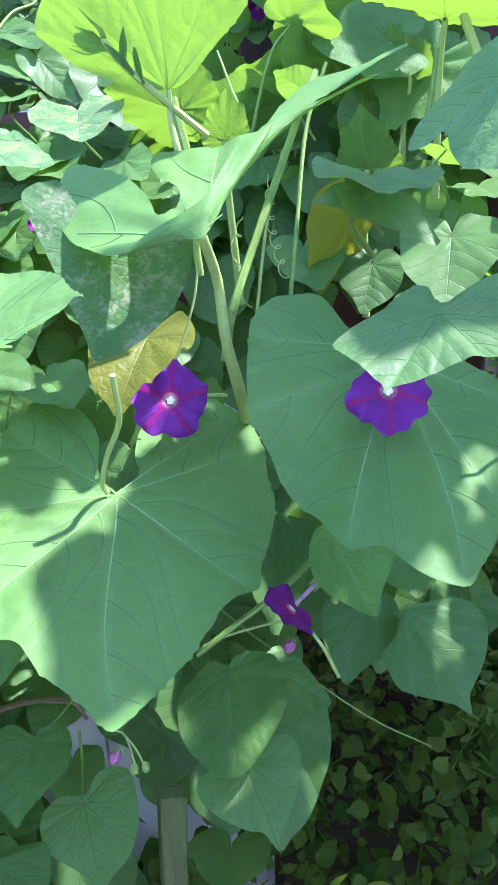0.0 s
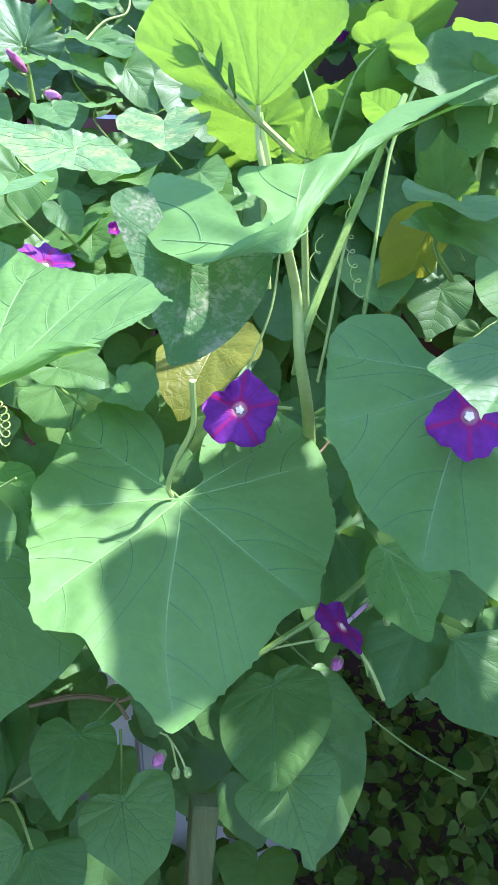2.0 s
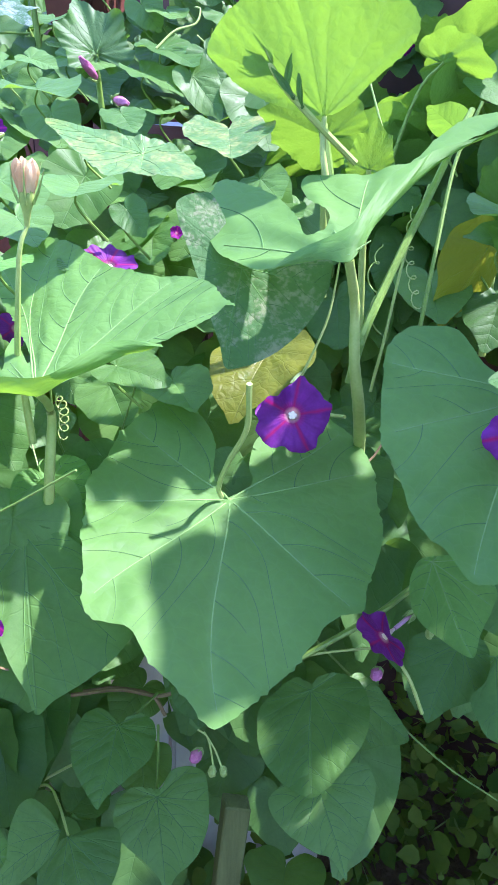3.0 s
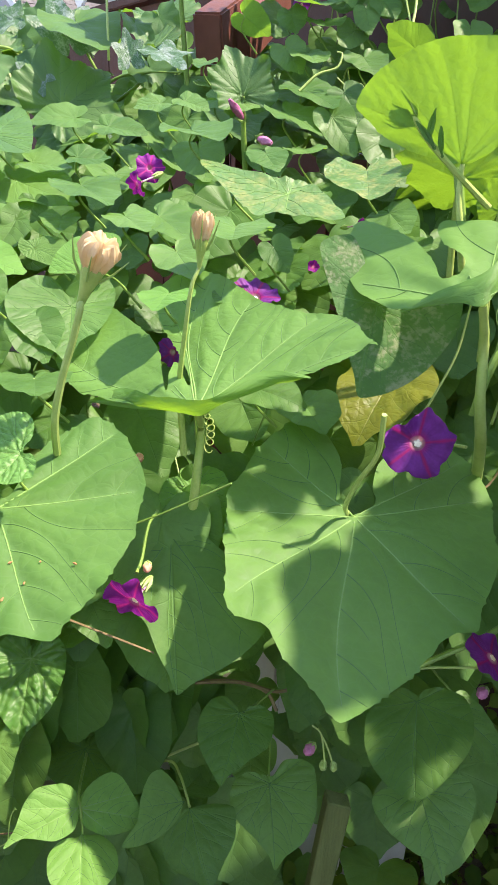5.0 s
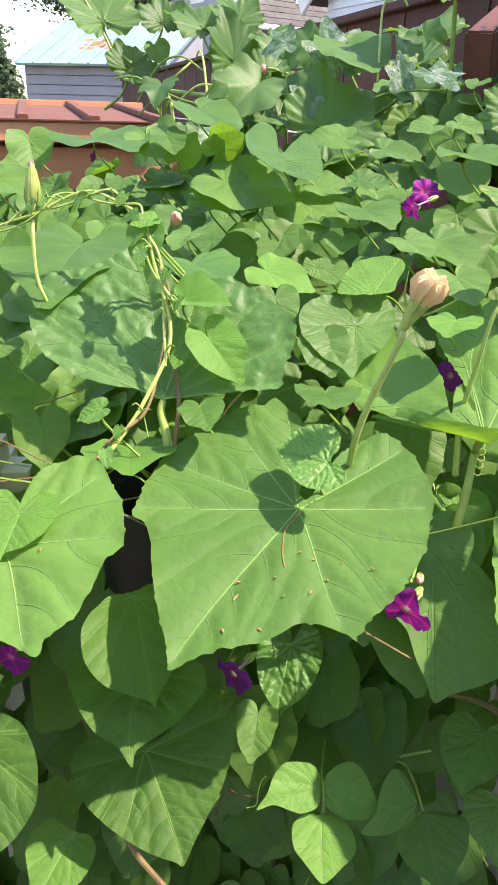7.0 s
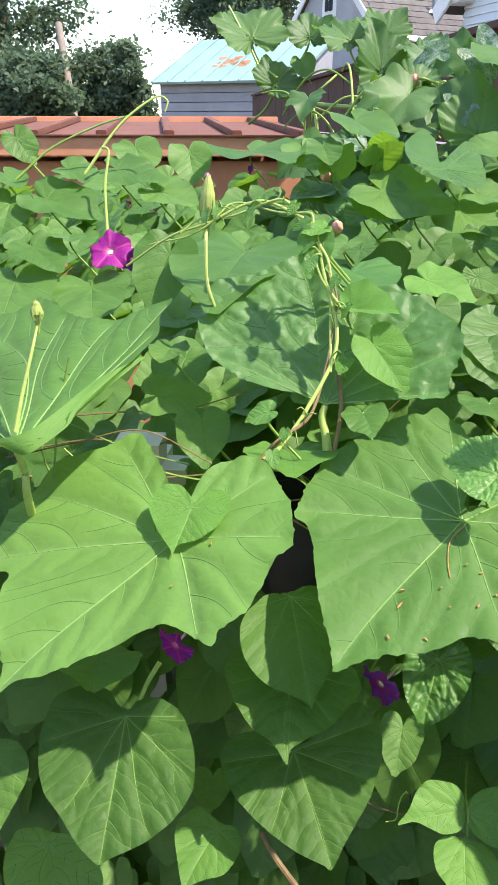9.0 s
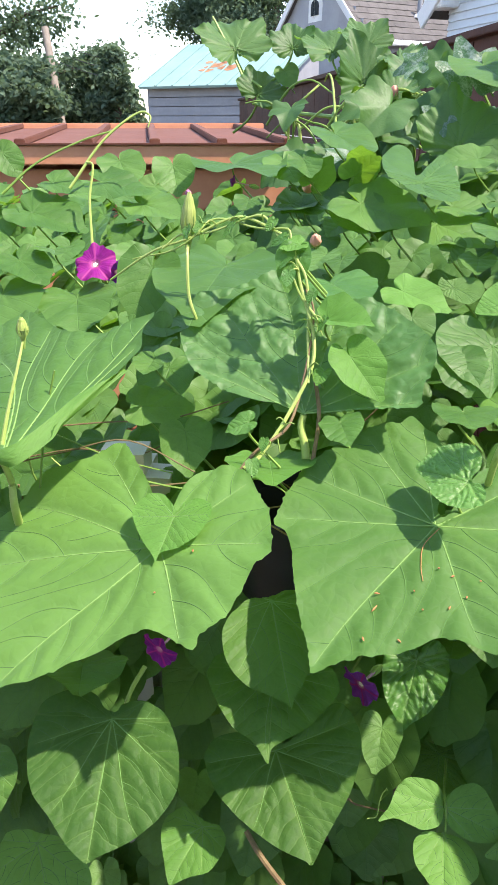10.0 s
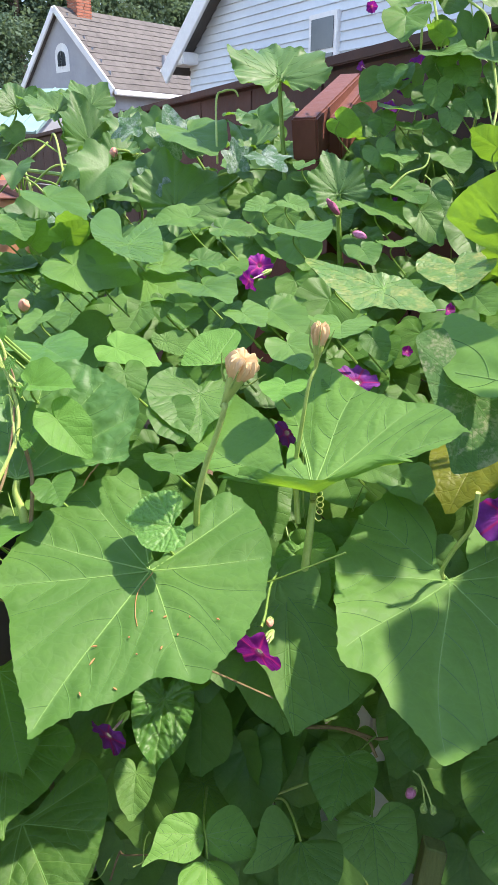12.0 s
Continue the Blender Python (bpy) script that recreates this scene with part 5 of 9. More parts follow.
leaf(glory_far, "m", (-0.338, 1.265, 1.637), (-0.318, 1.209, 1.62), (0.03, -0.28, 0.96), 1.08, stalk=[(-0.346, 1.277, 1.617), (-0.322, 1.295, 1.582)])
leaf(glory_far, "m", (-0.398, 1.271, 1.65), (-0.379, 1.249, 1.614), (0.13, -0.81, 0.58), 1.12, stalk=[(-0.406, 1.283, 1.630), (-0.382, 1.301, 1.595)])
leaf(glory_far, "m", (-0.366, 1.281, 1.667), (-0.333, 1.207, 1.651), (0.07, -0.18, 0.98), 1.1, stalk=[(-0.374, 1.293, 1.647), (-0.350, 1.311, 1.612)])
leaf(glory_far, "m", (-0.304, 1.309, 1.705), (-0.296, 1.289, 1.657), (0.13, -0.91, 0.4), 1.04, stalk=[(-0.312, 1.321, 1.685), (-0.288, 1.339, 1.650)])
leaf(glory_far, "m", (-0.376, 1.336, 1.828), (-0.368, 1.278, 1.775), (0.05, -0.67, 0.74), 1.17, stalk=[(-0.384, 1.348, 1.808), (-0.360, 1.366, 1.773)])
leaf(glory_far, "m", (-0.301, 1.345, 1.791), (-0.339, 1.324, 1.811), (-0.1, 0.77, 0.64), 1.02, stalk=[(-0.309, 1.357, 1.771), (-0.285, 1.375, 1.736)])
leaf(glory_far, "m", (-0.307, 1.333, 1.764), (-0.27, 1.263, 1.746), (-0.09, -0.29, 0.95), 1.09, stalk=[(-0.315, 1.345, 1.744), (-0.291, 1.363, 1.709)])
leaf(glory_far, "m", (-0.269, 1.333, 1.738), (-0.234, 1.307, 1.697), (0.01, -0.84, 0.54), 1.1, stalk=[(-0.277, 1.345, 1.718), (-0.253, 1.363, 1.683)])
leaf(glory_far, "m", (-0.243, 1.352, 1.766), (-0.198, 1.294, 1.733), (0.04, -0.47, 0.88), 1.02, stalk=[(-0.251, 1.364, 1.746), (-0.227, 1.382, 1.711)])
leaf(glory_far, "m", (-0.25, 1.307, 1.677), (-0.219, 1.284, 1.643), (0.11, -0.77, 0.63), 1.05, stalk=[(-0.258, 1.319, 1.657), (-0.234, 1.337, 1.622)])
leaf(glory_far, "m", (-0.22, 1.331, 1.706), (-0.19, 1.322, 1.679), (0.07, -0.92, 0.38), 1.02, stalk=[(-0.228, 1.343, 1.686), (-0.204, 1.361, 1.651)])
leaf(glory_far, "m", (-0.177, 1.182, 1.594), (-0.228, 1.157, 1.627), (-0.04, 0.82, 0.57), 1.02, stalk=[(-0.185, 1.194, 1.574), (-0.161, 1.212, 1.539)])
leaf(glory_far, "m", (-0.48, 1.272, 1.646), (-0.439, 1.305, 1.616), (-0.2, 0.78, 0.59), 1.02, material=YOUNG, stalk=[(-0.488, 1.284, 1.626), (-0.464, 1.302, 1.591)])
leaf(glory_far, "m", (-0.341, 1.148, 1.532), (-0.275, 1.088, 1.506), (0.12, -0.29, 0.95), 1.02, stalk=[(-0.349, 1.160, 1.512), (-0.325, 1.178, 1.477)])
leaf(glory_far, "m", (-0.276, 1.14, 1.528), (-0.242, 1.114, 1.486), (0.17, -0.77, 0.62), 1.03, stalk=[(-0.284, 1.152, 1.508), (-0.260, 1.170, 1.473)])
leaf(glory_far, "m", (-0.357, 1.1, 1.496), (-0.284, 1.059, 1.47), (0.18, -0.27, 0.94), 1.0, stalk=[(-0.365, 1.112, 1.476), (-0.341, 1.130, 1.441)])
leaf(glory_far, "m", (-0.286, 1.101, 1.493), (-0.237, 1.086, 1.437), (0.33, -0.8, 0.51), 0.9, stalk=[(-0.294, 1.113, 1.473), (-0.270, 1.131, 1.438)])
leaf(glory_far, "m", (-0.471, 1.101, 1.511), (-0.4, 1.112, 1.507), (0.12, -0.42, 0.9), 1.02, stalk=[(-0.479, 1.113, 1.491), (-0.455, 1.131, 1.456)])
leaf(glory_far, "m", (-0.547, 1.044, 1.502), (-0.581, 1.008, 1.491), (0.15, -0.41, 0.9), 1.02, stalk=[(-0.555, 1.056, 1.482), (-0.531, 1.074, 1.447)])
leaf(glory_far, "m", (-0.504, 1.039, 1.507), (-0.458, 1.03, 1.495), (0.14, -0.42, 0.9), 1.02, stalk=[(-0.512, 1.051, 1.487), (-0.488, 1.069, 1.452)])
leaf(glory_mid, "m", (-0.309, 0.663, 1.381), (-0.292, 0.591, 1.376), (0.07, -0.06, 1.0), 1.11, stalk=[(-0.317, 0.675, 1.361), (-0.293, 0.693, 1.326)])
leaf(glory_mid, "m", (-0.203, 0.907, 1.43), (-0.187, 0.821, 1.398), (-0.03, -0.34, 0.94), 1.19, material=MOTTLED, stalk=[(-0.211, 0.919, 1.410), (-0.187, 0.937, 1.375)])
leaf(glory_mid, "m", (-0.434, 0.788, 1.375), (-0.399, 0.821, 1.384), (0.13, -0.39, 0.91), 1.02, stalk=[(-0.442, 0.800, 1.355), (-0.418, 0.818, 1.320)])
leaf(glory_mid, "m", (-0.438, 0.768, 1.372), (-0.369, 0.716, 1.349), (0.17, -0.19, 0.97), 1.02, stalk=[(-0.446, 0.780, 1.352), (-0.422, 0.798, 1.317)])
leaf(glory_mid, "m", (-0.384, 0.683, 1.346), (-0.343, 0.638, 1.322), (0.12, -0.38, 0.92), 1.02, stalk=[(-0.392, 0.695, 1.326), (-0.368, 0.713, 1.291)])
leaf(glory_mid, "m", (-0.352, 0.575, 1.324), (-0.346, 0.522, 1.321), (-0.05, -0.06, 1.0), 1.1, material=YOUNG, stalk=[(-0.360, 0.587, 1.304), (-0.336, 0.605, 1.269)])
leaf(glory_mid, "m", (-0.45, 0.475, 1.254), (-0.418, 0.423, 1.259), (-0.02, 0.08, 1.0), 1.14, stalk=[(-0.458, 0.487, 1.234), (-0.434, 0.505, 1.199)])
leaf(glory_mid, "m", (-0.488, 0.541, 1.287), (-0.456, 0.512, 1.253), (0.33, -0.55, 0.77), 1.1, stalk=[(-0.496, 0.553, 1.267), (-0.472, 0.571, 1.232)])
leaf(glory_mid, ((145, 0.83), (132, 1.39), (120, 1.62), (101, 1.58), (78, 1.4), (51, 1.14), (0, 1), (-12, 0.5), (-162, 0.17), (172, 0.58)), (-0.458, 0.609, 1.331), (-0.495, 0.591, 1.33), (0.15, -0.369, 0.917), 1.0, material=YOUNG, cup=0.05, fold=0.07, droop=0.05, wave=0.010, veins=True, quilt=0.007, spokes=(0, 34, -34, 74, -74, 118, -118), stalk=[(-0.444, 0.645, 1.317), (-0.420, 0.663, 1.282)])
leaf(glory_mid, ((74, 0.55), (68, 0.87), (31, 0.81), (-14, 0.69), (-67, 0.78), (-98, 1.34), (-127, 1.49), (-150, 1.56), (-175, 1.32), (154, 0.83)), (-0.56, 0.676, 1.337), (-0.576, 0.659, 1.329), (0.319, -0.618, 0.718), 1.0, material=GLORY, cup=0.05, fold=0.07, droop=0.05, wave=0.010, veins=True, quilt=0.007, spokes=(0, 34, -34, 74, -74, 118, -118), stalk=[(-0.565, 0.701, 1.327), (-0.541, 0.719, 1.292)])
leaf(glory_west, "m", (-0.703, 1.058, 1.476), (-0.769, 1.012, 1.47), (0.19, -0.39, 0.9), 1.02, stalk=[(-0.711, 1.070, 1.456), (-0.687, 1.088, 1.421)])
leaf(gourd, "v", (-0.847, 1.186, 1.551), (-0.817, 1.168, 1.502), (0.36, -0.78, 0.51), 1.05)
leaf(gourd, "v", (-0.962, 1.224, 1.546), (-0.951, 1.204, 1.506), (0.44, -0.75, 0.5), 1.04)
leaf(glory_mid, "m", (-0.801, 1.273, 1.634), (-0.703, 1.192, 1.584), (0.18, -0.36, 0.92), 1.12, stalk=[(-0.809, 1.285, 1.614), (-0.785, 1.303, 1.579)])
leaf(gourd, "v", (-0.824, 1.277, 1.606), (-0.887, 1.324, 1.696), (0.35, -0.71, 0.61), 1.07)
leaf(gourd, "v", (-0.65, 1.167, 1.57), (-0.668, 1.185, 1.621), (0.36, -0.83, 0.43), 0.99)
leaf(gourd, "v", (-0.599, 1.184, 1.582), (-0.536, 1.14, 1.557), (0.1, -0.37, 0.92), 1.02)
leaf(glory_mid, "m", (-0.585, 0.94, 1.468), (-0.525, 0.95, 1.461), (0.17, -0.4, 0.9), 1.02, stalk=[(-0.593, 0.952, 1.448), (-0.569, 0.970, 1.413)])
leaf(glory_mid, "m", (-0.565, 0.802, 1.432), (-0.52, 0.822, 1.431), (0.18, -0.38, 0.91), 1.02, stalk=[(-0.573, 0.814, 1.412), (-0.549, 0.832, 1.377)])
leaf(glory_west, "m", (-0.864, 0.854, 1.515), (-0.771, 0.828, 1.477), (0.33, -0.2, 0.92), 1.01, stalk=[(-0.872, 0.866, 1.495), (-0.848, 0.884, 1.460)])
leaf(glory_west, "m", (-0.752, 0.755, 1.468), (-0.743, 0.726, 1.508), (-0.41, 0.7, 0.59), 1.05, stalk=[(-0.760, 0.767, 1.448), (-0.736, 0.785, 1.413)])
leaf(glory_west, "m", (-0.877, 0.784, 1.479), (-0.838, 0.754, 1.451), (0.33, -0.37, 0.87), 0.99, stalk=[(-0.885, 0.796, 1.459), (-0.861, 0.814, 1.424)])
leaf(glory_west, "m", (-0.911, 0.8, 1.409), (-0.852, 0.838, 1.406), (0.27, -0.33, 0.91), 1.02, stalk=[(-0.919, 0.812, 1.389), (-0.895, 0.830, 1.354)])
leaf(glory_west, "m", (-0.756, 0.721, 1.4), (-0.761, 0.671, 1.383), (0.25, -0.34, 0.91), 1.02, stalk=[(-0.764, 0.733, 1.380), (-0.740, 0.751, 1.345)])
leaf(glory_west, "m", (-0.806, 0.668, 1.372), (-0.753, 0.695, 1.367), (0.26, -0.32, 0.91), 1.02, stalk=[(-0.814, 0.680, 1.352), (-0.790, 0.698, 1.317)])
leaf(glory_mid, "m", (-0.669, 0.709, 1.407), (-0.69, 0.674, 1.399), (0.22, -0.35, 0.91), 1.02, stalk=[(-0.677, 0.721, 1.387), (-0.653, 0.739, 1.352)])
leaf(glory_mid, "m", (-0.552, 0.726, 1.367), (-0.534, 0.684, 1.354), (0.11, -0.24, 0.96), 1.07, stalk=[(-0.560, 0.738, 1.347), (-0.536, 0.756, 1.312)])
leaf(glory_mid, "m", (-0.592, 0.734, 1.383), (-0.586, 0.713, 1.357), (0.37, -0.68, 0.64), 1.08, stalk=[(-0.600, 0.746, 1.363), (-0.576, 0.764, 1.328)])
leaf(glory_mid, "m", (-0.54, 0.761, 1.403), (-0.474, 0.709, 1.39), (0.07, -0.14, 0.99), 1.05, stalk=[(-0.548, 0.773, 1.383), (-0.524, 0.791, 1.348)])
leaf(glory_mid, "m", (-0.462, 0.719, 1.375), (-0.417, 0.684, 1.365), (0.07, -0.18, 0.98), 1.05, stalk=[(-0.470, 0.731, 1.355), (-0.446, 0.749, 1.320)])
leaf(glory_mid, "m", (-0.56, 0.561, 1.321), (-0.536, 0.534, 1.283), (0.41, -0.61, 0.68), 1.07, stalk=[(-0.568, 0.573, 1.301), (-0.544, 0.591, 1.266)])
leaf(glory_mid, "m", (-0.356, 0.969, 1.442), (-0.325, 0.924, 1.422), (0.07, -0.37, 0.93), 1.04, stalk=[(-0.364, 0.981, 1.422), (-0.340, 0.999, 1.387)])
leaf(glory_far, "m", (-0.314, 1.034, 1.446), (-0.291, 0.98, 1.442), (-0.05, -0.11, 0.99), 1.12, stalk=[(-0.322, 1.046, 1.426), (-0.298, 1.064, 1.391)])
leaf(glory_mid, "m", (-0.279, 0.716, 1.355), (-0.253, 0.701, 1.33), (0.16, -0.76, 0.63), 1.02, stalk=[(-0.287, 0.728, 1.335), (-0.263, 0.746, 1.300)])
leaf(glory_mid, "m", (-0.308, 0.633, 1.314), (-0.312, 0.606, 1.313), (0.21, -0.05, 0.98), 1.12, stalk=[(-0.316, 0.645, 1.294), (-0.292, 0.663, 1.259)])
leaf(glory_far, "m", (-0.521, 1.189, 1.57), (-0.52, 1.149, 1.558), (0.01, -0.28, 0.96), 1.07, stalk=[(-0.529, 1.201, 1.550), (-0.505, 1.219, 1.515)])
leaf(glory_west, "m", (-0.773, 0.469, 1.369), (-0.713, 0.332, 1.343), (0.07, -0.16, 0.99), 1.06, stalk=[(-0.781, 0.481, 1.349), (-0.757, 0.499, 1.314)])
leaf(glory_west, "m", (-0.835, 0.404, 1.37), (-0.827, 0.351, 1.306), (0.49, -0.64, 0.58), 0.94, stalk=[(-0.843, 0.416, 1.350), (-0.819, 0.434, 1.315)])
leaf(glory_west, "m", (-0.976, 0.394, 1.313), (-0.911, 0.341, 1.282), (0.21, -0.3, 0.93), 1.19, stalk=[(-0.984, 0.406, 1.293), (-0.960, 0.424, 1.258)])
leaf(glory_west, "m", (-1.051, 0.328, 1.32), (-0.987, 0.252, 1.275), (0.26, -0.33, 0.91), 1.12, stalk=[(-1.059, 0.340, 1.300), (-1.035, 0.358, 1.265)])
leaf(glory_west, "m", (-1.056, 0.366, 1.36), (-0.991, 0.363, 1.334), (0.34, -0.23, 0.91), 1.02, stalk=[(-1.064, 0.378, 1.340), (-1.040, 0.396, 1.305)])
leaf(glory_west, "m", (-1.036, 0.41, 1.37), (-0.998, 0.385, 1.37), (0.01, 0.0, 1.0), 1.17, stalk=[(-1.044, 0.422, 1.350), (-1.020, 0.440, 1.315)])
leaf(glory_west, "m", (-1.105, 0.429, 1.414), (-1.019, 0.463, 1.39), (0.35, -0.25, 0.9), 1.02, stalk=[(-1.113, 0.441, 1.394), (-1.089, 0.459, 1.359)])
leaf(glory_west, "m", (-1.083, 0.544, 1.449), (-1.011, 0.585, 1.436), (0.33, -0.28, 0.9), 1.02, stalk=[(-1.091, 0.556, 1.429), (-1.067, 0.574, 1.394)])
leaf(glory_west, "m", (-1.099, 0.598, 1.477), (-1.051, 0.578, 1.437), (0.49, -0.4, 0.78), 1.14, stalk=[(-1.107, 0.610, 1.457), (-1.083, 0.628, 1.422)])
leaf(glory_west, "m", (-1.091, 0.708, 1.466), (-1.054, 0.682, 1.416), (0.53, -0.53, 0.67), 1.13, stalk=[(-1.099, 0.720, 1.446), (-1.075, 0.738, 1.411)])
leaf(glory_west, "m", (-1.029, 0.576, 1.418), (-0.957, 0.597, 1.4), (0.31, -0.3, 0.9), 1.02, stalk=[(-1.037, 0.588, 1.398), (-1.013, 0.606, 1.363)])
leaf(glory_west, "m", (-0.902, 0.807, 1.405), (-0.882, 0.737, 1.399), (-0.04, -0.1, 0.99), 1.09, stalk=[(-0.910, 0.819, 1.385), (-0.886, 0.837, 1.350)])
leaf(glory_west, "m", (-0.888, 0.81, 1.406), (-0.846, 0.852, 1.411), (0.24, -0.36, 0.9), 1.02, stalk=[(-0.896, 0.822, 1.386), (-0.872, 0.840, 1.351)])
leaf(glory_west, "m", (-0.998, 0.756, 1.47), (-0.868, 0.7, 1.457), (0.05, -0.13, 0.99), 1.06, stalk=[(-1.006, 0.768, 1.450), (-0.982, 0.786, 1.415)])
leaf(glory_west, "m", (-0.918, 0.788, 1.476), (-0.868, 0.759, 1.44), (0.33, -0.46, 0.83), 1.13, stalk=[(-0.926, 0.800, 1.456), (-0.902, 0.818, 1.421)])
leaf(glory_west, "m", (-0.757, 0.739, 1.461), (-0.714, 0.742, 1.491), (-0.42, 0.74, 0.52), 1.02, stalk=[(-0.765, 0.751, 1.441), (-0.741, 0.769, 1.406)])
leaf(glory_west, "m", (-0.871, 0.806, 1.445), (-0.831, 0.802, 1.487), (-0.47, 0.72, 0.52), 1.02, stalk=[(-0.879, 0.818, 1.425), (-0.855, 0.836, 1.390)])
leaf(glory_west, "m", (-0.774, 0.318, 1.228), (-0.728, 0.364, 1.225), (0.39, -0.34, 0.85), 0.92, stalk=[(-0.782, 0.330, 1.208), (-0.758, 0.348, 1.173)])
leaf(glory_west, "m", (-0.712, 0.324, 1.211), (-0.679, 0.297, 1.171), (0.45, -0.52, 0.72), 1.07, stalk=[(-0.720, 0.336, 1.191), (-0.696, 0.354, 1.156)])
leaf(glory_mid, "m", (-0.592, 0.326, 1.209), (-0.54, 0.263, 1.224), (-0.12, 0.13, 0.98), 1.15, material=YOUNG, stalk=[(-0.600, 0.338, 1.189), (-0.576, 0.356, 1.154)])
leaf(glory_front, ((137, 0.1), (138, 0.23), (125, 0.37), (110, 0.48), (95, 0.58), (73, 0.64), (56, 0.7), (40, 0.76), (23, 0.81), (12, 0.9), (4, 0.97), (0, 1), (-4, 0.96), (-20, 0.89), (-36, 0.83), (-51, 0.76), (-67, 0.62), (-82, 0.51), (-100, 0.41), (-121, 0.28), (-146, 0.14), (-154, 0.06)), (-0.61, 0.105, 1.015), (-0.551, 0.019, 0.957), (0.301, -0.382, 0.874), 1.0, material=SHADE_GLORY, cup=0.03, fold=0.04, droop=0.03, wave=0.008, veins=True, quilt=0.014, spokes=(0, -23, -54, -94, 29, 69))
leaf(glory_front, ((149, 0.17), (133, 0.38), (119, 0.57), (104, 0.67), (86, 0.66), (67, 0.66), (43, 0.69), (24, 0.78), (11, 0.88), (3, 0.96), (0, 1), (-13, 0.86), (-40, 0.78), (-66, 0.79), (-80, 0.81), (-97, 0.79), (-107, 0.72), (-109, 0.5), (-107, 0.29), (-103, 0.12)), (-0.493, 0.21, 0.964), (-0.41, 0.155, 0.93), (0.151, -0.352, 0.924), 1.0, material=SHADE_GLORY, cup=0.03, fold=0.06, droop=0.03, wave=0.008, veins=True, quilt=0.014, spokes=(0, -54, -92, 38, 94))
leaf(glory_front, ((130, 0.13), (115, 0.32), (104, 0.62), (85, 0.73), (58, 0.71), (31, 0.77), (10, 0.83), (0, 1), (-3, 0.83), (-28, 0.75), (-52, 0.72), (-73, 0.75), (-93, 0.63), (-116, 0.36), (-137, 0.13)), (-0.503, 0.218, 1.054), (-0.458, 0.15, 1.025), (0.15, -0.301, 0.942), 1.0, material=SHADE_GLORY, cup=0.05, fold=0.07, droop=0.05, wave=0.010, veins=True, quilt=0.007, spokes=(0, 34, -34, 74, -74, 118, -118))
leaf(glory_front, ((128, 0.06), (99, 0.21), (76, 0.39), (61, 0.55), (43, 0.71), (27, 0.82), (10, 0.88), (2, 0.94), (0, 1), (-3, 0.91), (-14, 0.76), (-29, 0.57), (-60, 0.37), (-92, 0.31), (-119, 0.19), (-133, 0.08)), (-0.529, 0.247, 1.107), (-0.457, 0.182, 1.062), (0.302, -0.302, 0.905), 1.0, material=SHADE_GLORY, cup=0.05, fold=0.07, droop=0.05, wave=0.010, veins=True, quilt=0.007, spokes=(0, 34, -34, 74, -74, 118, -118))
leaf(glory_front, ((122, 0.2), (104, 0.46), (73, 0.63), (50, 0.7), (21, 0.8), (7, 0.94), (0, 1), (-12, 0.83), (-38, 0.72), (-64, 0.57), (-90, 0.45), (-119, 0.28), (-149, 0.11)), (-0.534, 0.144, 0.888), (-0.524, 0.087, 0.874), (0.161, -0.211, 0.964), 1.0, material=YOUNG, cup=0.05, fold=0.07, droop=0.05, wave=0.010, veins=True, quilt=0.007, spokes=(0, 34, -34, 74, -74, 118, -118))
leaf(glory_front, ((161, 0.22), (132, 0.42), (98, 0.5), (70, 0.61), (45, 0.68), (15, 0.8), (0, 1), (-18, 0.96), (-34, 0.89), (-51, 0.6), (-79, 0.27), (-119, 0.12)), (-0.672, 0.041, 0.855), (-0.601, 0.011, 0.833), (0.202, -0.202, 0.958), 1.0, material=YOUNG, cup=0.05, fold=0.07, droop=0.05, wave=0.010, veins=True, quilt=0.007, spokes=(0, 34, -34, 74, -74, 118, -118))
leaf(glory_west, ((137, 0.13), (105, 0.29), (62, 0.45), (25, 0.66), (0, 1), (-13, 0.84), (-39, 0.66), (-59, 0.55), (-84, 0.38), (-112, 0.17), (-133, 0.06)), (-0.702, 0.012, 0.989), (-0.641, -0.029, 0.954), (0.351, -0.251, 0.902), 1.0, material=SHADE_GLORY, cup=0.05, fold=0.07, droop=0.05, wave=0.010, veins=True, quilt=0.007, spokes=(0, 34, -34, 74, -74, 118, -118), stalk=[(-0.709, 0.023, 0.968), (-0.685, 0.041, 0.933)])
leaf(glory_front, "m", (-0.436, 0.4, 0.979), (-0.42, 0.339, 0.923), (0.3, -0.6, 0.74), 0.87, material=QUILTED, quilt=0.022, crinkle=0.020)
leaf(glory_front, "m", (-0.438, 0.331, 0.931), (-0.422, 0.291, 0.903), (0.2, -0.51, 0.84), 0.92)
leaf(glory_front, "m", (-0.578, 0.184, 0.885), (-0.559, 0.153, 0.876), (0.17, -0.17, 0.97), 1.18)
leaf(glory_front, "m", (-0.646, 0.098, 0.769), (-0.617, 0.075, 0.75), (0.36, -0.26, 0.9), 0.89)
leaf(glory_front, "m", (-0.658, 0.113, 1.048), (-0.606, 0.068, 1.07), (-0.13, 0.3, 0.95), 1.22)
leaf(glory_west, "m", (-1.184, 0.445, 1.492), (-1.155, 0.455, 1.451), (0.79, -0.42, 0.45), 0.96, stalk=[(-1.192, 0.457, 1.472), (-1.168, 0.475, 1.437)])
leaf(glory_west, "m", (-1.113, 0.478, 1.451), (-1.061, 0.502, 1.438), (0.35, -0.26, 0.9), 1.02, stalk=[(-1.121, 0.490, 1.431), (-1.097, 0.508, 1.396)])
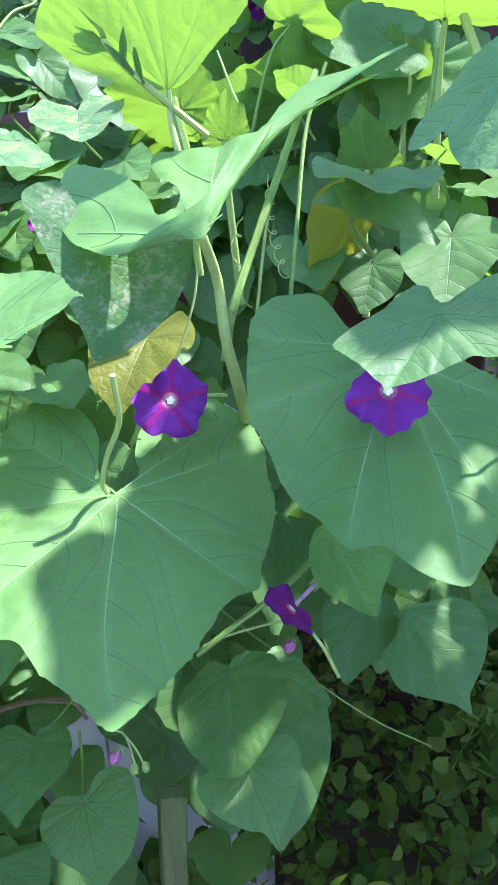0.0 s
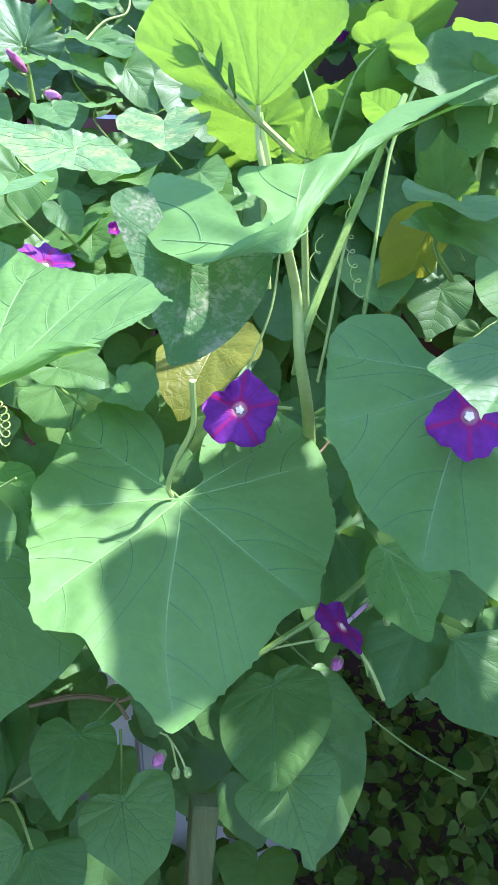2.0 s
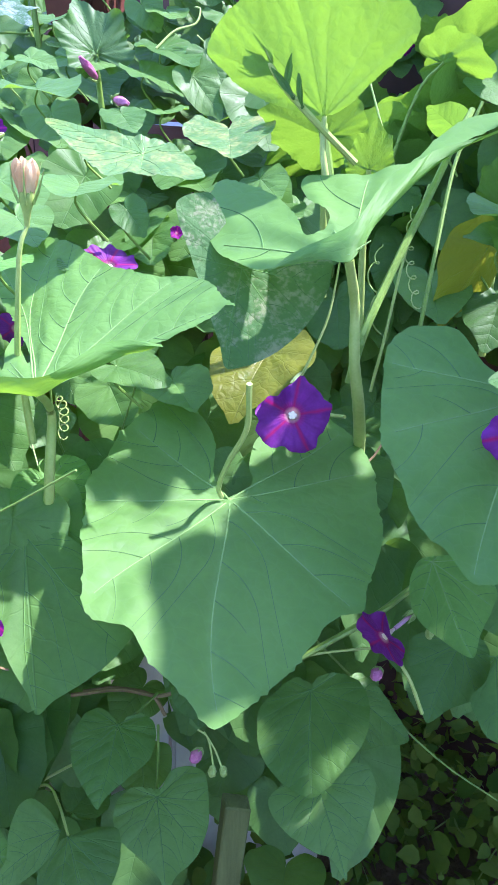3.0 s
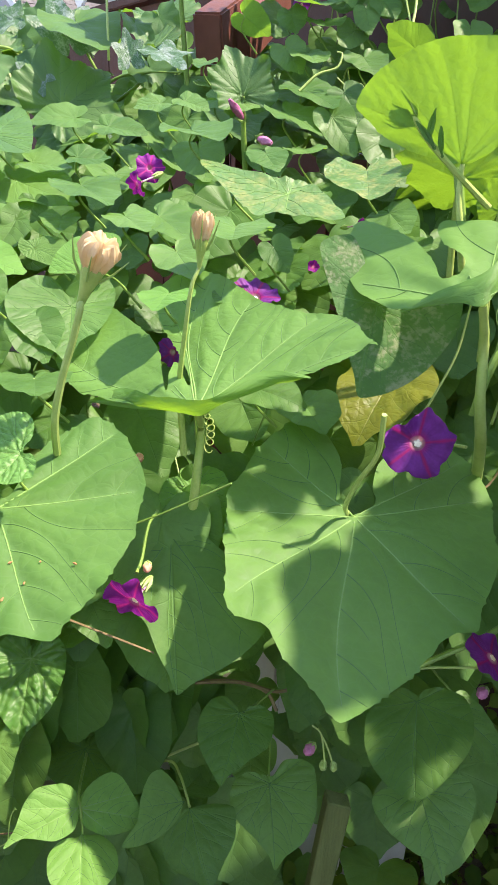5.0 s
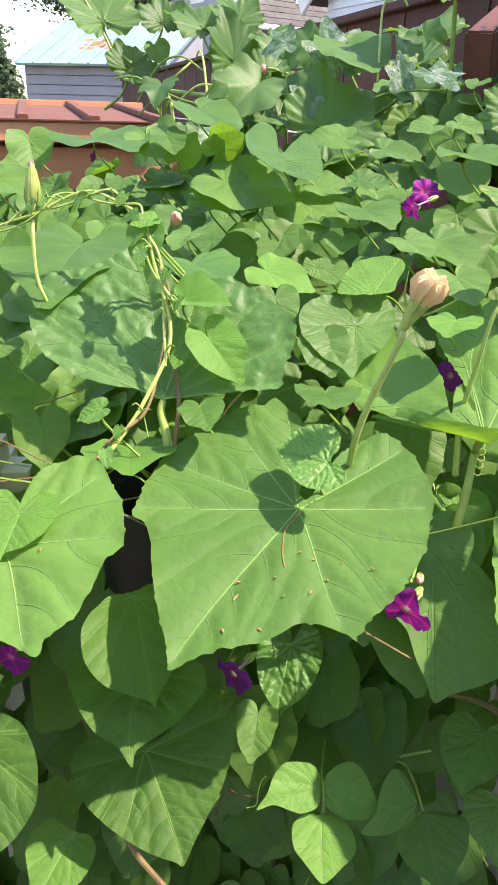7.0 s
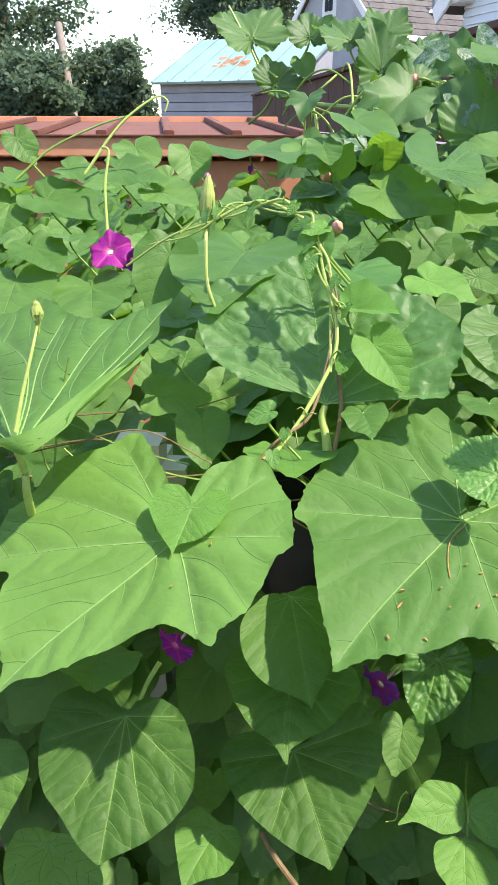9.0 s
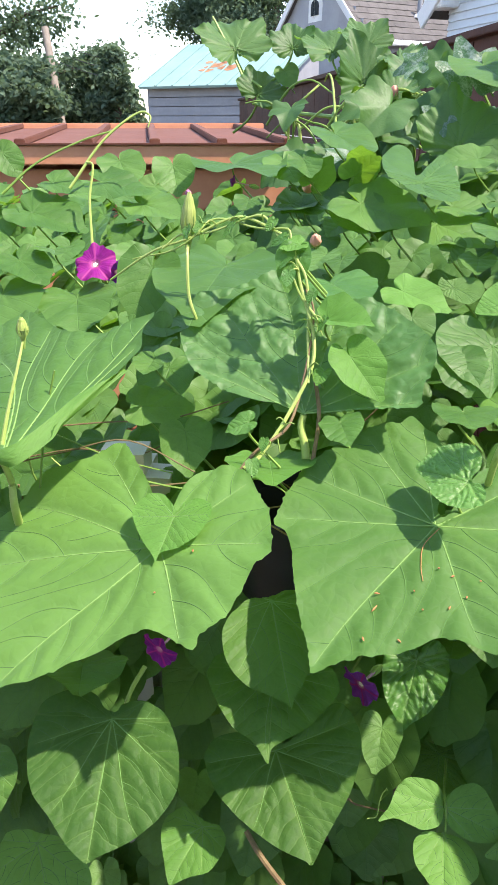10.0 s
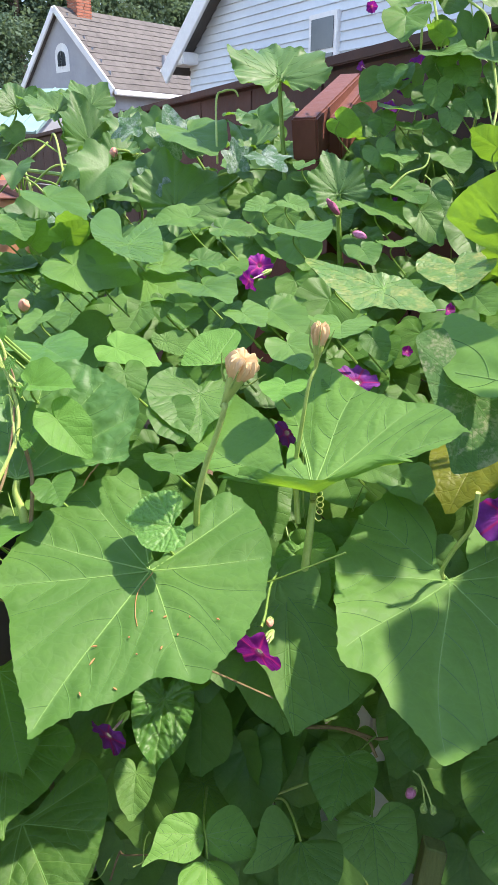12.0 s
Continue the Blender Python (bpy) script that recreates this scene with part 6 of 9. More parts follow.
leaf(glory_west, "m", (-1.166, 0.407, 1.445), (-1.116, 0.402, 1.425), (0.36, -0.11, 0.93), 1.02, stalk=[(-1.174, 0.419, 1.425), (-1.150, 0.437, 1.390)])
leaf(glory_west, "m", (-1.139, 0.393, 1.409), (-1.103, 0.341, 1.361), (0.4, -0.46, 0.79), 0.92, stalk=[(-1.147, 0.405, 1.389), (-1.123, 0.423, 1.354)])
leaf(glory_west, "m", (-0.785, 0.689, 1.378), (-0.761, 0.639, 1.346), (0.33, -0.41, 0.85), 1.19, stalk=[(-0.793, 0.701, 1.358), (-0.769, 0.719, 1.323)])
leaf(glory_west, "m", (-0.739, 0.714, 1.422), (-0.694, 0.672, 1.386), (0.24, -0.46, 0.85), 1.16, stalk=[(-0.747, 0.726, 1.402), (-0.723, 0.744, 1.367)])
leaf(glory_west, "m", (-0.768, 0.335, 1.283), (-0.748, 0.298, 1.276), (0.1, -0.13, 0.99), 1.07, stalk=[(-0.776, 0.347, 1.263), (-0.752, 0.365, 1.228)])
leaf(glory_mid, "m", (-0.527, 0.355, 1.261), (-0.499, 0.33, 1.252), (0.07, -0.28, 0.96), 1.19, stalk=[(-0.535, 0.367, 1.241), (-0.511, 0.385, 1.206)])
leaf(glory_west, "m", (-0.72, 0.616, 1.37), (-0.717, 0.57, 1.353), (-0.06, -0.35, 0.93), 1.01, stalk=[(-0.728, 0.628, 1.350), (-0.704, 0.646, 1.315)])
leaf(glory_front, ((164, 0.13), (147, 0.27), (116, 0.39), (83, 0.48), (57, 0.58), (27, 0.69), (9, 0.85), (0, 1), (-11, 0.86), (-33, 0.68), (-63, 0.54), (-97, 0.51), (-128, 0.42), (-145, 0.21)), (-0.315, 0.543, 1.125), (-0.271, 0.492, 1.086), (0.221, -0.472, 0.854), 1.0, material=YOUNG, cup=0.05, fold=0.07, droop=0.05, wave=0.010, veins=True, quilt=0.007, spokes=(0, 34, -34, 74, -74, 118, -118))
leaf(glory_front, ((137, 0.12), (101, 0.24), (75, 0.35), (54, 0.46), (31, 0.53), (17, 0.59), (9, 0.74), (3, 0.88), (0, 1), (-6, 0.95), (-19, 0.92), (-32, 0.9), (-42, 0.87), (-49, 0.72), (-54, 0.54), (-64, 0.39), (-84, 0.22), (-121, 0.09)), (-0.317, 0.487, 1.098), (-0.268, 0.374, 1.004), (0.1, -0.608, 0.788), 1.0, material=GLORY, cup=0.05, fold=0.07, droop=0.05, wave=0.010, veins=True, quilt=0.007, spokes=(0, 34, -34, 74, -74, 118, -118))
leaf(glory_front, "m", (-0.336, 0.47, 1.026), (-0.285, 0.402, 0.968), (0.1, -0.61, 0.79), 0.91)
leaf(glory_front, ((138, 0.13), (124, 0.33), (99, 0.44), (67, 0.56), (41, 0.68), (21, 0.78), (7, 0.91), (0, 1), (-4, 0.87), (-25, 0.67), (-52, 0.63), (-77, 0.54), (-99, 0.46), (-118, 0.33), (-133, 0.15), (-92, 0.05)), (-0.227, 0.448, 0.922), (-0.225, 0.379, 0.893), (0.02, -0.39, 0.921), 1.0, material=GLORY, cup=0.05, fold=0.07, droop=0.05, wave=0.010, veins=True, quilt=0.007, spokes=(0, 34, -34, 74, -74, 118, -118))
leaf(glory_front, ((149, 0.13), (119, 0.32), (94, 0.47), (70, 0.56), (46, 0.61), (18, 0.69), (4, 0.85), (0, 1), (-9, 0.88), (-29, 0.81), (-54, 0.7), (-82, 0.62), (-105, 0.62), (-123, 0.51), (-142, 0.33), (-150, 0.11)), (-0.188, 0.44, 0.84), (-0.163, 0.369, 0.809), (0.05, -0.39, 0.92), 1.0, material=GLORY, cup=0.05, fold=0.07, droop=0.05, wave=0.010, veins=True, quilt=0.007, spokes=(0, 34, -34, 74, -74, 118, -118))
leaf(glory_front, ((156, 0.1), (126, 0.22), (85, 0.38), (67, 0.56), (46, 0.72), (31, 0.83), (14, 0.94), (0, 1), (-13, 0.9), (-32, 0.77), (-52, 0.7), (-75, 0.6), (-98, 0.49), (-122, 0.3), (-146, 0.15), (-155, 0.07)), (-0.047, 0.533, 0.911), (-0.038, 0.44, 0.868), (-0.19, -0.431, 0.882), 1.0, material=GLORY, cup=0.05, fold=0.07, droop=0.05, wave=0.010, veins=True, quilt=0.007, spokes=(0, 34, -34, 74, -74, 118, -118))
leaf(glory_front, ((-77, 0.27), (-46, 0.43), (-19, 0.65), (0, 1), (24, 0.83), (46, 0.83), (61, 0.77), (76, 0.48), (92, 0.17)), (-0.013, 0.577, 0.882), (0.063, 0.543, 0.848), (0.28, -0.27, 0.921), 1.0, material=GLORY, cup=0.05, fold=0.07, droop=0.05, wave=0.010, veins=True, quilt=0.007, spokes=(0, 34, -34, 74, -74, 118, -118))
leaf(glory_front, ((113, 0.2), (97, 0.44), (86, 0.6), (70, 0.64), (46, 0.65), (21, 0.71), (7, 0.77), (0, 1), (-5, 0.85), (-25, 0.73), (-53, 0.66), (-75, 0.66), (-92, 0.6), (-104, 0.43), (-115, 0.18)), (-0.033, 0.471, 0.852), (-0.001, 0.399, 0.817), (0.04, -0.431, 0.902), 1.0, material=GLORY, cup=0.05, fold=0.07, droop=0.05, wave=0.010, veins=True, quilt=0.007, spokes=(0, 34, -34, 74, -74, 118, -118))
leaf(glory_front, "m", (-0.167, 0.521, 0.94), (-0.154, 0.472, 0.897), (-0.15, -0.67, 0.73), 0.87)
leaf(glory_front, "m", (-0.342, 0.505, 0.865), (-0.31, 0.45, 0.832), (0.24, -0.39, 0.89), 1.09)
leaf(glory_front, "m", (-0.387, 0.44, 1.035), (-0.35, 0.41, 1.007), (0.31, -0.42, 0.85), 1.05)
leaf(glory_front, ((143, 0.21), (120, 0.56), (91, 0.74), (57, 0.79), (22, 0.8), (0, 1), (-28, 0.94), (-58, 0.97), (-84, 1.02), (-104, 0.96), (-130, 0.67), (-149, 0.27)), (-0.41, 0.445, 0.812), (-0.388, 0.393, 0.79), (0.1, -0.35, 0.931), 1.0, material=GLORY, cup=0.05, fold=0.07, droop=0.05, wave=0.010, veins=True, quilt=0.007, spokes=(0, 34, -34, 74, -74, 118, -118))
leaf(glory_mid, "m", (-0.392, 0.586, 1.181), (-0.345, 0.543, 1.127), (0.33, -0.57, 0.76), 1.04, stalk=[(-0.400, 0.598, 1.161), (-0.376, 0.616, 1.126)])
leaf(glory_mid, "m", (-0.261, 0.602, 1.225), (-0.202, 0.593, 1.215), (0.09, -0.37, 0.93), 1.02, stalk=[(-0.269, 0.614, 1.205), (-0.245, 0.632, 1.170)])
leaf(glory_mid, "m", (-0.224, 0.681, 1.184), (-0.185, 0.618, 1.173), (0.01, -0.17, 0.98), 1.07, stalk=[(-0.232, 0.693, 1.164), (-0.208, 0.711, 1.129)])
leaf(bean, ((-99, 0.15), (-74, 0.43), (-60, 0.65), (-45, 0.75), (-20, 0.84), (0, 1), (13, 0.82), (30, 0.58), (51, 0.33), (74, 0.12)), (-0.363, 0.347, 0.85), (-0.3, 0.361, 0.839), (0.259, -0.428, 0.866), 1.0, material=YOUNG, cup=0.05, fold=0.07, droop=0.05, wave=0.010, veins=True, quilt=0.007, spokes=(0, 24, -24))
leaf(bean, ((74, 0.24), (61, 0.5), (38, 0.7), (16, 0.84), (0, 1), (-20, 0.82), (-41, 0.73), (-61, 0.5), (-79, 0.21)), (-0.357, 0.337, 0.827), (-0.325, 0.274, 0.815), (0.14, -0.12, 0.983), 1.0, material=YOUNG, cup=0.05, fold=0.07, droop=0.05, wave=0.010, veins=True, quilt=0.007, spokes=(0, 24, -24))
leaf(bean, ((105, 0.2), (80, 0.36), (50, 0.6), (32, 0.7), (10, 0.82), (0, 1), (-1, 0.74), (-27, 0.48), (-54, 0.28), (-73, 0.09)), (-0.365, 0.347, 0.85), (-0.411, 0.287, 0.85), (0.43, -0.33, 0.84), 1.0, material=YOUNG, cup=0.05, fold=0.07, droop=0.05, wave=0.010, veins=True, quilt=0.007, spokes=(0, 24, -24))
leaf(bean, ((80, 0.13), (59, 0.45), (47, 0.63), (30, 0.77), (11, 0.86), (0, 1), (-15, 0.82), (-41, 0.7), (-71, 0.59), (-81, 0.37), (-86, 0.14)), (-0.262, 0.393, 0.832), (-0.218, 0.331, 0.81), (0.13, -0.24, 0.962), 1.0, material=GLORY, cup=0.05, fold=0.07, droop=0.05, wave=0.010, veins=True, quilt=0.007, spokes=(0, 24, -24))
leaf(bean, ((89, 0.21), (77, 0.52), (62, 0.63), (36, 0.65), (13, 0.7), (0, 1), (-14, 0.66), (-28, 0.34), (-45, 0.09)), (-0.268, 0.393, 0.84), (-0.309, 0.328, 0.839), (0.599, -0.39, 0.699), 1.0, material=GLORY, cup=0.05, fold=0.07, droop=0.05, wave=0.010, veins=True, quilt=0.007, spokes=(0, 24, -24))
leaf(bean, "t", (-0.308, 0.506, 0.708), (-0.283, 0.562, 0.719), (0.28, -0.31, 0.91), 0.97)
leaf(glory_mid, ((141, 0.19), (153, 0.5), (149, 0.76), (132, 0.82), (121, 0.78), (91, 0.48), (31, 0.52), (7, 0.8), (0, 1), (-18, 0.92), (-42, 0.82), (-72, 0.78), (-94, 0.8), (-110, 0.81), (-123, 0.66), (-132, 0.35), (-147, 0.12)), (-0.151, 0.671, 1.312), (-0.152, 0.596, 1.232), (0.231, -0.713, 0.662), 1.0, material=DUSTY, cup=0.03, fold=0.12, droop=0.02, wave=0.01, veins=True, quilt=0.008, spokes=(1, 85, -35, -88),
     stalk=[(-0.153, 0.706, 1.315), (-0.129, 0.724, 1.280)])
leaf(glory_mid, "m", (-0.131, 0.782, 1.191), (-0.164, 0.679, 1.14), (-0.15, -0.39, 0.91), 1.04, material=YELLOW, stalk=[(-0.139, 0.794, 1.171), (-0.115, 0.812, 1.136)])
leaf(glory_mid, "m", (0.098, 0.625, 1.379), (0.092, 0.528, 1.374), (0.07, -0.06, 1.0), 1.12, stalk=[(0.090, 0.637, 1.359), (0.114, 0.655, 1.324)])
leaf(glory_mid, "m", (0.09, 0.616, 1.362), (0.158, 0.597, 1.326), (0.33, -0.42, 0.85), 0.94, stalk=[(0.082, 0.628, 1.342), (0.106, 0.646, 1.307)])
leaf(glory_mid, "m", (0.087, 0.616, 1.362), (0.043, 0.62, 1.361), (-0.07, -0.41, 0.91), 1.02, stalk=[(0.079, 0.628, 1.342), (0.103, 0.646, 1.307)])
leaf(glory_mid, "m", (0.12, 0.874, 1.313), (0.076, 0.895, 1.198), (-0.49, 0.81, 0.34), 0.91, material=YELLOW, stalk=[(0.112, 0.886, 1.293), (0.136, 0.904, 1.258)])
leaf(glory_mid, "m", (0.208, 0.755, 1.3), (0.187, 0.681, 1.244), (-0.24, -0.54, 0.81), 1.18, stalk=[(0.200, 0.767, 1.280), (0.224, 0.785, 1.245)])
leaf(glory_front, ((114, 0.13), (69, 0.33), (49, 0.52), (32, 0.68), (14, 0.83), (0, 1), (-11, 0.83), (-28, 0.74), (-45, 0.69), (-59, 0.58), (-75, 0.38), (-98, 0.17)), (0.061, 0.577, 1.055), (0.099, 0.509, 0.998), (0.1, -0.608, 0.788), 1.0, material=YOUNG, cup=0.05, fold=0.07, droop=0.05, wave=0.010, veins=True, quilt=0.007, spokes=(0, 34, -34, 74, -74, 118, -118))
leaf(glory_front, ((62, 0.07), (55, 0.25), (62, 0.44), (52, 0.55), (39, 0.68), (20, 0.75), (5, 0.87), (0, 1), (-6, 0.86), (-24, 0.79), (-39, 0.76), (-53, 0.71), (-66, 0.63), (-75, 0.46), (-80, 0.25), (-92, 0.07)), (0.139, 0.565, 0.955), (0.195, 0.486, 0.888), (0.1, -0.608, 0.788), 1.0, material=GLORY, cup=0.05, fold=0.07, droop=0.05, wave=0.010, veins=True, quilt=0.007, spokes=(0, 34, -34, 74, -74, 118, -118))
leaf(glory_front, ((86, 0.31), (69, 0.54), (51, 0.62), (29, 0.71), (9, 0.89), (0, 1), (-12, 0.77), (-35, 0.64), (-59, 0.48), (-96, 0.33), (-134, 0.19)), (0.11, 0.6, 0.941), (0.077, 0.536, 0.883), (-0.12, -0.629, 0.768), 1.0, material=GLORY, cup=0.05, fold=0.07, droop=0.05, wave=0.010, veins=True, quilt=0.007, spokes=(0, 34, -34, 74, -74, 118, -118))
leaf(glory_front, "m", (0.155, 0.646, 0.974), (0.164, 0.592, 0.941), (-0.19, -0.54, 0.82), 1.09)
leaf(glory_front, "m", (0.014, 0.712, 0.995), (0.005, 0.582, 0.894), (-0.0, -0.61, 0.79), 0.54)
leaf(glory_front, "m", (0.021, 0.593, 0.76), (0.001, 0.48, 0.676), (0.1, -0.61, 0.79), 0.71)
leaf(glory_front, "m", (-0.243, 0.577, 0.73), (-0.224, 0.519, 0.716), (0.22, -0.16, 0.96), 1.17)
leaf(glory_front, "m", (-0.056, 0.527, 0.632), (-0.061, 0.451, 0.648), (0.03, 0.2, 0.98), 1.25)
leaf(glory_front, "m", (-0.26, 0.561, 0.918), (-0.271, 0.505, 0.902), (0.2, -0.31, 0.93), 1.11)
leaf(glory_front, "m", (-0.239, 0.578, 0.841), (-0.262, 0.523, 0.831), (0.24, -0.27, 0.93), 1.11)
leaf(glory_mid, "m", (0.064, 0.905, 1.263), (0.073, 0.832, 1.222), (-0.02, -0.49, 0.87), 1.17, stalk=[(0.056, 0.917, 1.243), (0.080, 0.935, 1.208)])
leaf(glory_mid, "m", (0.15, 0.894, 1.241), (0.131, 0.843, 1.188), (-0.12, -0.69, 0.71), 1.13, stalk=[(0.142, 0.906, 1.221), (0.166, 0.924, 1.186)])
leaf(glory_front, "m", (0.216, 0.635, 1.174), (0.208, 0.6, 1.147), (-0.19, -0.57, 0.8), 1.13)
leaf(glory_far, "m", (0.148, 1.263, 1.526), (0.215, 1.309, 1.554), (-0.06, -0.45, 0.89), 1.02, stalk=[(0.140, 1.275, 1.506), (0.164, 1.293, 1.471)])
leaf(glory_mid, "m", (0.062, 0.885, 1.444), (0.024, 0.873, 1.467), (0.07, 0.83, 0.55), 1.02, stalk=[(0.054, 0.897, 1.424), (0.078, 0.915, 1.389)])
leaf(glory_mid, "m", (0.257, 0.832, 1.34), (0.256, 0.766, 1.336), (-0.12, -0.06, 0.99), 1.11, stalk=[(0.249, 0.844, 1.320), (0.273, 0.862, 1.285)])
leaf(glory_mid, "m", (0.237, 0.821, 1.318), (0.253, 0.793, 1.279), (-0.16, -0.83, 0.53), 0.94, stalk=[(0.229, 0.833, 1.298), (0.253, 0.851, 1.263)])
leaf(glory_mid, "m", (0.206, 0.798, 1.383), (0.256, 0.831, 1.357), (0.14, 0.46, 0.87), 1.06, stalk=[(0.198, 0.810, 1.363), (0.222, 0.828, 1.328)])
leaf(glory_mid, ((154, 0.27), (137, 0.58), (118, 0.79), (93, 0.87), (75, 0.83), (38, 0.76), (6, 0.9), (0, 1), (-3, 0.81), (-32, 0.73), (-65, 0.75), (-100, 0.79), (-119, 0.77), (-138, 0.61), (-162, 0.4), (-171, 0.14)), (-0.585, 0.176, 1.214), (-0.573, 0.139, 1.191), (0.1, -0.5, 0.86), 1.0, material=YOUNG, cup=0.04, fold=0.10, droop=0.06, wave=0.008, veins=True, quilt=0.006, spokes=(0, 80, 126, -100, -146),
     stalk=[(-0.594, 0.190, 1.195), (-0.570, 0.208, 1.160)])
leaf(glory_mid, ((111, 0.13), (111, 0.33), (95, 0.57), (77, 0.78), (55, 0.89), (34, 0.95), (16, 0.95), (0, 1), (-17, 0.74), (-54, 0.67), (-83, 0.66), (-111, 0.66), (-134, 0.64), (-158, 0.42), (-180, 0.22), (177, 0.08)), (-0.390, 0.350, 1.241), (-0.440, 0.349, 1.238), (-0.05, -0.459, 0.887), 1.0, material=QUILTED, cup=0.05, fold=0.08, droop=0.05, wave=0.01, veins=True, quilt=0.022, crinkle=0.020, spokes=(1, 51, 84, -81, -134),
     stalk=[(-0.400, 0.363, 1.206), (-0.376, 0.381, 1.171)])
leaf(glory_mid, "m", (-0.541, 0.391, 1.317), (-0.496, 0.384, 1.276), (0.52, -0.54, 0.66), 0.88, material=YOUNG, fold=0.35, stalk=[(-0.549, 0.403, 1.297), (-0.525, 0.421, 1.262)])
leaf(glory_mid, "m", (-0.582, 0.278, 1.272), (-0.602, 0.263, 1.261), (-0.0, -0.6, 0.8), 0.99, material=QUILTED, stalk=[(-0.590, 0.290, 1.252), (-0.566, 0.308, 1.217)])
leaf(glory_mid, "m", (-0.617, 0.397, 1.409), (-0.615, 0.377, 1.37), (0.48, -0.77, 0.42), 0.84, material=QUILTED, stalk=[(-0.625, 0.409, 1.389), (-0.601, 0.427, 1.354)])
leaf(glory_mid, "m", (-0.579, 0.405, 1.346), (-0.522, 0.409, 1.347), (0.0, -0.3, 0.95), 1.02, material=YOUNG, fold=0.6, stalk=[(-0.587, 0.417, 1.326), (-0.563, 0.435, 1.291)])
leaf(glory_mid, "m", (-0.558, 0.368, 1.303), (-0.556, 0.352, 1.293), (0.0, -0.51, 0.86), 1.02, material=YOUNG, stalk=[(-0.566, 0.380, 1.283), (-0.542, 0.398, 1.248)])
leaf(glory_mid, "m", (-0.616, 0.404, 1.42), (-0.629, 0.384, 1.415), (0.23, -0.35, 0.91), 1.02, material=YOUNG, stalk=[(-0.624, 0.416, 1.400), (-0.600, 0.434, 1.365)])
leaf(glory_mid, "m", (-0.611, 0.403, 1.412), (-0.602, 0.4, 1.4), (0.46, -0.7, 0.55), 1.02, material=QUILTED, stalk=[(-0.619, 0.415, 1.392), (-0.595, 0.433, 1.357)])
leaf(glory_mid, "m", (-1.523, 1.615, 1.663), (-1.481, 1.601, 1.613), (0.49, -0.64, 0.6), 1.1, fold=0.2, stalk=[(-1.531, 1.627, 1.643), (-1.507, 1.645, 1.608)])
leaf(gourd, "v", (-0.924, 1.367, 1.529), (-0.899, 1.342, 1.498), (0.18, -0.7, 0.7), 1.14, fold=0.2)

# flowers
trumpet(glory_front, (-0.089, 0.594, 1.193), (-0.10, -0.80, 0.45), 0.073, PURPLE, 1, label="open violet trumpet flower with magenta star", spin=0.25, ruffle=0.10, flap=0.9)
trumpet(glory_front, (0.086, 0.452, 1.255), (0.05, -0.75, 0.35), 0.062, PURPLE, 2, label="open violet trumpet flower with magenta star", spin=0.9, ruffle=0.09, flap=0.4)
trumpet(glory_front, (0.017, 0.538, 0.983), (-0.66, -0.66, -0.22), 0.062, PURPLE, 3, label="violet trumpet flower seen from the side", back=0.03, spin=0.3)
trumpet(glory_front, (-0.311, 0.377, 1.094), (-0.15, -0.80, -0.28), 0.054, MAGENTA, 4, label="magenta trumpet flower nodding downwards", back=0.012, ruffle=0.10)
trumpet(glory_front, (-0.466, 0.322, 0.980), (-0.15, -0.85, -0.15), 0.046, PURPLE, 5, label="violet trumpet flower nodding downwards", back=0.02, ruffle=0.1)
trumpet(glory_front, (-0.576, 0.138, 1.093), (0.1, -0.75, -0.1), 0.036, MAGENTA, 6, label="magenta trumpet flower below a large leaf", back=0.02)
trumpet(glory_mid, (-0.489, 0.860, 1.422), (0.35, -0.55, 0.30), 0.040, MAGENTA, 7, label="magenta trumpet flower", back=0.03, ruffle=0.12)
trumpet(glory_mid, (-0.494, 0.823, 1.402), (-0.35, -0.5, -0.2), 0.034, MAGENTA, 8, label="magenta trumpet flower", back=0.03, ruffle=0.12)
trumpet(glory_mid, (-0.210, 0.967, 1.354), (0.55, -0.45, 0.15), 0.028, MAGENTA, 9, label="half-closed magenta flower", back=0.03, close=0.25)
trumpet(glory_mid, (-0.247, 0.807, 1.320), (0.2, -0.6, 0.3), 0.022, MAGENTA, 10, label="half-closed magenta flower", back=0.02, close=0.3)
trumpet(glory_mid, (-0.289, 0.680, 1.307), (0.1, -0.45, 0.75), 0.056, PURPLE, 11, label="open violet trumpet flower behind a leaf", back=0.03, ruffle=0.1)
trumpet(glory_mid, (-0.350, 0.578, 1.262), (-0.1, -0.8, 0.1), 0.034, PURPLE, 12, label="violet trumpet flower in shade", back=0.03)
trumpet(glory_mid, (-0.361, 1.275, 1.503), (-0.1, -0.3, 0.9), 0.022, PURPLE, 13, label="furled violet flower", back=0.02, close=0.55)
trumpet(glory_mid, (-0.261, 1.216, 1.476), (0.1, -0.6, -0.3), 0.034, PURPLE, 14, label="faded violet flower", back=0.02, close=0.2)
trumpet(glory_west, (-0.971, 0.425, 1.358), (0.30, -0.60, 0.62), 0.058, ROSE, 15, label="open magenta trumpet flower", back=0.03, ruffle=0.08, spin=0.5)
trumpet(glory_west, (-0.959, 0.454, 1.341), (0.6, -0.5, -0.3), 0.036, PURPLE, 16, label="violet flower seen from behind", back=0.02)
trumpet(glory_west, (-1.194, 0.397, 1.458), (0.5, -0.6, 0.3), 0.036, MAGENTA, 17, label="magenta trumpet flower", back=0.02)
trumpet(glory_west, (-0.957, 0.708, 1.447), (-0.5, -0.6, 0.2), 0.026, PURPLE, 18, label="half-closed violet flower", back=0.03, close=0.3)
trumpet(glory_far, (-0.361, 1.433, 1.754), (0.0, -0.8, -0.4), 0.042, PURPLE, 19, label="violet flower in shade", back=0.02)
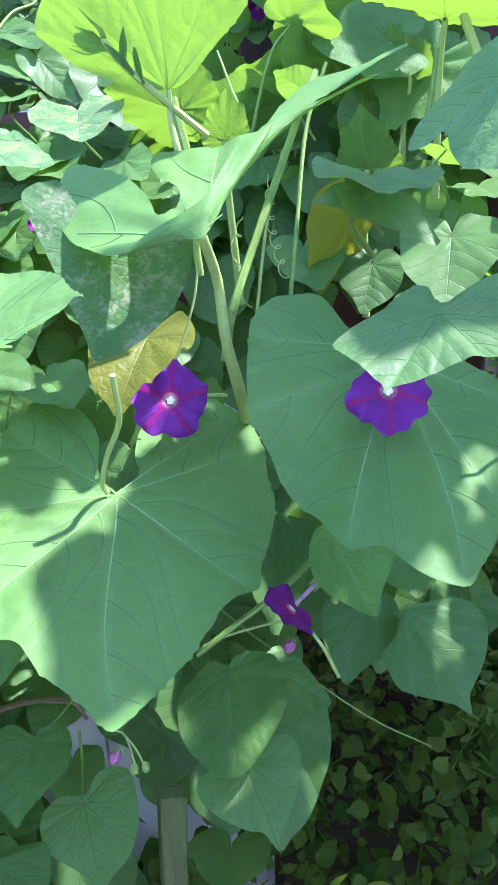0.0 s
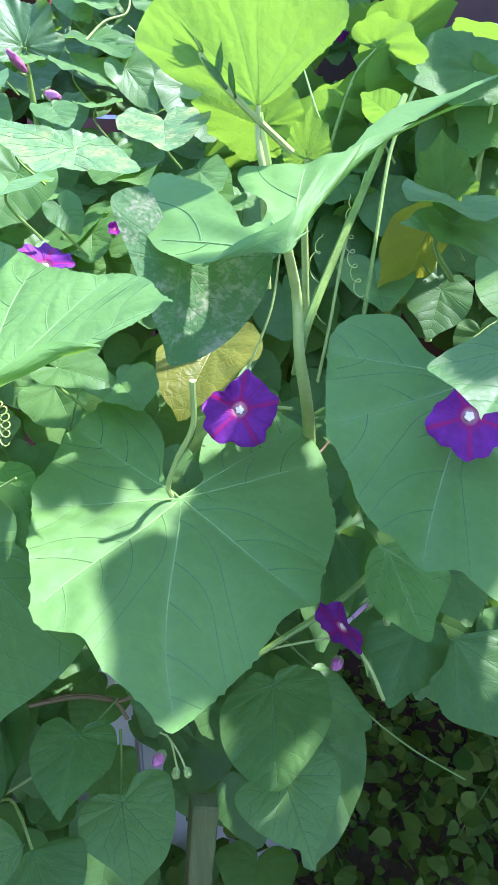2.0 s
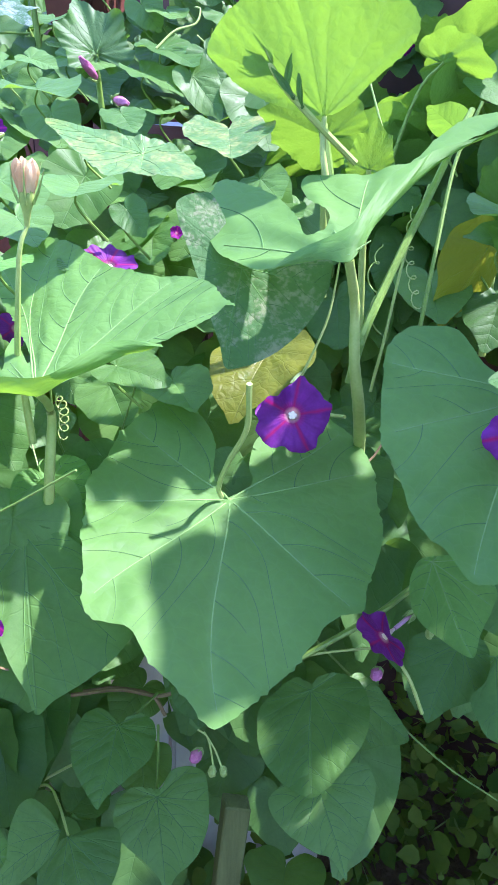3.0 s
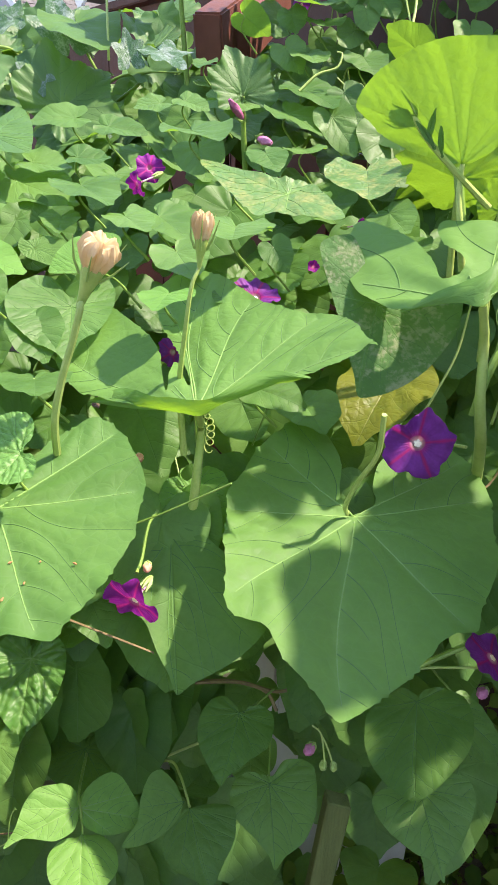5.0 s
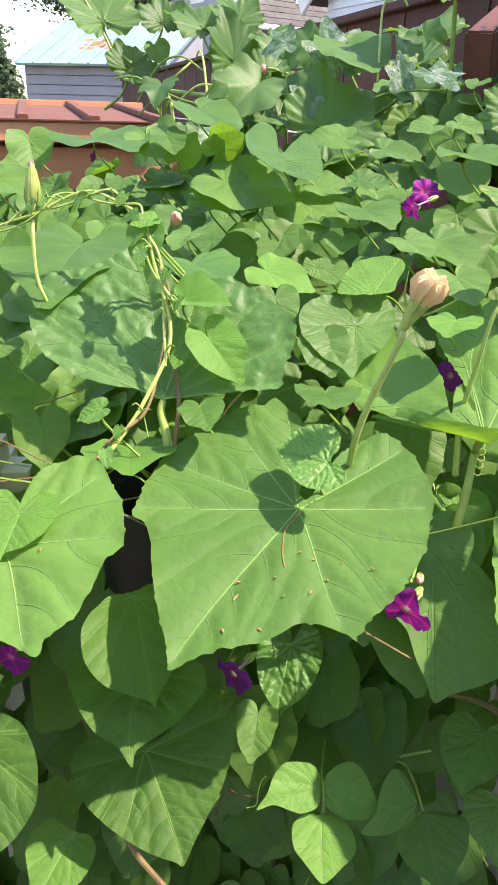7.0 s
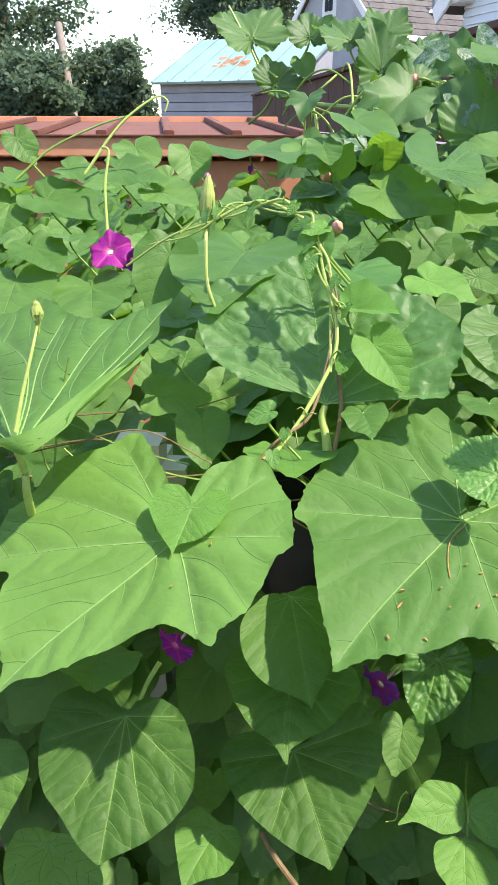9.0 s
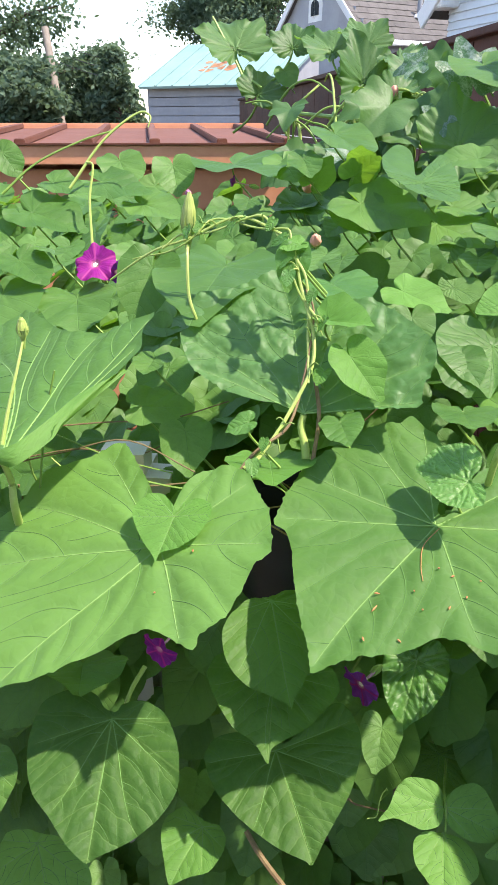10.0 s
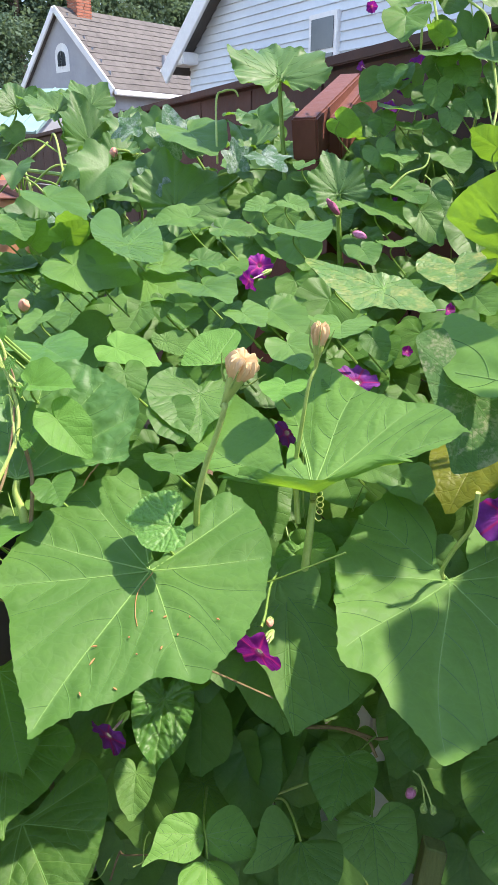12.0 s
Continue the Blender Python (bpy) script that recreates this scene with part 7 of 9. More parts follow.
trumpet(glory_far, (-0.377, 1.387, 1.712), (0.0, -0.8, -0.5), 0.036, PURPLE, 20, label="violet flower in shade", back=0.02)
trumpet(glory_far, (-0.396, 1.339, 1.671), (0.0, -0.8, -0.5), 0.030, PURPLE, 21, label="violet flower in shade", back=0.02)
trumpet(glory_far, (-0.450, 1.371, 1.853), (0.2, -0.7, -0.4), 0.028, MAGENTA, 22, label="pink flower hanging", back=0.02, close=0.2)
trumpet(glory_far, (-0.464, 1.369, 1.751), (-0.4, -0.7, 0.2), 0.026, PURPLE, 23, label="half-closed violet flower", back=0.02, close=0.3)
trumpet(glory_far, (0.024, 1.338, 1.563), (0.1, -0.7, -0.2), 0.036, MAGENTA, 24, label="magenta trumpet flower", back=0.02)
faded_bud(glory_front, (-0.146, 0.440, 0.911), (-0.4, -0.85, -0.1), 0.011, 31, label="rolled-up pink spent flower")
faded_bud(glory_front, (0.020, 0.540, 0.943), (-0.4, -0.85, -0.1), 0.012, 32, label="rolled-up pink spent flower")
faded_bud(glory_front, (-0.308, 0.407, 1.119), (0.2, -0.8, -0.3), 0.008, 33, SALMON, "small salmon seed bud")
faded_bud(glory_mid, (-0.426, 1.089, 1.486), (-0.3, -0.5, 0.5), 0.018, 34, label="rolled-up pink spent flower", long=2.2)
faded_bud(glory_mid, (-0.388, 1.047, 1.459), (0.6, -0.6, -0.1), 0.018, 35, label="rolled-up pink spent flower", long=2.2)
faded_bud(glory_mid, (-0.369, 0.526, 1.162), (0.5, -0.6, 0.1), 0.010, 36, SALMON, "dried salmon spent flower")
faded_bud(glory_west, (-0.695, 0.552, 1.392), (0.3, -0.4, 0.8), 0.014, 37, SALMON, "salmon-pink furled flower")
faded_bud(glory_west, (-0.753, 0.386, 1.458), (0.0, 0.0, 1.0), 0.0065, 38, label="purple tip of a bud")
faded_bud(glory_west, (-0.956, 0.911, 1.420), (0.5, -0.4, 0.5), 0.022, 39, SALMON, "salmon-pink furled flower")
faded_bud(glory_west, (-0.850, 0.925, 1.414), (0.5, -0.4, 0.3), 0.016, 40, SALMON, "salmon-pink furled flower")
# seed pods beside the spent flower
stem(glory_front, [(-0.150, 0.451, 0.926), (-0.140, 0.448, 0.920), (-0.132, 0.436, 0.898)], 0.0009, 0.0010, STEM_PALE, "flower_stalk")
stem(glory_front, [(-0.144, 0.451, 0.924), (-0.132, 0.445, 0.908), (-0.123, 0.436, 0.894)], 0.0009, 0.0010, STEM_PALE, "flower_stalk")
faded_bud(glory_front, (-0.133, 0.435, 0.897), (0.0, -0.2, -1.0), 0.008, 41, CALYX, "green seed pod")
faded_bud(glory_front, (-0.123, 0.437, 0.896), (0.1, -0.2, -1.0), 0.0075, 42, CALYX, "green seed pod")
faded_bud(glory_front, (0.063, 0.545, 0.996), (0.2, -0.2, -1.0), 0.008, 43, CALYX, "green seed pod")
stem(glory_front, [(0.039, 0.545, 0.953), (0.053, 0.536, 0.934), (0.068, 0.530, 0.901)], 0.0018, 0.0022, STEM_PALE, "flower_stalk")
stem(glory_front, [(-0.313, 0.444, 1.153), (-0.316, 0.428, 1.144), (-0.314, 0.407, 1.122), (-0.313, 0.393, 1.117)], 0.0012, 0.0016, STEM, "flower_stalk")

# twining runners
runner = [(-0.833, 0.332, 1.367), (-0.780, 0.353, 1.398), (-0.748, 0.369, 1.417), (-0.727, 0.386, 1.427), (-0.688, 0.404, 1.438), (-0.655, 0.409, 1.434), (-0.626, 0.401, 1.416), (-0.602, 0.389, 1.387), (-0.581, 0.378, 1.351), (-0.567, 0.354, 1.304), (-0.564, 0.318, 1.266), (-0.572, 0.284, 1.243), (-0.577, 0.262, 1.227)]
path = bend(runner, 10)
for turn, rad, thin, thick, material, first, last in ((0.0, 0.0034, 0.0013, 0.0022, STEM_PALE, 0, len(path)), (2.4, 0.0036, 0.0010, 0.0020, STEM_BROWN, 72, len(path)),
                                                      (4.2, 0.0046, 0.0011, 0.0016, STEM_PALE, 12, 92), (1.2, 0.0075, 0.0009, 0.0014, STEM_PALE, 6, 84)):
    pts = []
    for i in range(first, last):
        w = 0.22 * i + turn
        pts.append(path[i] + Vector((math.cos(w) * rad, 0.5 * math.sin(w) * rad, math.sin(w) * rad)))
    part("runner", tube_bm(pts, [thin + (thick - thin) * i / len(pts) for i in range(len(pts))], 7), material, glory_west)
for i in range(34):
    # side shoots, buds and tendrils along the arc
    rng = random.Random(500 + i)
    o = path[rng.randint(20, 118)]
    d = Vector((rng.uniform(-1, 1), rng.uniform(-0.8, 0.3), rng.uniform(-0.4, 1))).normalized() * rng.uniform(0.008, 0.022)
    part("shoot", tube_bm(bend([o, o + d * 0.6 + Vector((0, 0, 0.002)), o + d + Vector((0, 0, -0.003))], 4), [0.0009 - 0.00006 * k for k in range(9)], 5), rng.choice((STEM, STEM_PALE)), glory_west)
    if i % 3 == 0:
        leaf(glory_west, "m", tuple(o + d), tuple(o + d * 1.2 + Vector((rng.uniform(-0.012, 0.012), -0.008, -0.012))), (rng.uniform(-0.5, 0.5), -0.7, 0.6), 0.8, QUILTED)
stem(glory_west, [(-1.066, 0.470, 1.446), (-1.048, 0.523, 1.508), (-1.022, 0.568, 1.544), (-1.006, 0.579, 1.541), (-1.004, 0.572, 1.526)], 0.0022, 0.0010, STEM_PALE, "runner")
stem(glory_west, [(-1.137, 0.405, 1.439), (-1.112, 0.451, 1.479), (-1.072, 0.503, 1.508), (-1.040, 0.539, 1.522)], 0.0018, 0.0012, STEM, "runner")
stem(glory_west, [(-0.996, 0.445, 1.377), (-1.015, 0.463, 1.434), (-1.024, 0.481, 1.476), (-1.033, 0.477, 1.482)], 0.0022, 0.0016, STEM_PALE, "runner")
stem(glory_west, [(-0.568, 0.369, 1.295), (-0.555, 0.359, 1.259), (-0.548, 0.340, 1.218)], 0.0022, 0.0022, STEM_BROWN, "runner")
stem(glory_far, [(-0.270, 1.371, 1.852), (-0.233, 1.361, 1.821), (-0.215, 1.332, 1.762), (-0.193, 1.280, 1.674), (-0.192, 1.245, 1.617), (-0.178, 1.216, 1.560)], 0.0022, 0.0024, STEM_PALE, "runner")
stem(glory_far, [(-0.335, 1.383, 1.859), (-0.322, 1.372, 1.819), (-0.301, 1.359, 1.769), (-0.284, 1.353, 1.711)], 0.0024, 0.0026, STEM_PALE, "runner")
stem(glory_far, [(-0.344, 1.116, 1.528), (-0.320, 1.135, 1.553), (-0.293, 1.150, 1.564), (-0.288, 1.160, 1.583), (-0.296, 1.158, 1.586)], 0.0022, 0.0012, STEM_PALE, "runner")
stem(glory_far, [(-0.294, 1.167, 1.551), (-0.270, 1.170, 1.534), (-0.258, 1.178, 1.544), (-0.238, 1.177, 1.521)], 0.0012, 0.0012, STEM_PALE, "runner")
stem(glory_far, [(-0.211, 1.275, 1.678), (-0.199, 1.266, 1.645), (-0.183, 1.245, 1.607)], 0.0016, 0.0016, STEM_PALE, "runner")
stem(gourd, [(-0.715, 1.221, 1.570), (-0.742, 1.282, 1.689), (-0.732, 1.294, 1.708), (-0.711, 1.304, 1.710), (-0.701, 1.302, 1.698)], 0.0024, 0.0018, STEM_PALE, "runner")
stem(gourd, [(-1.012, 1.361, 1.524), (-1.238, 1.469, 1.543), (-1.479, 1.564, 1.560), (-1.591, 1.554, 1.583)], 0.006, 0.005, STEM, "runner")
stem(gourd, [(-1.288, 1.496, 1.538), (-1.276, 1.526, 1.570), (-1.206, 1.496, 1.543), (-1.087, 1.330, 1.460)], 0.006, 0.005, STEM, "runner")
stem(gourd, [(-1.477, 1.561, 1.553), (-1.412, 1.572, 1.601), (-1.395, 1.604, 1.629)], 0.004, 0.003, STEM_PALE, "petiole")
stem(gourd, [(-1.606, 1.546, 1.590), (-1.640, 1.561, 1.663), (-1.723, 1.561, 1.780), (-1.744, 1.560, 1.809)], 0.004, 0.003, STEM_PALE, "runner")
stem(gourd, [(-1.175, 1.465, 1.568), (-1.152, 1.523, 1.629)], 0.004, 0.003, STEM_PALE, "petiole")
stem(gourd, [(-0.999, 1.316, 1.551), (-1.006, 1.333, 1.589)], 0.005, 0.004, STEM_PALE, "petiole")
faded_bud(gourd, (-1.015, 1.322, 1.584), (0, 0, 1), 0.018, 44, SALMON, "salmon-coloured spent flower")
stem(glory_front, [(-0.295, 0.505, 0.892), (-0.244, 0.510, 0.903), (-0.199, 0.509, 0.903), (-0.165, 0.514, 0.923)], 0.0022, 0.0020, STEM_BROWN, "runner")
stem(glory_front, [(-0.203, 0.509, 0.906), (-0.218, 0.482, 0.903), (-0.227, 0.443, 0.920)], 0.0014, 0.0012, STEM, "petiole")
stem(glory_front, [(-0.204, 0.510, 0.860), (-0.197, 0.480, 0.842), (-0.188, 0.435, 0.838)], 0.0016, 0.0012, STEM, "petiole")
stem(glory_front, [(-0.303, 0.557, 0.845), (-0.265, 0.561, 0.852), (-0.222, 0.552, 0.857), (-0.204, 0.543, 0.839)], 0.0022, 0.0022, STEM_BROWN, "runner")
stem(bean, [(-0.354, 0.335, 0.832), (-0.360, 0.344, 0.855), (-0.370, 0.360, 0.856), (-0.391, 0.416, 0.842)], 0.0012, 0.0016, STEM, "stem")
stem(bean, [(-0.262, 0.394, 0.832), (-0.283, 0.424, 0.834), (-0.306, 0.448, 0.825), (-0.344, 0.450, 0.798), (-0.279, 0.479, 0.830)], 0.0014, 0.0016, STEM_PALE, "stem")
stem(glory_front, [(-0.544, 0.226, 0.787), (-0.520, 0.222, 0.770), (-0.480, 0.223, 0.740)], 0.0032, 0.0034, STEM_BROWN, "runner")
stem(glory_front, [(-0.623, 0.162, 1.032), (-0.621, 0.143, 1.021), (-0.616, 0.127, 1.011)], 0.0026, 0.0022, STEM_PALE, "petiole")
for i in range(46):
    # thin bare runners tangled inside the hedge
    rng = random.Random(900 + i)
    s0 = rng.uniform(-1.1, 0.25)
    h = rng.uniform(0.16, 0.32)
    p = Vector((0, 0.5, 0)) + Vector((0.838, 0.545, 0)) * s0 + Vector((-0.545, 0.838, 0)) * h
    z = rng.uniform(0.65, 1.12)
    pts = [p + Vector((rng.uniform(-0.05, 0.05), rng.uniform(-0.03, 0.03), z))]
    d = Vector((rng.uniform(-0.10, 0.10), rng.uniform(-0.05, 0.05), rng.uniform(-0.1, 0.10)))
    for j in range(3):
        pts.append(pts[-1] + d + Vector((rng.uniform(-0.04, 0.04), rng.uniform(-0.03, 0.03), rng.uniform(-0.05, 0.05))))
    stem(glory_front, pts, rng.uniform(0.0008, 0.0018), 0.0010, rng.choice((STEM, STEM_PALE, STEM_BROWN, STEM)), "runner", 4, 5)

for i in range(9):
    rng = random.Random(700 + i)
    p = Vector((-0.70 + rng.uniform(-0.14, 0.12), 0.26 + rng.uniform(-0.06, 0.05), 1.17 + rng.uniform(-0.02, 0.05)))
    d = Vector((0.06, 0.04, rng.uniform(-0.03, 0.03)))
    stem(glory_west, [p - d * rng.uniform(0.6, 1.6), p, p + d + Vector((0, 0, rng.uniform(-0.02, 0.03))), p + d * 2 + Vector((0, 0, rng.uniform(-0.06, 0.02)))], 0.0011, 0.0008, rng.choice((STEM, STEM, STEM_BROWN)), "runner", 5, 5)

# leaves deeper in the hedge, seen in the gaps
glory_inner = thing("morning_glory_vine", "dense shaded morning glory foliage inside the hedge", "vine", at=(-0.4, 0.8, 0.0), group="morning glory vines")
glory_low = thing("morning_glory_vine", "shaded morning glory foliage low on the fence", "vine", at=(-0.2, 0.6, 0.0), group="morning glory vines")
glory_shade = thing("morning_glory_vine", "shaded morning glory foliage under the top leaves of the hedge", "vine", at=(-0.5, 0.9, 0.0), group="morning glory vines")
glory_under = thing("morning_glory_vine", "shaded morning glory foliage in the middle of the hedge", "vine", at=(-0.6, 0.8, 0.0), group="morning glory vines")
glory_deep = thing("morning_glory_vine", "shaded morning glory foliage at the back of the hedge", "vine", at=(-0.6, 1.0, 0.0), group="morning glory vines")
glory_thick = thing("morning_glory_vine", "crowded morning glory leaves half hidden in the hedge", "vine", at=(-0.3, 0.9, 0.0), group="morning glory vines")
glory_core = thing("morning_glory_vine", "crowded morning glory leaves in the heart of the hedge", "vine", at=(-0.7, 0.9, 0.0), group="morning glory vines")
glory_skirt = thing("morning_glory_vine", "shaded morning glory leaves hanging before the fence boards", "vine", at=(-0.4, 0.5, 0.0), group="morning glory vines")
FORMS = [mesh_of("leaf", blade_bm("m", 1.0, 0.95 + 0.05 * i, 0.05 + 0.02 * i, 0.06 + 0.03 * i, 0.1, 0.03, 40 + i, 40), GLORY) for i in range(7)]


def spare_leaf(plant, place, size, normal, heading, rng):
    n = Vector(normal).normalized()
    t = Vector(heading)
    t = (t - n * t.dot(n)).normalized()
    m, _ = leaf_pose(place, Vector(place) + t, n)
    ob = new("leaf", rng.choice(FORMS))
    ob.parent = plant
    ob.matrix_local = Matrix.Translation(-offset(plant)) @ m @ Matrix.Diagonal((size, size, size, 1))


def hedge_top(h):
    return float(np.interp(h, (-0.1, 0.1, 0.3, 0.5, 0.75, 1.0, 1.3, 1.7), (1.05, 1.12, 1.24, 1.34, 1.42, 1.53, 1.61, 1.65)))


rng = random.Random(77)
ALONG, INTO, FOOT = Vector((0.838, 0.545, 0)), Vector((-0.545, 0.838, 0)), Vector((0, 0.5, 0))
inner = (glory_inner, glory_shade, glory_under, glory_deep, glory_thick, glory_core)
for i in range(1750):
    s, h = rng.uniform(-1.75, 0.9), rng.uniform(0.20, 1.6)
    drop = rng.uniform(0.045, 0.19)
    if h < 0.45:
        drop += 0.035
    if abs(s + 0.54) < 0.15 and h < 0.40:
        drop += 0.09
    if s > -0.35 and h < 0.5:
        drop += 0.05
    if s > -0.1 and h < 0.40:
        continue
    if s > -0.12 and h > 0.5:
        drop -= 0.07
    p = FOOT + ALONG * s + INTO * h + Vector((0, 0, hedge_top(h) - drop))
    p.z -= max(0.0, min(0.17, (-0.75 - p.x) * 0.40))
    if p.x < -0.9 and h > 0.55:
        p.z -= 0.05
    spare_leaf(inner[i % 6], p, rng.uniform(0.060, 0.105), (rng.uniform(-0.35, 0.45), rng.uniform(-0.95, 0.0), 0.75), (rng.uniform(-0.7, 0.7), -1, rng.uniform(-0.7, 0.1)), rng)
for i in range(560):
    s, h, z = rng.uniform(-1.25, 0.13), rng.uniform(0.16, 0.31), rng.uniform(0.30, 1.13)
    if s > -0.12 and z > 0.9:
        h += 0.08
    if s > 0.05 and z < 0.62:
        continue
    if abs(s + 0.12 - (0.72 - z) * 0.33) < 0.065 and 0.34 < z < 0.90 and rng.random() < 0.9:
        continue
    p = FOOT + ALONG * s + INTO * h + Vector((0, 0, z))
    spare_leaf((glory_low, glory_skirt)[i % 2], p, rng.uniform(0.055, 0.110), (rng.uniform(-0.4, 0.5), -0.8, rng.uniform(0.2, 0.8)), (rng.uniform(-0.4, 0.4), -0.4, -1), rng)
for i in range(60):
    p = FOOT + ALONG * rng.uniform(-1.3, -0.82) + INTO * rng.uniform(0.08, 0.24) + Vector((0, 0, rng.uniform(0.92, 1.13)))
    spare_leaf(glory_west, p, rng.uniform(0.055, 0.10), (rng.uniform(-0.2, 0.6), -0.7, rng.uniform(0.3, 0.9)), (rng.uniform(-0.5, 0.5), -0.6, -0.8), rng)
for i in range(70):
    p = FOOT + ALONG * rng.uniform(-0.85, -0.35) + INTO * rng.uniform(0.36, 0.62) + Vector((0, 0, rng.uniform(0.95, 1.16)))
    spare_leaf(glory_west, p, rng.uniform(0.06, 0.10), (rng.uniform(-0.2, 0.6), -0.7, rng.uniform(0.3, 0.9)), (rng.uniform(-0.5, 0.5), -0.6, -0.8), rng)
for i in range(70):
    p = Vector((rng.uniform(-0.06, 0.26), rng.uniform(0.68, 0.92), rng.uniform(0.80, 1.06)))
    spare_leaf(glory_skirt, p, rng.uniform(0.06, 0.11), (rng.uniform(-0.4, 0.4), -0.8, rng.uniform(0.3, 0.9)), (rng.uniform(-0.5, 0.5), -0.6, -0.8), rng)
# filler leaves added mostly past the view, on the sunny side, to shade the low leaves
glory_east = thing("morning_glory_vine", "filler morning glory foliage past the view, shading the low leaves", "vine", at=(0.6, 0.8, 0.0), group="morning glory vines")
for i in range(200):
    p = Vector((rng.uniform(0.30, 1.0), rng.uniform(0.40, 1.3), rng.uniform(1.08, 1.40)))
    spare_leaf(glory_east, p, rng.uniform(0.07, 0.11), (rng.uniform(-0.3, 0.45), rng.uniform(-0.8, 0.1), 0.9), (rng.uniform(-0.7, 0.7), -1, rng.uniform(-0.7, 0.1)), rng)
# unseen leaves added along the sun's rays to shade the large leaves
glory_blockers = thing("morning_glory_vine", "unseen morning glory leaves added to shade the large leaves", "vine", at=(0.5, 0.8, 0.0), group="morning glory vines")
SHADED = ((-0.06, 0.64, 1.13), (-0.02, 0.58, 1.11), (-0.08, 0.56, 1.11), (-0.03, 0.51, 1.09), (-0.10, 0.49, 1.10), (-0.09, 0.43, 1.08), (-0.13, 0.43, 1.09), (-0.13, 0.365, 1.07),
          (0.01, 0.55, 1.27), (0.00, 0.49, 1.24), (0.04, 0.52, 1.25), (0.035, 0.46, 1.22), (0.055, 0.42, 1.20), (0.03, 0.40, 1.20), (0.06, 0.38, 1.18))
for x, y, z, size in ((-0.225, 0.535, 1.12, 0.055), (-0.265, 0.53, 1.12, 0.055), (0.165, 0.365, 1.17, 0.06), (0.125, 0.355, 1.165, 0.045), (0.19, 0.41, 1.19, 0.05)):
    p = Vector((x, y, z)) + sun_dir * ((1.80 - z) / sun_dir.z)
    spare_leaf(glory_blockers, p + Vector((0, 0.02, 0)), size, (0.1, 0.1, 0.9), (0.3, -1, -0.1), rng)
for x, y, z in SHADED:
    q = Vector((x, y, z))
    p = q + sun_dir * ((rng.uniform(1.78, 1.86) - z) / sun_dir.z)
    spare_leaf(glory_blockers, p + Vector((0, 0.035, 0)), rng.uniform(0.075, 0.095), (rng.uniform(-0.2, 0.3), rng.uniform(-0.2, 0.2), 0.9), (rng.uniform(-0.5, 0.5), -1, rng.uniform(-0.3, 0.1)), rng)
for x, y, z in ((0.115, 0.42, 1.20), (0.145, 0.45, 1.21), (0.105, 0.375, 1.18), (0.15, 0.39, 1.18), (0.12, 0.47, 1.23)):
    q = Vector((x, y, z))
    p = q + sun_dir * ((rng.uniform(1.60, 1.68) - z) / sun_dir.z)
    spare_leaf(glory_blockers, p + Vector((0, 0.02, 0)), rng.uniform(0.035, 0.048), (rng.uniform(-0.4, 0.4), rng.uniform(-0.3, 0.3), 0.9), (rng.uniform(-1, 1), -1, rng.uniform(-0.3, 0.1)), rng)
for i in range(14):
    p = Vector((rng.uniform(0.42, 0.72), rng.uniform(0.58, 0.78), rng.uniform(1.70, 1.86)))
    spare_leaf(glory_blockers, p, rng.uniform(0.06, 0.10), (rng.uniform(-0.2, 0.4), rng.uniform(-0.4, 0.3), 0.9), (rng.uniform(-0.7, 0.7), -1, rng.uniform(-0.7, 0.1)), rng)
for i in range(8):
    x, y = 0.50 + 0.04 * i, 0.72 + 0.03 * (i % 3)
    stem(glory_blockers, [(x + 0.15, y + 0.1, 0.0), (x + 0.1, y + 0.06, 0.8), (x + 0.04, y, 1.5), (x - 0.15, y - 0.05, 1.80), (x - 0.42, y - 0.08, 1.80)], 0.0026, 0.0014, rng.choice((STEM, STEM_BROWN)), "runner", 5, 5)
# the tall growth on the far side
glory_tall = thing("morning_glory_vine", "morning glory foliage climbing above the hedge", "vine", at=(-0.2, 1.4, 0.0), group="morning glory vines")
for i in range(120):
    p = Vector((rng.uniform(-0.42, 0.45), rng.uniform(1.36, 1.75), rng.uniform(1.42, 2.1)))
    p.x += (p.y - 1.4) * 0.3
    spare_leaf(glory_tall, p, rng.uniform(0.045, 0.075), (rng.uniform(-0.3, 0.4), -0.7, rng.uniform(0.3, 0.9)), (rng.uniform(-0.6, 0.6), -0.5, -0.8), rng)
for i in range(110):
    p = Vector((rng.uniform(-0.44, 0.20), rng.uniform(1.30, 1.44), rng.uniform(1.45, 1.98)))
    spare_leaf(glory_tall, p, rng.uniform(0.050, 0.078), (rng.uniform(-0.2, 0.5), -0.7, rng.uniform(0.4, 1.0)), (rng.uniform(-0.5, 0.5), -0.6, -0.8), rng)
for i in range(26):
    x, y = rng.uniform(-0.40, 0.45), rng.uniform(1.38, 1.7)
    pts = [(x + rng.uniform(-0.04, 0.04), y + rng.uniform(-0.03, 0.03), 1.3 + 0.2 * j) for j in range(5)]
    stem(glory_tall, pts, 0.0018, 0.0012, rng.choice((STEM, STEM_PALE)), "runner", 5, 5)

# dim leaves between the hedge and the dark fence
rng_back = random.Random(912)
for x in (-0.17, -0.135, -0.10, -0.06):
    spare_leaf(glory_thick, Vector((x, 0.655 + 0.2 * x, 1.105)), 0.085, (0.1, -0.8, 0.5), (rng_back.uniform(-0.2, 0.2), -0.2, -1), rng_back)
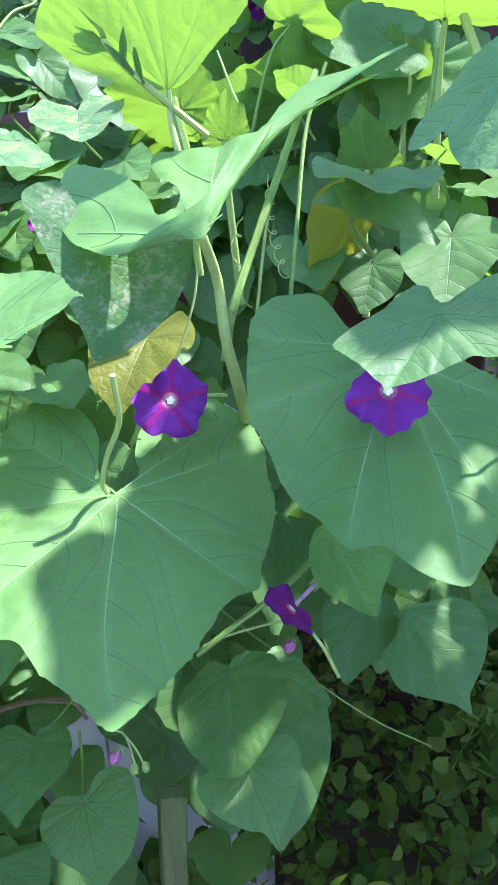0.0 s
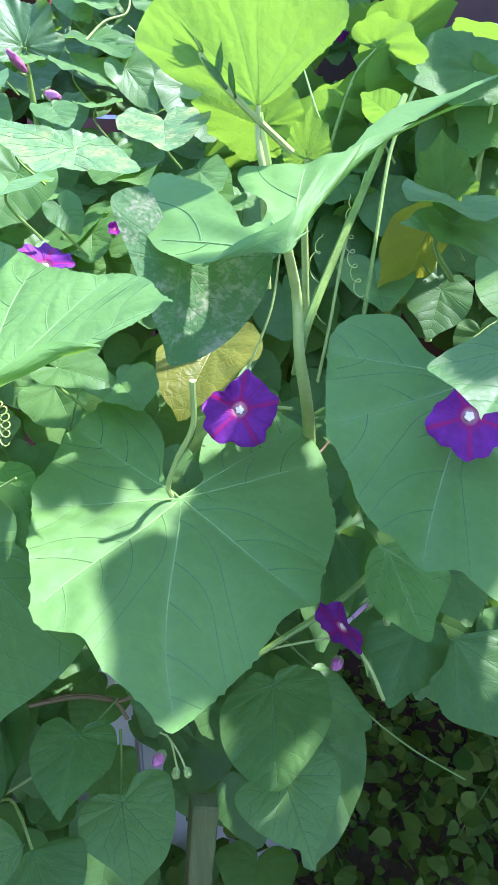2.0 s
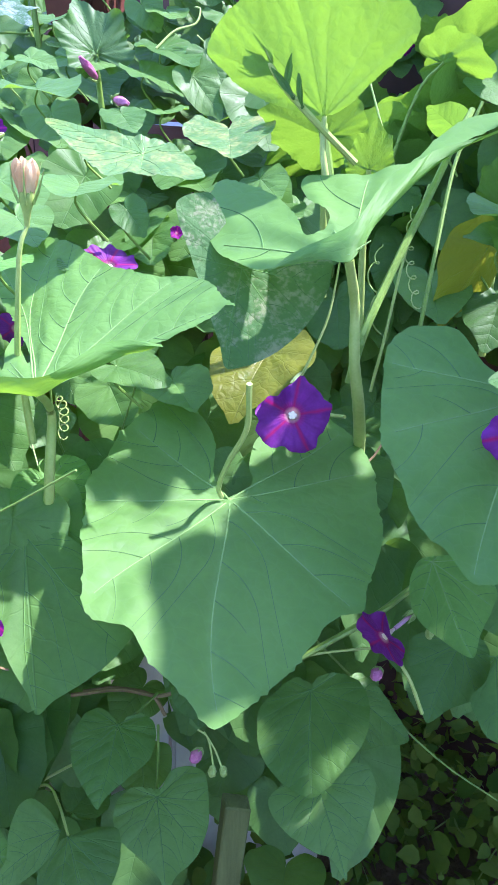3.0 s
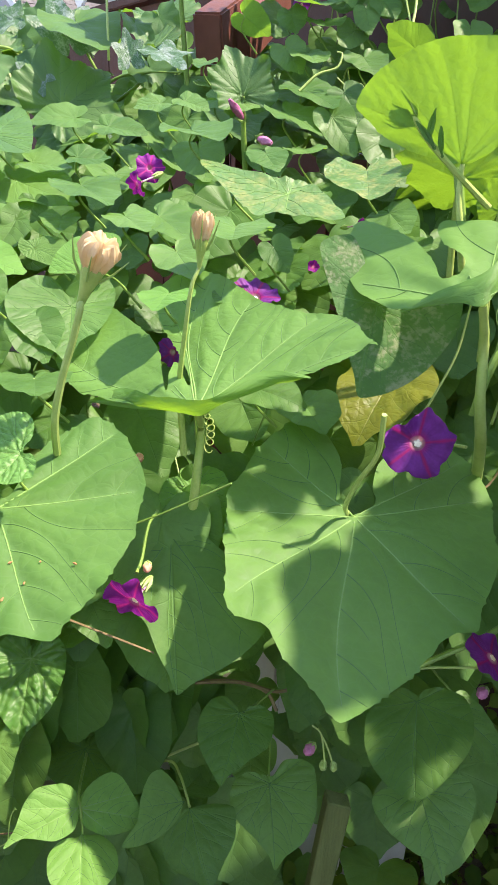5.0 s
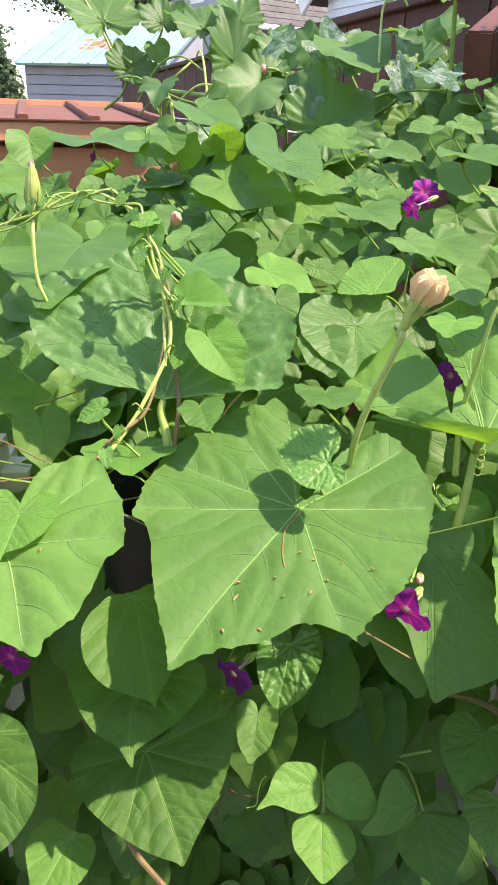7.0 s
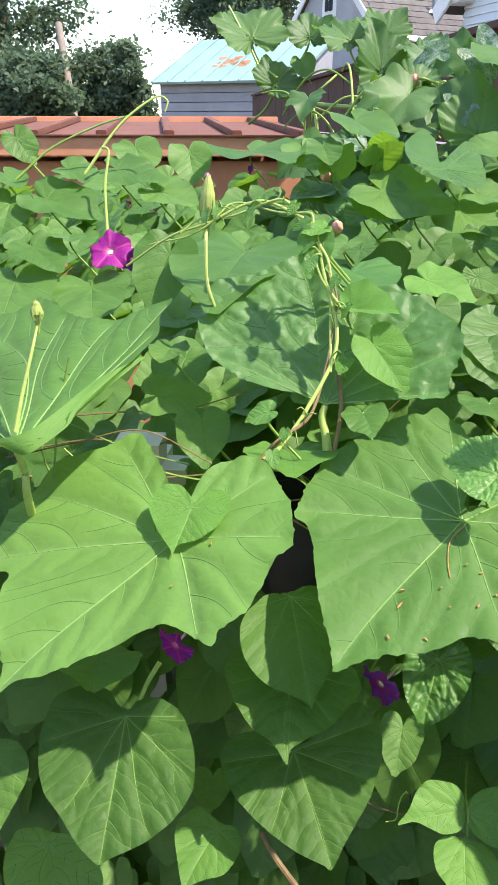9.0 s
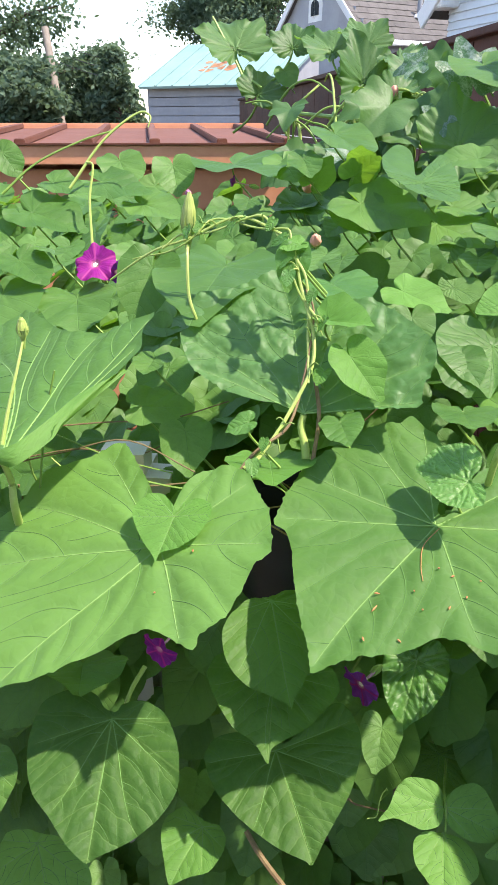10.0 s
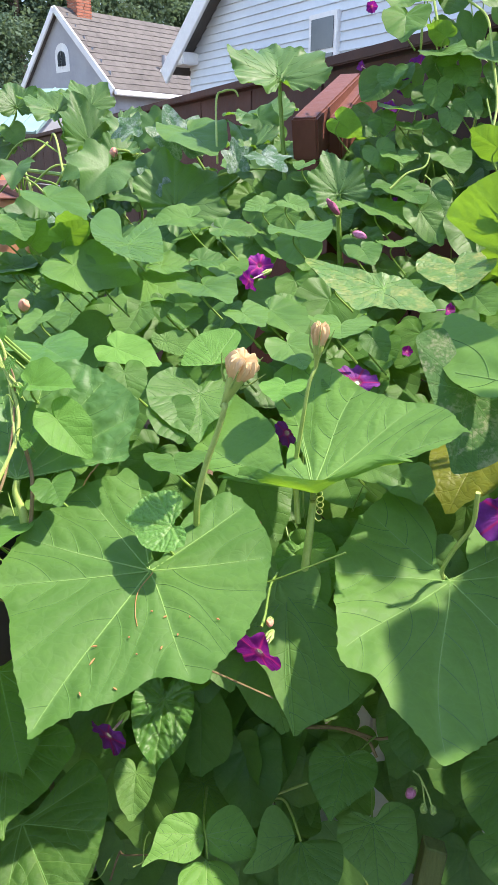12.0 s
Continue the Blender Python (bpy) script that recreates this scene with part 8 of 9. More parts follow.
for i in range(14):
    p = Vector((rng_back.uniform(-0.20, -0.04), rng_back.uniform(0.62, 0.70), rng_back.uniform(1.00, 1.09)))
    spare_leaf(glory_thick, p, rng_back.uniform(0.06, 0.09), (rng_back.uniform(-0.4, 0.4), -0.8, rng_back.uniform(0.3, 0.9)), (rng_back.uniform(-0.5, 0.5), -0.6, -0.8), rng_back)
for i in range(130):
    p = Vector((rng_back.uniform(-0.30, 0.60), 0.0, rng_back.uniform(0.92, 1.50)))
    p.y = 0.88 + 0.20 * (p.z - 0.9) / 0.6 + rng_back.uniform(0.0, 0.16)
    spare_leaf((glory_thick, glory_deep)[i % 2], p, rng_back.uniform(0.065, 0.105), (rng_back.uniform(-0.4, 0.4), -0.8, rng_back.uniform(0.2, 0.8)), (rng_back.uniform(-0.5, 0.5), -0.4, -0.9), rng_back)

# pumpkin leaves standing against the light at the sunny end
BROAD = [mesh_of("leaf", blade_bm("pr"[i % 2], 1.0, 1.25 + 0.08 * i, 0.03, 0.10 + 0.05 * i, 0.12, 0.04, 80 + i, 64, 0.02, 0.03), PUMPKIN) for i in range(4)]
for i in range(46):
    u, v = rng.random(), rng.random()
    a, c = Vector((-0.093, 1.132, 1.380)), Vector((0.349, 1.017, 1.372))
    p = a.lerp(c, u) + Vector((rng.uniform(-0.03, 0.03), rng.uniform(-0.06, 0.25), -0.10 + 0.26 * v))
    n = Vector((rng.uniform(-0.5, 0.5), rng.choice((0.7, 0.7, -0.5)), rng.uniform(0.3, 0.8))).normalized()
    t = Vector((rng.uniform(-0.8, 0.8), -0.4, rng.uniform(-0.5, 1.0)))
    t = (t - n * t.dot(n)).normalized()
    size = rng.uniform(0.06, 0.105)
    m, _ = leaf_pose(p, p + t, n)
    ob = new("leaf", rng.choice(BROAD))
    ob.parent = pumpkin
    ob.matrix_local = Matrix.Translation(-offset(pumpkin)) @ m @ Matrix.Diagonal((size, size, size, 1))
    stem(pumpkin, [p, p - t * 0.03 - Vector((0, 0, 0.04)), p - t * 0.04 - Vector((rng.uniform(-0.04, 0.04), 0, 0.16))], 0.0018, 0.0030, rng.choice((STEM, STEM_PALE)), "petiole", 5)

# squash foliage crowding over the far end of the hedge
SQUASH_FORMS = [mesh_of("leaf", blade_bm("ssvs"[i], 1.0, 1.1 + 0.06 * i, 0.02, 0.18 + 0.05 * i, 0.30, 0.06, 60 + i, 64, 0.01, 0.0), (SQUASH, SQUASH, SILVER, SQUASH)[i]) for i in range(4)]
far_a, far_b = Vector((-1.400, 1.456, 1.511)), Vector((-0.842, 1.354, 1.513))
for i in range(70):
    u = rng.uniform(0.1, 1.25)
    p = far_a.lerp(far_b, u) + Vector((rng.uniform(-0.1, 0.1), rng.uniform(-0.15, 0.2), rng.uniform(-0.14, 0.06 + 0.09 * u)))
    form = rng.choice(SQUASH_FORMS[:3] if rng.random() < 0.3 else (SQUASH_FORMS[0], SQUASH_FORMS[1], SQUASH_FORMS[3]))
    n = Vector((rng.uniform(-0.4, 0.6), rng.uniform(-0.9, 0.0), 0.6)).normalized()
    t = Vector((rng.uniform(-0.9, 0.9), -0.7, rng.uniform(-0.8, 0.2)))
    t = (t - n * t.dot(n)).normalized()
    size = rng.uniform(0.055, 0.10)
    m, _ = leaf_pose(p, p + t, n)
    ob = new("leaf", form)
    ob.parent = gourd
    ob.matrix_local = Matrix.Translation(-offset(gourd)) @ m @ Matrix.Diagonal((size, size, size, 1))
    if i % 2 == 0:
        stem(gourd, [p, p - t * 0.03 - Vector((0, 0, 0.03)), p - t * 0.05 - Vector((rng.uniform(-0.05, 0.05), 0, 0.10))], 0.0022, 0.0034, rng.choice((STEM, STEM_PALE)), "petiole", 5)
for i in range(22):
    u = rng.uniform(-0.25, 1.0)
    p = far_a.lerp(far_b, u) + Vector((0, 0, rng.uniform(-0.08, 0.02)))
    d = Vector((rng.uniform(-0.16, 0.16), rng.uniform(-0.05, 0.08), rng.uniform(0.03, 0.12)))
    stem(gourd, [p, p + d * 0.5 + Vector((0, 0, 0.03)), p + d, p + d * 1.5 - Vector((0, 0, rng.uniform(0.03, 0.10)))], 0.0034, 0.0020, rng.choice((STEM, STEM_PALE, STEM_PALE)), "runner", 6)

# dry scraps lying on the large leaves
for host, x, y, size, spin in ((p8, 0.0015, 0.0930, 0.0027, 0.7), (p8, -0.0050, 0.1062, 0.0045, 1.6), (p8, -0.0404, 0.0401, 0.0020, 1.1), (p8, -0.0549, 0.0710, 0.0022, 1.8), (p8, -0.0602, 0.0517, 0.0016, 1.9), (p8, -0.0870, 0.0244, 0.0018, 0.2), (p8, -0.0382, 0.1204, 0.0020, 0.0), (p8, -0.0155, 0.1377, 0.0027, 2.5), (p8, -0.0274, 0.0414, 0.0011, 0.8), (p8, -0.0384, 0.0857, 0.0009, 0.7), (p8, -0.0620, 0.0320, 0.0009, 3.0), (p8, -0.0234, 0.0741, 0.0009, 1.4), (p9, -0.0367, -0.0126, 0.0020, 2.5), (p9, -0.0397, 0.0349, 0.0009, 1.4)):
    p, turn = rest_on(host, x, y)
    scrap = thing("plant_scrap", "tiny dry orange-brown plant scrap lying on a large leaf", "plant scrap", at=tuple(p), group="dry scraps")
    w = turn @ Vector((math.cos(spin), math.sin(spin), 0.0))
    up = turn @ Vector((0, 0, 1))
    part("flake", tube_bm([p - w * size, p + up * 0.0008, p + w * size * 0.9 + up * 0.0012], [0.0003, 0.0010, 0.0002], 5), DRY, scrap)
p, turn = rest_on(p8, -0.0070, 0.0364)
needle = thing("dry_needle", "thin dry brown stalk lying on a large leaf", "dry stalk", at=tuple(p))
pts = [rest_on(p8, x, y)[0] for x, y in ((-0.0051, 0.0022), (-0.0040, 0.0275), (-0.0147, 0.0493), (-0.0237, 0.0607))]
part("shaft", tube_bm(bend(pts, 5), 0.00038, 5), DRY, needle)

# ---------------------------------------------------------------- white fence under the hedge
FENCE_H = 0.31
fence = thing("fence", "white vinyl board fence almost hidden under vines", "fence", at=tuple(FOOT + INTO * FENCE_H))
for i in range(12):
    s = -0.01 - 0.155 * i
    c = FOOT + ALONG * s + INTO * FENCE_H
    m = Matrix.Translation((c.x, c.y, 0.52)) @ Matrix.Rotation(math.atan2(0.545, 0.838), 4, "Z")
    part("board", box_bm((0.150, 0.022, 1.0), m, 0.004), VINYL, fence)
for z in (0.10, 0.93):
    c = FOOT + ALONG * -0.82 + INTO * FENCE_H
    part("rail", box_bm((1.75, 0.045, 0.09), Matrix.Translation((c.x, c.y, z)) @ Matrix.Rotation(math.atan2(0.545, 0.838), 4, "Z"), 0.006), VINYL, fence)
c = FOOT + ALONG * 0.125 + INTO * FENCE_H
part("post", box_bm((0.10, 0.10, 1.06), Matrix.Translation((c.x, c.y, 0.53)) @ Matrix.Rotation(math.atan2(0.545, 0.838), 4, "Z"), 0.006), VINYL, fence)
c = FOOT + ALONG * -0.775 + INTO * 0.275
part("post", box_bm((0.115, 0.10, 1.172), Matrix.Translation((c.x, c.y, 0.586)) @ Matrix.Rotation(math.atan2(0.545, 0.838), 4, "Z"), 0.03), VINYL, fence)
stake = thing("wooden_stake", "weathered wooden stake, coloured for leaf shade, standing against the fence", "stake", at=(-0.121, 0.497, 0.683))
a, b = Vector((-0.117, 0.514, 0.760)), Vector((-0.128, 0.514, 0.583))
low = a + (b - a) * (a.z / (a.z - b.z))
side = Vector((0.014, 0.005, 0))
deep = Vector((-0.006, 0.017, 0)) * 0.6
bm = bmesh.new()
vs = [bm.verts.new(v) for v in (low - side - deep, low + side - deep, low + side + deep, low - side + deep, a - side - deep, a + side - deep - Vector((0, 0, 0.012)), a + side + deep - Vector((0, 0, 0.012)), a - side + deep)]
for f in ((0, 1, 5, 4), (1, 2, 6, 5), (2, 3, 7, 6), (3, 0, 4, 7), (4, 5, 6, 7), (3, 2, 1, 0)):
    bm.faces.new([vs[i] for i in f])
bmesh.ops.bevel(bm, geom=bm.edges[:], offset=0.002, segments=1, affect="EDGES")
part("shaft", bm, OLDWOOD, stake, smooth=False)
# Assumed pot, raised until its wall darkens the whole gap between leaves.
pot = thing("plant_pot", "assumed black pot darkening the gap behind the large leaves", "pot", at=(-0.581, 0.359, 1.008))
bm = bmesh.new()
pc = Vector((-0.581, 0.359, 1.098))
rows = []
for r, z in ((0.055, -0.14), (0.068, -0.012), (0.075, -0.010), (0.076, 0.012), (0.070, 0.012), (0.064, -0.10), (0.0, -0.10)):
    rows.append([bm.verts.new(pc + Vector((max(r, 0.001) * math.cos(t), max(r, 0.001) * math.sin(t), z + 0.05))) for t in (6.28319 * j / 36 for j in range(36))])
for r0, r1 in zip(rows, rows[1:]):
    for j in range(36):
        bm.faces.new((r0[j], r0[(j + 1) % 36], r1[(j + 1) % 36], r1[j]))
part("wall", bm, BLACKPOT, pot)


# ---------------------------------------------------------------- ground and undergrowth
bm = bmesh.new()
rng = random.Random(5)
steps = [-1500, -300, -60, -20, -8] + [-4 + 0.16 * i for i in range(51)] + [6, 9, 14, 30, 80, 300, 1500]
grid = [[bm.verts.new((x, y, (0.03 * noise.noise(Vector((x * 1.3, y * 1.3, 0))) + 0.012 * noise.noise(Vector((x * 7, y * 7, 3)))) if abs(x) < 9 and abs(y) < 9 else 0.0)) for y in steps] for x in steps]
for i in range(len(steps) - 1):
    for j in range(len(steps) - 1):
        bm.faces.new((grid[i][j], grid[i + 1][j], grid[i + 1][j + 1], grid[i][j + 1]))
ground = new("ground", mesh_of("ground", bm, SOIL))
tagged(ground, "dark garden soil with dappled light", "ground", kind="structure")


def scatter(name, label, category, places, material, shape, kind="stuff", small=False):
    """Many small leaves in one mesh: places gives (place, size, normal, heading)."""
    verts, faces, uvs = [], [], []
    plan = PLANS[shape]
    ring = [(0, 1.0), (45, 0.62 if shape == "m" else 0.5), (140, 0.3)] if small else [(0, 1.0), (14, plan_radius(plan, 14)), (45, plan_radius(plan, 45)), (90, plan_radius(plan, 90)), (140, plan_radius(plan, 140))]
    flat = [(r * math.sin(math.radians(t * s)), r * math.cos(math.radians(t * s))) for s in (1, -1) for t, r in (ring if s == 1 else ring[:0:-1])]
    for p, size, nrm, head in places:
        n = nrm.normalized()
        y = (head - n * head.dot(n)).normalized()
        x = y.cross(n)
        k = len(verts)
        verts.append(p)
        for a, b in flat:
            verts.append(p + size * (x * a + y * b + n * (0.18 * abs(a) - 0.12 * b * b)))
        m = len(flat)
        for j in range(m):
            faces.append((k, k + 1 + (j + 1) % m, k + 1 + j))
    me = bpy.data.meshes.new(name)
    me.from_pydata(verts, [], faces)
    me.polygons.foreach_set("use_smooth", [True] * len(me.polygons))
    me.materials.append(material)
    ob = new(name, me)
    return tagged(ob, label, category, kind=kind)


def rand_unit(rng, up=0.6):
    return Vector((rng.uniform(-1, 1), rng.uniform(-1, 1), up + rng.uniform(-0.3, 0.6)))


places = []
rng = random.Random(21)
for i in range(20000):
    a, r = rng.uniform(0, 6.28319), rng.random() ** 0.65
    r *= 1.0 + 0.25 * noise.noise(Vector((math.cos(a) * 2, math.sin(a) * 2, 7)))
    x, y = 0.62 + 1.05 * r * math.cos(a), 1.32 + 1.45 * r * math.sin(a)
    z = rng.uniform(0.02, 0.70) * (0.55 + 0.45 * noise.noise(Vector((x * 3, y * 3, 0)))) + 0.02
    places.append((Vector((x, y, z)), rng.uniform(0.010, 0.036), rand_unit(rng, 0.7), Vector((rng.uniform(-1, 1), rng.uniform(-1, 1), -0.2))))
scatter("undergrowth", "tangle of small dark green weeds on the soil", "weeds", places, WEED, "m")
places = []
for i in range(900):
    x, y = rng.uniform(-1.2, 1.6), rng.uniform(0.2, 2.6)
    places.append((Vector((x, y, rng.uniform(0.0, 0.05))), rng.uniform(0.010, 0.030), rand_unit(rng, 1.0), Vector((rng.uniform(-1, 1), rng.uniform(-1, 1), 0))))
scatter("leaf_litter", "dry brown leaf litter and twigs on the soil", "litter", places, LITTER, "t")
bm = bmesh.new()
for i in range(70):
    p = Vector((rng.uniform(0.0, 1.3), rng.uniform(0.5, 2.0), 0.0))
    d = Vector((rng.uniform(-0.18, 0.18), rng.uniform(-0.18, 0.18), rng.uniform(0.15, 0.45)))
    tube_bm(bend([p, p + d * 0.5 + Vector((rng.uniform(-0.04, 0.04), 0, 0)), p + d], 4), [0.0022 - 0.0015 * j / 8 for j in range(9)], 4, bm)
weeds = new("weed_stems", mesh_of("weed_stems", bm, STEM))
tagged(weeds, "thin green weed stems", "weeds", kind="stuff")

# plain wall added on the sunny side, beyond the view, to shade the undergrowth
east = new("wall_east", mesh_of("wall_east", box_bm((0.2, 9.0, 4.4), Matrix.Translation((2.35, 1.0, 2.2))), WHITE))
tagged(east, "unseen pale wall added to shade the undergrowth", "wall", kind="structure")

# plain wall added behind the camera to keep sky light off the low leaves
south = new("wall_south", mesh_of("wall_south", box_bm((2.9, 0.2, 2.7), Matrix.Translation((-1.70, -1.15, 1.35))), CONCRETE_GREY))
tagged(south, "unseen plain grey wall added to darken the low leaves", "wall", kind="structure")

# ---------------------------------------------------------------- terracotta-coloured coop behind the hedge
coop = thing("garden_shed", "low terracotta-painted shed with a red-brown batten roof", "shed", at=(-2.6, 2.0, 0))
L0, R0 = Vector((-3.110, 0.684, 1.452)), Vector((-1.709, 1.891, 1.469))
zt = 0.5 * (L0.z + R0.z)
L0.z = R0.z = zt
ax = (R0 - L0).normalized()
back = Vector((-ax.y, ax.x, 0))
if back.y < 0:
    back = -back
ln = (R0 - L0).length
rise = Vector((0, 0, 0.045))
part("roof", plate_bm([L0, R0, R0 + back * 1.5 + rise, L0 + back * 1.5 + rise], 0.02), ROOFRED, coop, smooth=False)
for i in range(9):
    s = L0 + ax * (0.05 + i * ln / 8.2)
    e = s + back * 1.5 + ax * -0.15 + rise
    q = (e - s).to_track_quat("Y", "Z").to_matrix().to_4x4()
    q.translation = (s + e) / 2 + Vector((0, 0, 0.012))
    part("batten", box_bm((0.035, (e - s).length, 0.022), q, 0.003), ROOFRED, coop)
def board(name, z0, z1, out, material, bevel=0.004):
    c = (L0 + R0) / 2 - back * out
    q = Matrix.Translation((c.x, c.y, zt + (z0 + z1) / 2)) @ Matrix.Rotation(math.atan2(ax.y, ax.x), 4, "Z")
    return part(name, box_bm((ln, 0.022, z1 - z0), q, bevel), material, coop)
board("fascia", -0.058, 0.004, 0.012, TERRACOTTA)
board("drip_edge", 0.003, 0.010, 0.020, ROOFRED, 0.002)
for i in range(int((zt - 0.08) / 0.14)):
    board("board", -0.075 - 0.14 * (i + 1) + 0.006, -0.075 - 0.14 * i, -0.045 + 0.002 * (i % 2), TERRACOTTA)
for s in (0.012, ln - 0.012):
    c = L0 + ax * s + back * 0.75
    part("side_wall", box_bm((0.022, 1.42, zt - 0.03), Matrix.Translation((c.x, c.y, (zt - 0.03) / 2)) @ Matrix.Rotation(math.atan2(ax.y, ax.x), 4, "Z"), 0.004), TERRACOTTA, coop)
board("back_wall", -zt, -0.03, -1.42, TERRACOTTA)
part("ridge_board", box_bm((ln, 0.03, 0.05), Matrix.Translation((L0 + R0) / 2 + back * 1.5 + rise + Vector((0, 0, 0.0))) @ Matrix.Rotation(math.atan2(ax.y, ax.x), 4, "Z"), 0.004), TERRACOTTA, coop)

# ---------------------------------------------------------------- dark board fence and red timbers
darkfence = thing("fence", "dark brown stained privacy fence running away behind the hedge", "fence", at=(-1.2, 2.6, 0))
A, B = Vector((-0.541, 2.029, 1.889)), Vector((-1.915, 3.379, 1.844))
A.z = B.z = 0.5 * (A.z + B.z)
fd = (B - A)
fd.z = 0
fd.normalize()
A = A - fd * 1.3
fence_top = A.z
for i in range(22):
    for row in range(4):
        z1 = fence_top - 0.02 - row * 0.44
        c = A + fd * (0.55 * i + 0.27)
        q = Matrix.Translation((c.x, c.y, z1 - 0.215)) @ Matrix.Rotation(math.atan2(fd.y, fd.x), 4, "Z")
        part("board", box_bm((0.544, 0.02, 0.43), q, 0.004), DARKWOOD, darkfence)
c = A + fd * 6.0
part("cap_rail", box_bm((12.1, 0.09, 0.03), Matrix.Translation((c.x, c.y, fence_top)) @ Matrix.Rotation(math.atan2(fd.y, fd.x), 4, "Z"), 0.004), DARKWOOD, darkfence)
timber = thing("timber_stack", "two red-brown stained timber beams leaning up behind the vines", "timber", at=(-0.559, 1.392, 1.616))
for (x0, y0, d0), (x1, y1, d1), w in ((((-0.566, 1.332, 1.616)), ((-0.569, 1.687, 1.727)), 0.055), (((-0.529, 1.427, 1.619)), ((-0.533, 1.761, 1.735)), 0.032)):
    s, e = Vector((x0, y0, d0)), Vector((x1, y1, d1))
    e = e + (e - s) * 0.1
    q = (e - s).to_track_quat("Y", "Z").to_matrix().to_4x4()
    q.translation = (s + e) / 2
    part("beam", box_bm((w, (e - s).length, 0.085), q, 0.004), REDWOOD, timber)
    foot = s + Vector((0, 0.0, -0.04))
    part("post", box_bm((w * 0.9, 0.05, foot.z), Matrix.Translation((foot.x, foot.y + 0.05, foot.z / 2)), 0.004), REDWOOD, timber)

# ---------------------------------------------------------------- houses
def flat_part(name, corners, thick, material, parent, label=""):
    return part(name, plate_bm(corners, thick), material, parent, label, smooth=False)


def siding(parent, o, run, up_at, length, z0, material, pitch=0.16, out=None):
    """Lapped boards on a wall from o along run; up_at(s0, s1, z) tells how far the board at z reaches (start and end)."""
    n = out
    z = z0
    while True:
        s0, s1 = up_at(z + pitch / 2)
        if s1 - s0 < 0.05:
            break
        p, q = o + run * s0, o + run * s1
        bm = bmesh.new()
        v = [bm.verts.new(w) for w in (p + Vector((0, 0, z)) + n * 0.03, q + Vector((0, 0, z)) + n * 0.03, q + Vector((0, 0, z + pitch)) + n * 0.006, p + Vector((0, 0, z + pitch)) + n * 0.006,
                                       p + Vector((0, 0, z)), q + Vector((0, 0, z)))]
        bm.faces.new((v[0], v[1], v[2], v[3])), bm.faces.new((v[4], v[5], v[1], v[0]))
        part("siding_board", bm, material, parent, smooth=False)
        z += pitch


def xy(v):
    return Vector((v[0], v[1], 0))


# grey house with a taupe roof
grey = thing("house", "grey boarded house with taupe shingle roof and brick chimney", "house", at=(-10.5, 17.3, 0))
C = xy((-10.513, 17.335, 3.544))
Rd, Gd = Vector((0.402, 0.917, 0)).normalized(), Vector((-0.917, 0.402, 0)).normalized()
EAVE, PEAK, GW, RL = 3.62, 5.50, 4.5, 9.0
out = -Rd
siding(grey, C, Gd, lambda z: ((0, GW) if z < EAVE else ((z - EAVE) / (PEAK - EAVE) * GW / 2, GW - (z - EAVE) / (PEAK - EAVE) * GW / 2)), GW, 0.0, CONCRETE_GREY, 0.30, out)
flat_part("wall", [C, C + Gd * GW, C + Gd * GW + Vector((0, 0, EAVE)), C + Gd * GW / 2 + Vector((0, 0, PEAK)), C + Vector((0, 0, EAVE))], 0.1, CONCRETE_GREY, grey)
siding(grey, C, Rd, lambda z: (0, RL) if z < EAVE else (0, 0), RL, 0.0, CONCRETE_GREY, 0.30, -Gd)
flat_part("wall", [C, C + Rd * RL, C + Rd * RL + Vector((0, 0, EAVE)), C + Vector((0, 0, EAVE))], 0.1, CONCRETE_GREY, grey)
ov = 0.22
e0 = C - Rd * ov - Gd * ov + Vector((0, 0, EAVE - ov * 0.8))
e1 = C + Rd * RL - Gd * ov + Vector((0, 0, EAVE - ov * 0.8))
k0 = C - Rd * ov + Gd * GW / 2 + Vector((0, 0, PEAK + 0.08))
k1 = C + Rd * RL + Gd * GW / 2 + Vector((0, 0, PEAK + 0.08))
f0 = C - Rd * ov + Gd * (GW + ov) + Vector((0, 0, EAVE - ov * 0.8))
f1 = C + Rd * RL + Gd * (GW + ov) + Vector((0, 0, EAVE - ov * 0.8))
roof = flat_part("roof", [e0, e1, k1, k0], 0.10, SHINGLE, grey, "taupe asphalt shingle roof")
flat_part("roof", [k0, k1, f1, f0], 0.10, SHINGLE, grey)
for a, b in ((e0, k0), (k0, f0)):
    q = (b - a).to_track_quat("Y", "Z").to_matrix().to_4x4()
    q.translation = (a + b) / 2 - Vector((0, 0, 0.06)) - Rd * 0.02
    part("rake_trim", box_bm((0.05, (b - a).length, 0.17), q, 0.008), WHITE, grey)
q = (e1 - e0).to_track_quat("Y", "Z").to_matrix().to_4x4()
q.translation = (e0 + e1) / 2 - Vector((0, 0, 0.08)) - Gd * 0.03
part("gutter", box_bm((0.10, (e1 - e0).length, 0.13), q, 0.02), WHITE, grey)
# rows of shingles as proud courses
nrm = (e1 - e0).cross(k0 - e0).normalized()
if nrm.z < 0:
    nrm = -nrm
rng = random.Random(4)
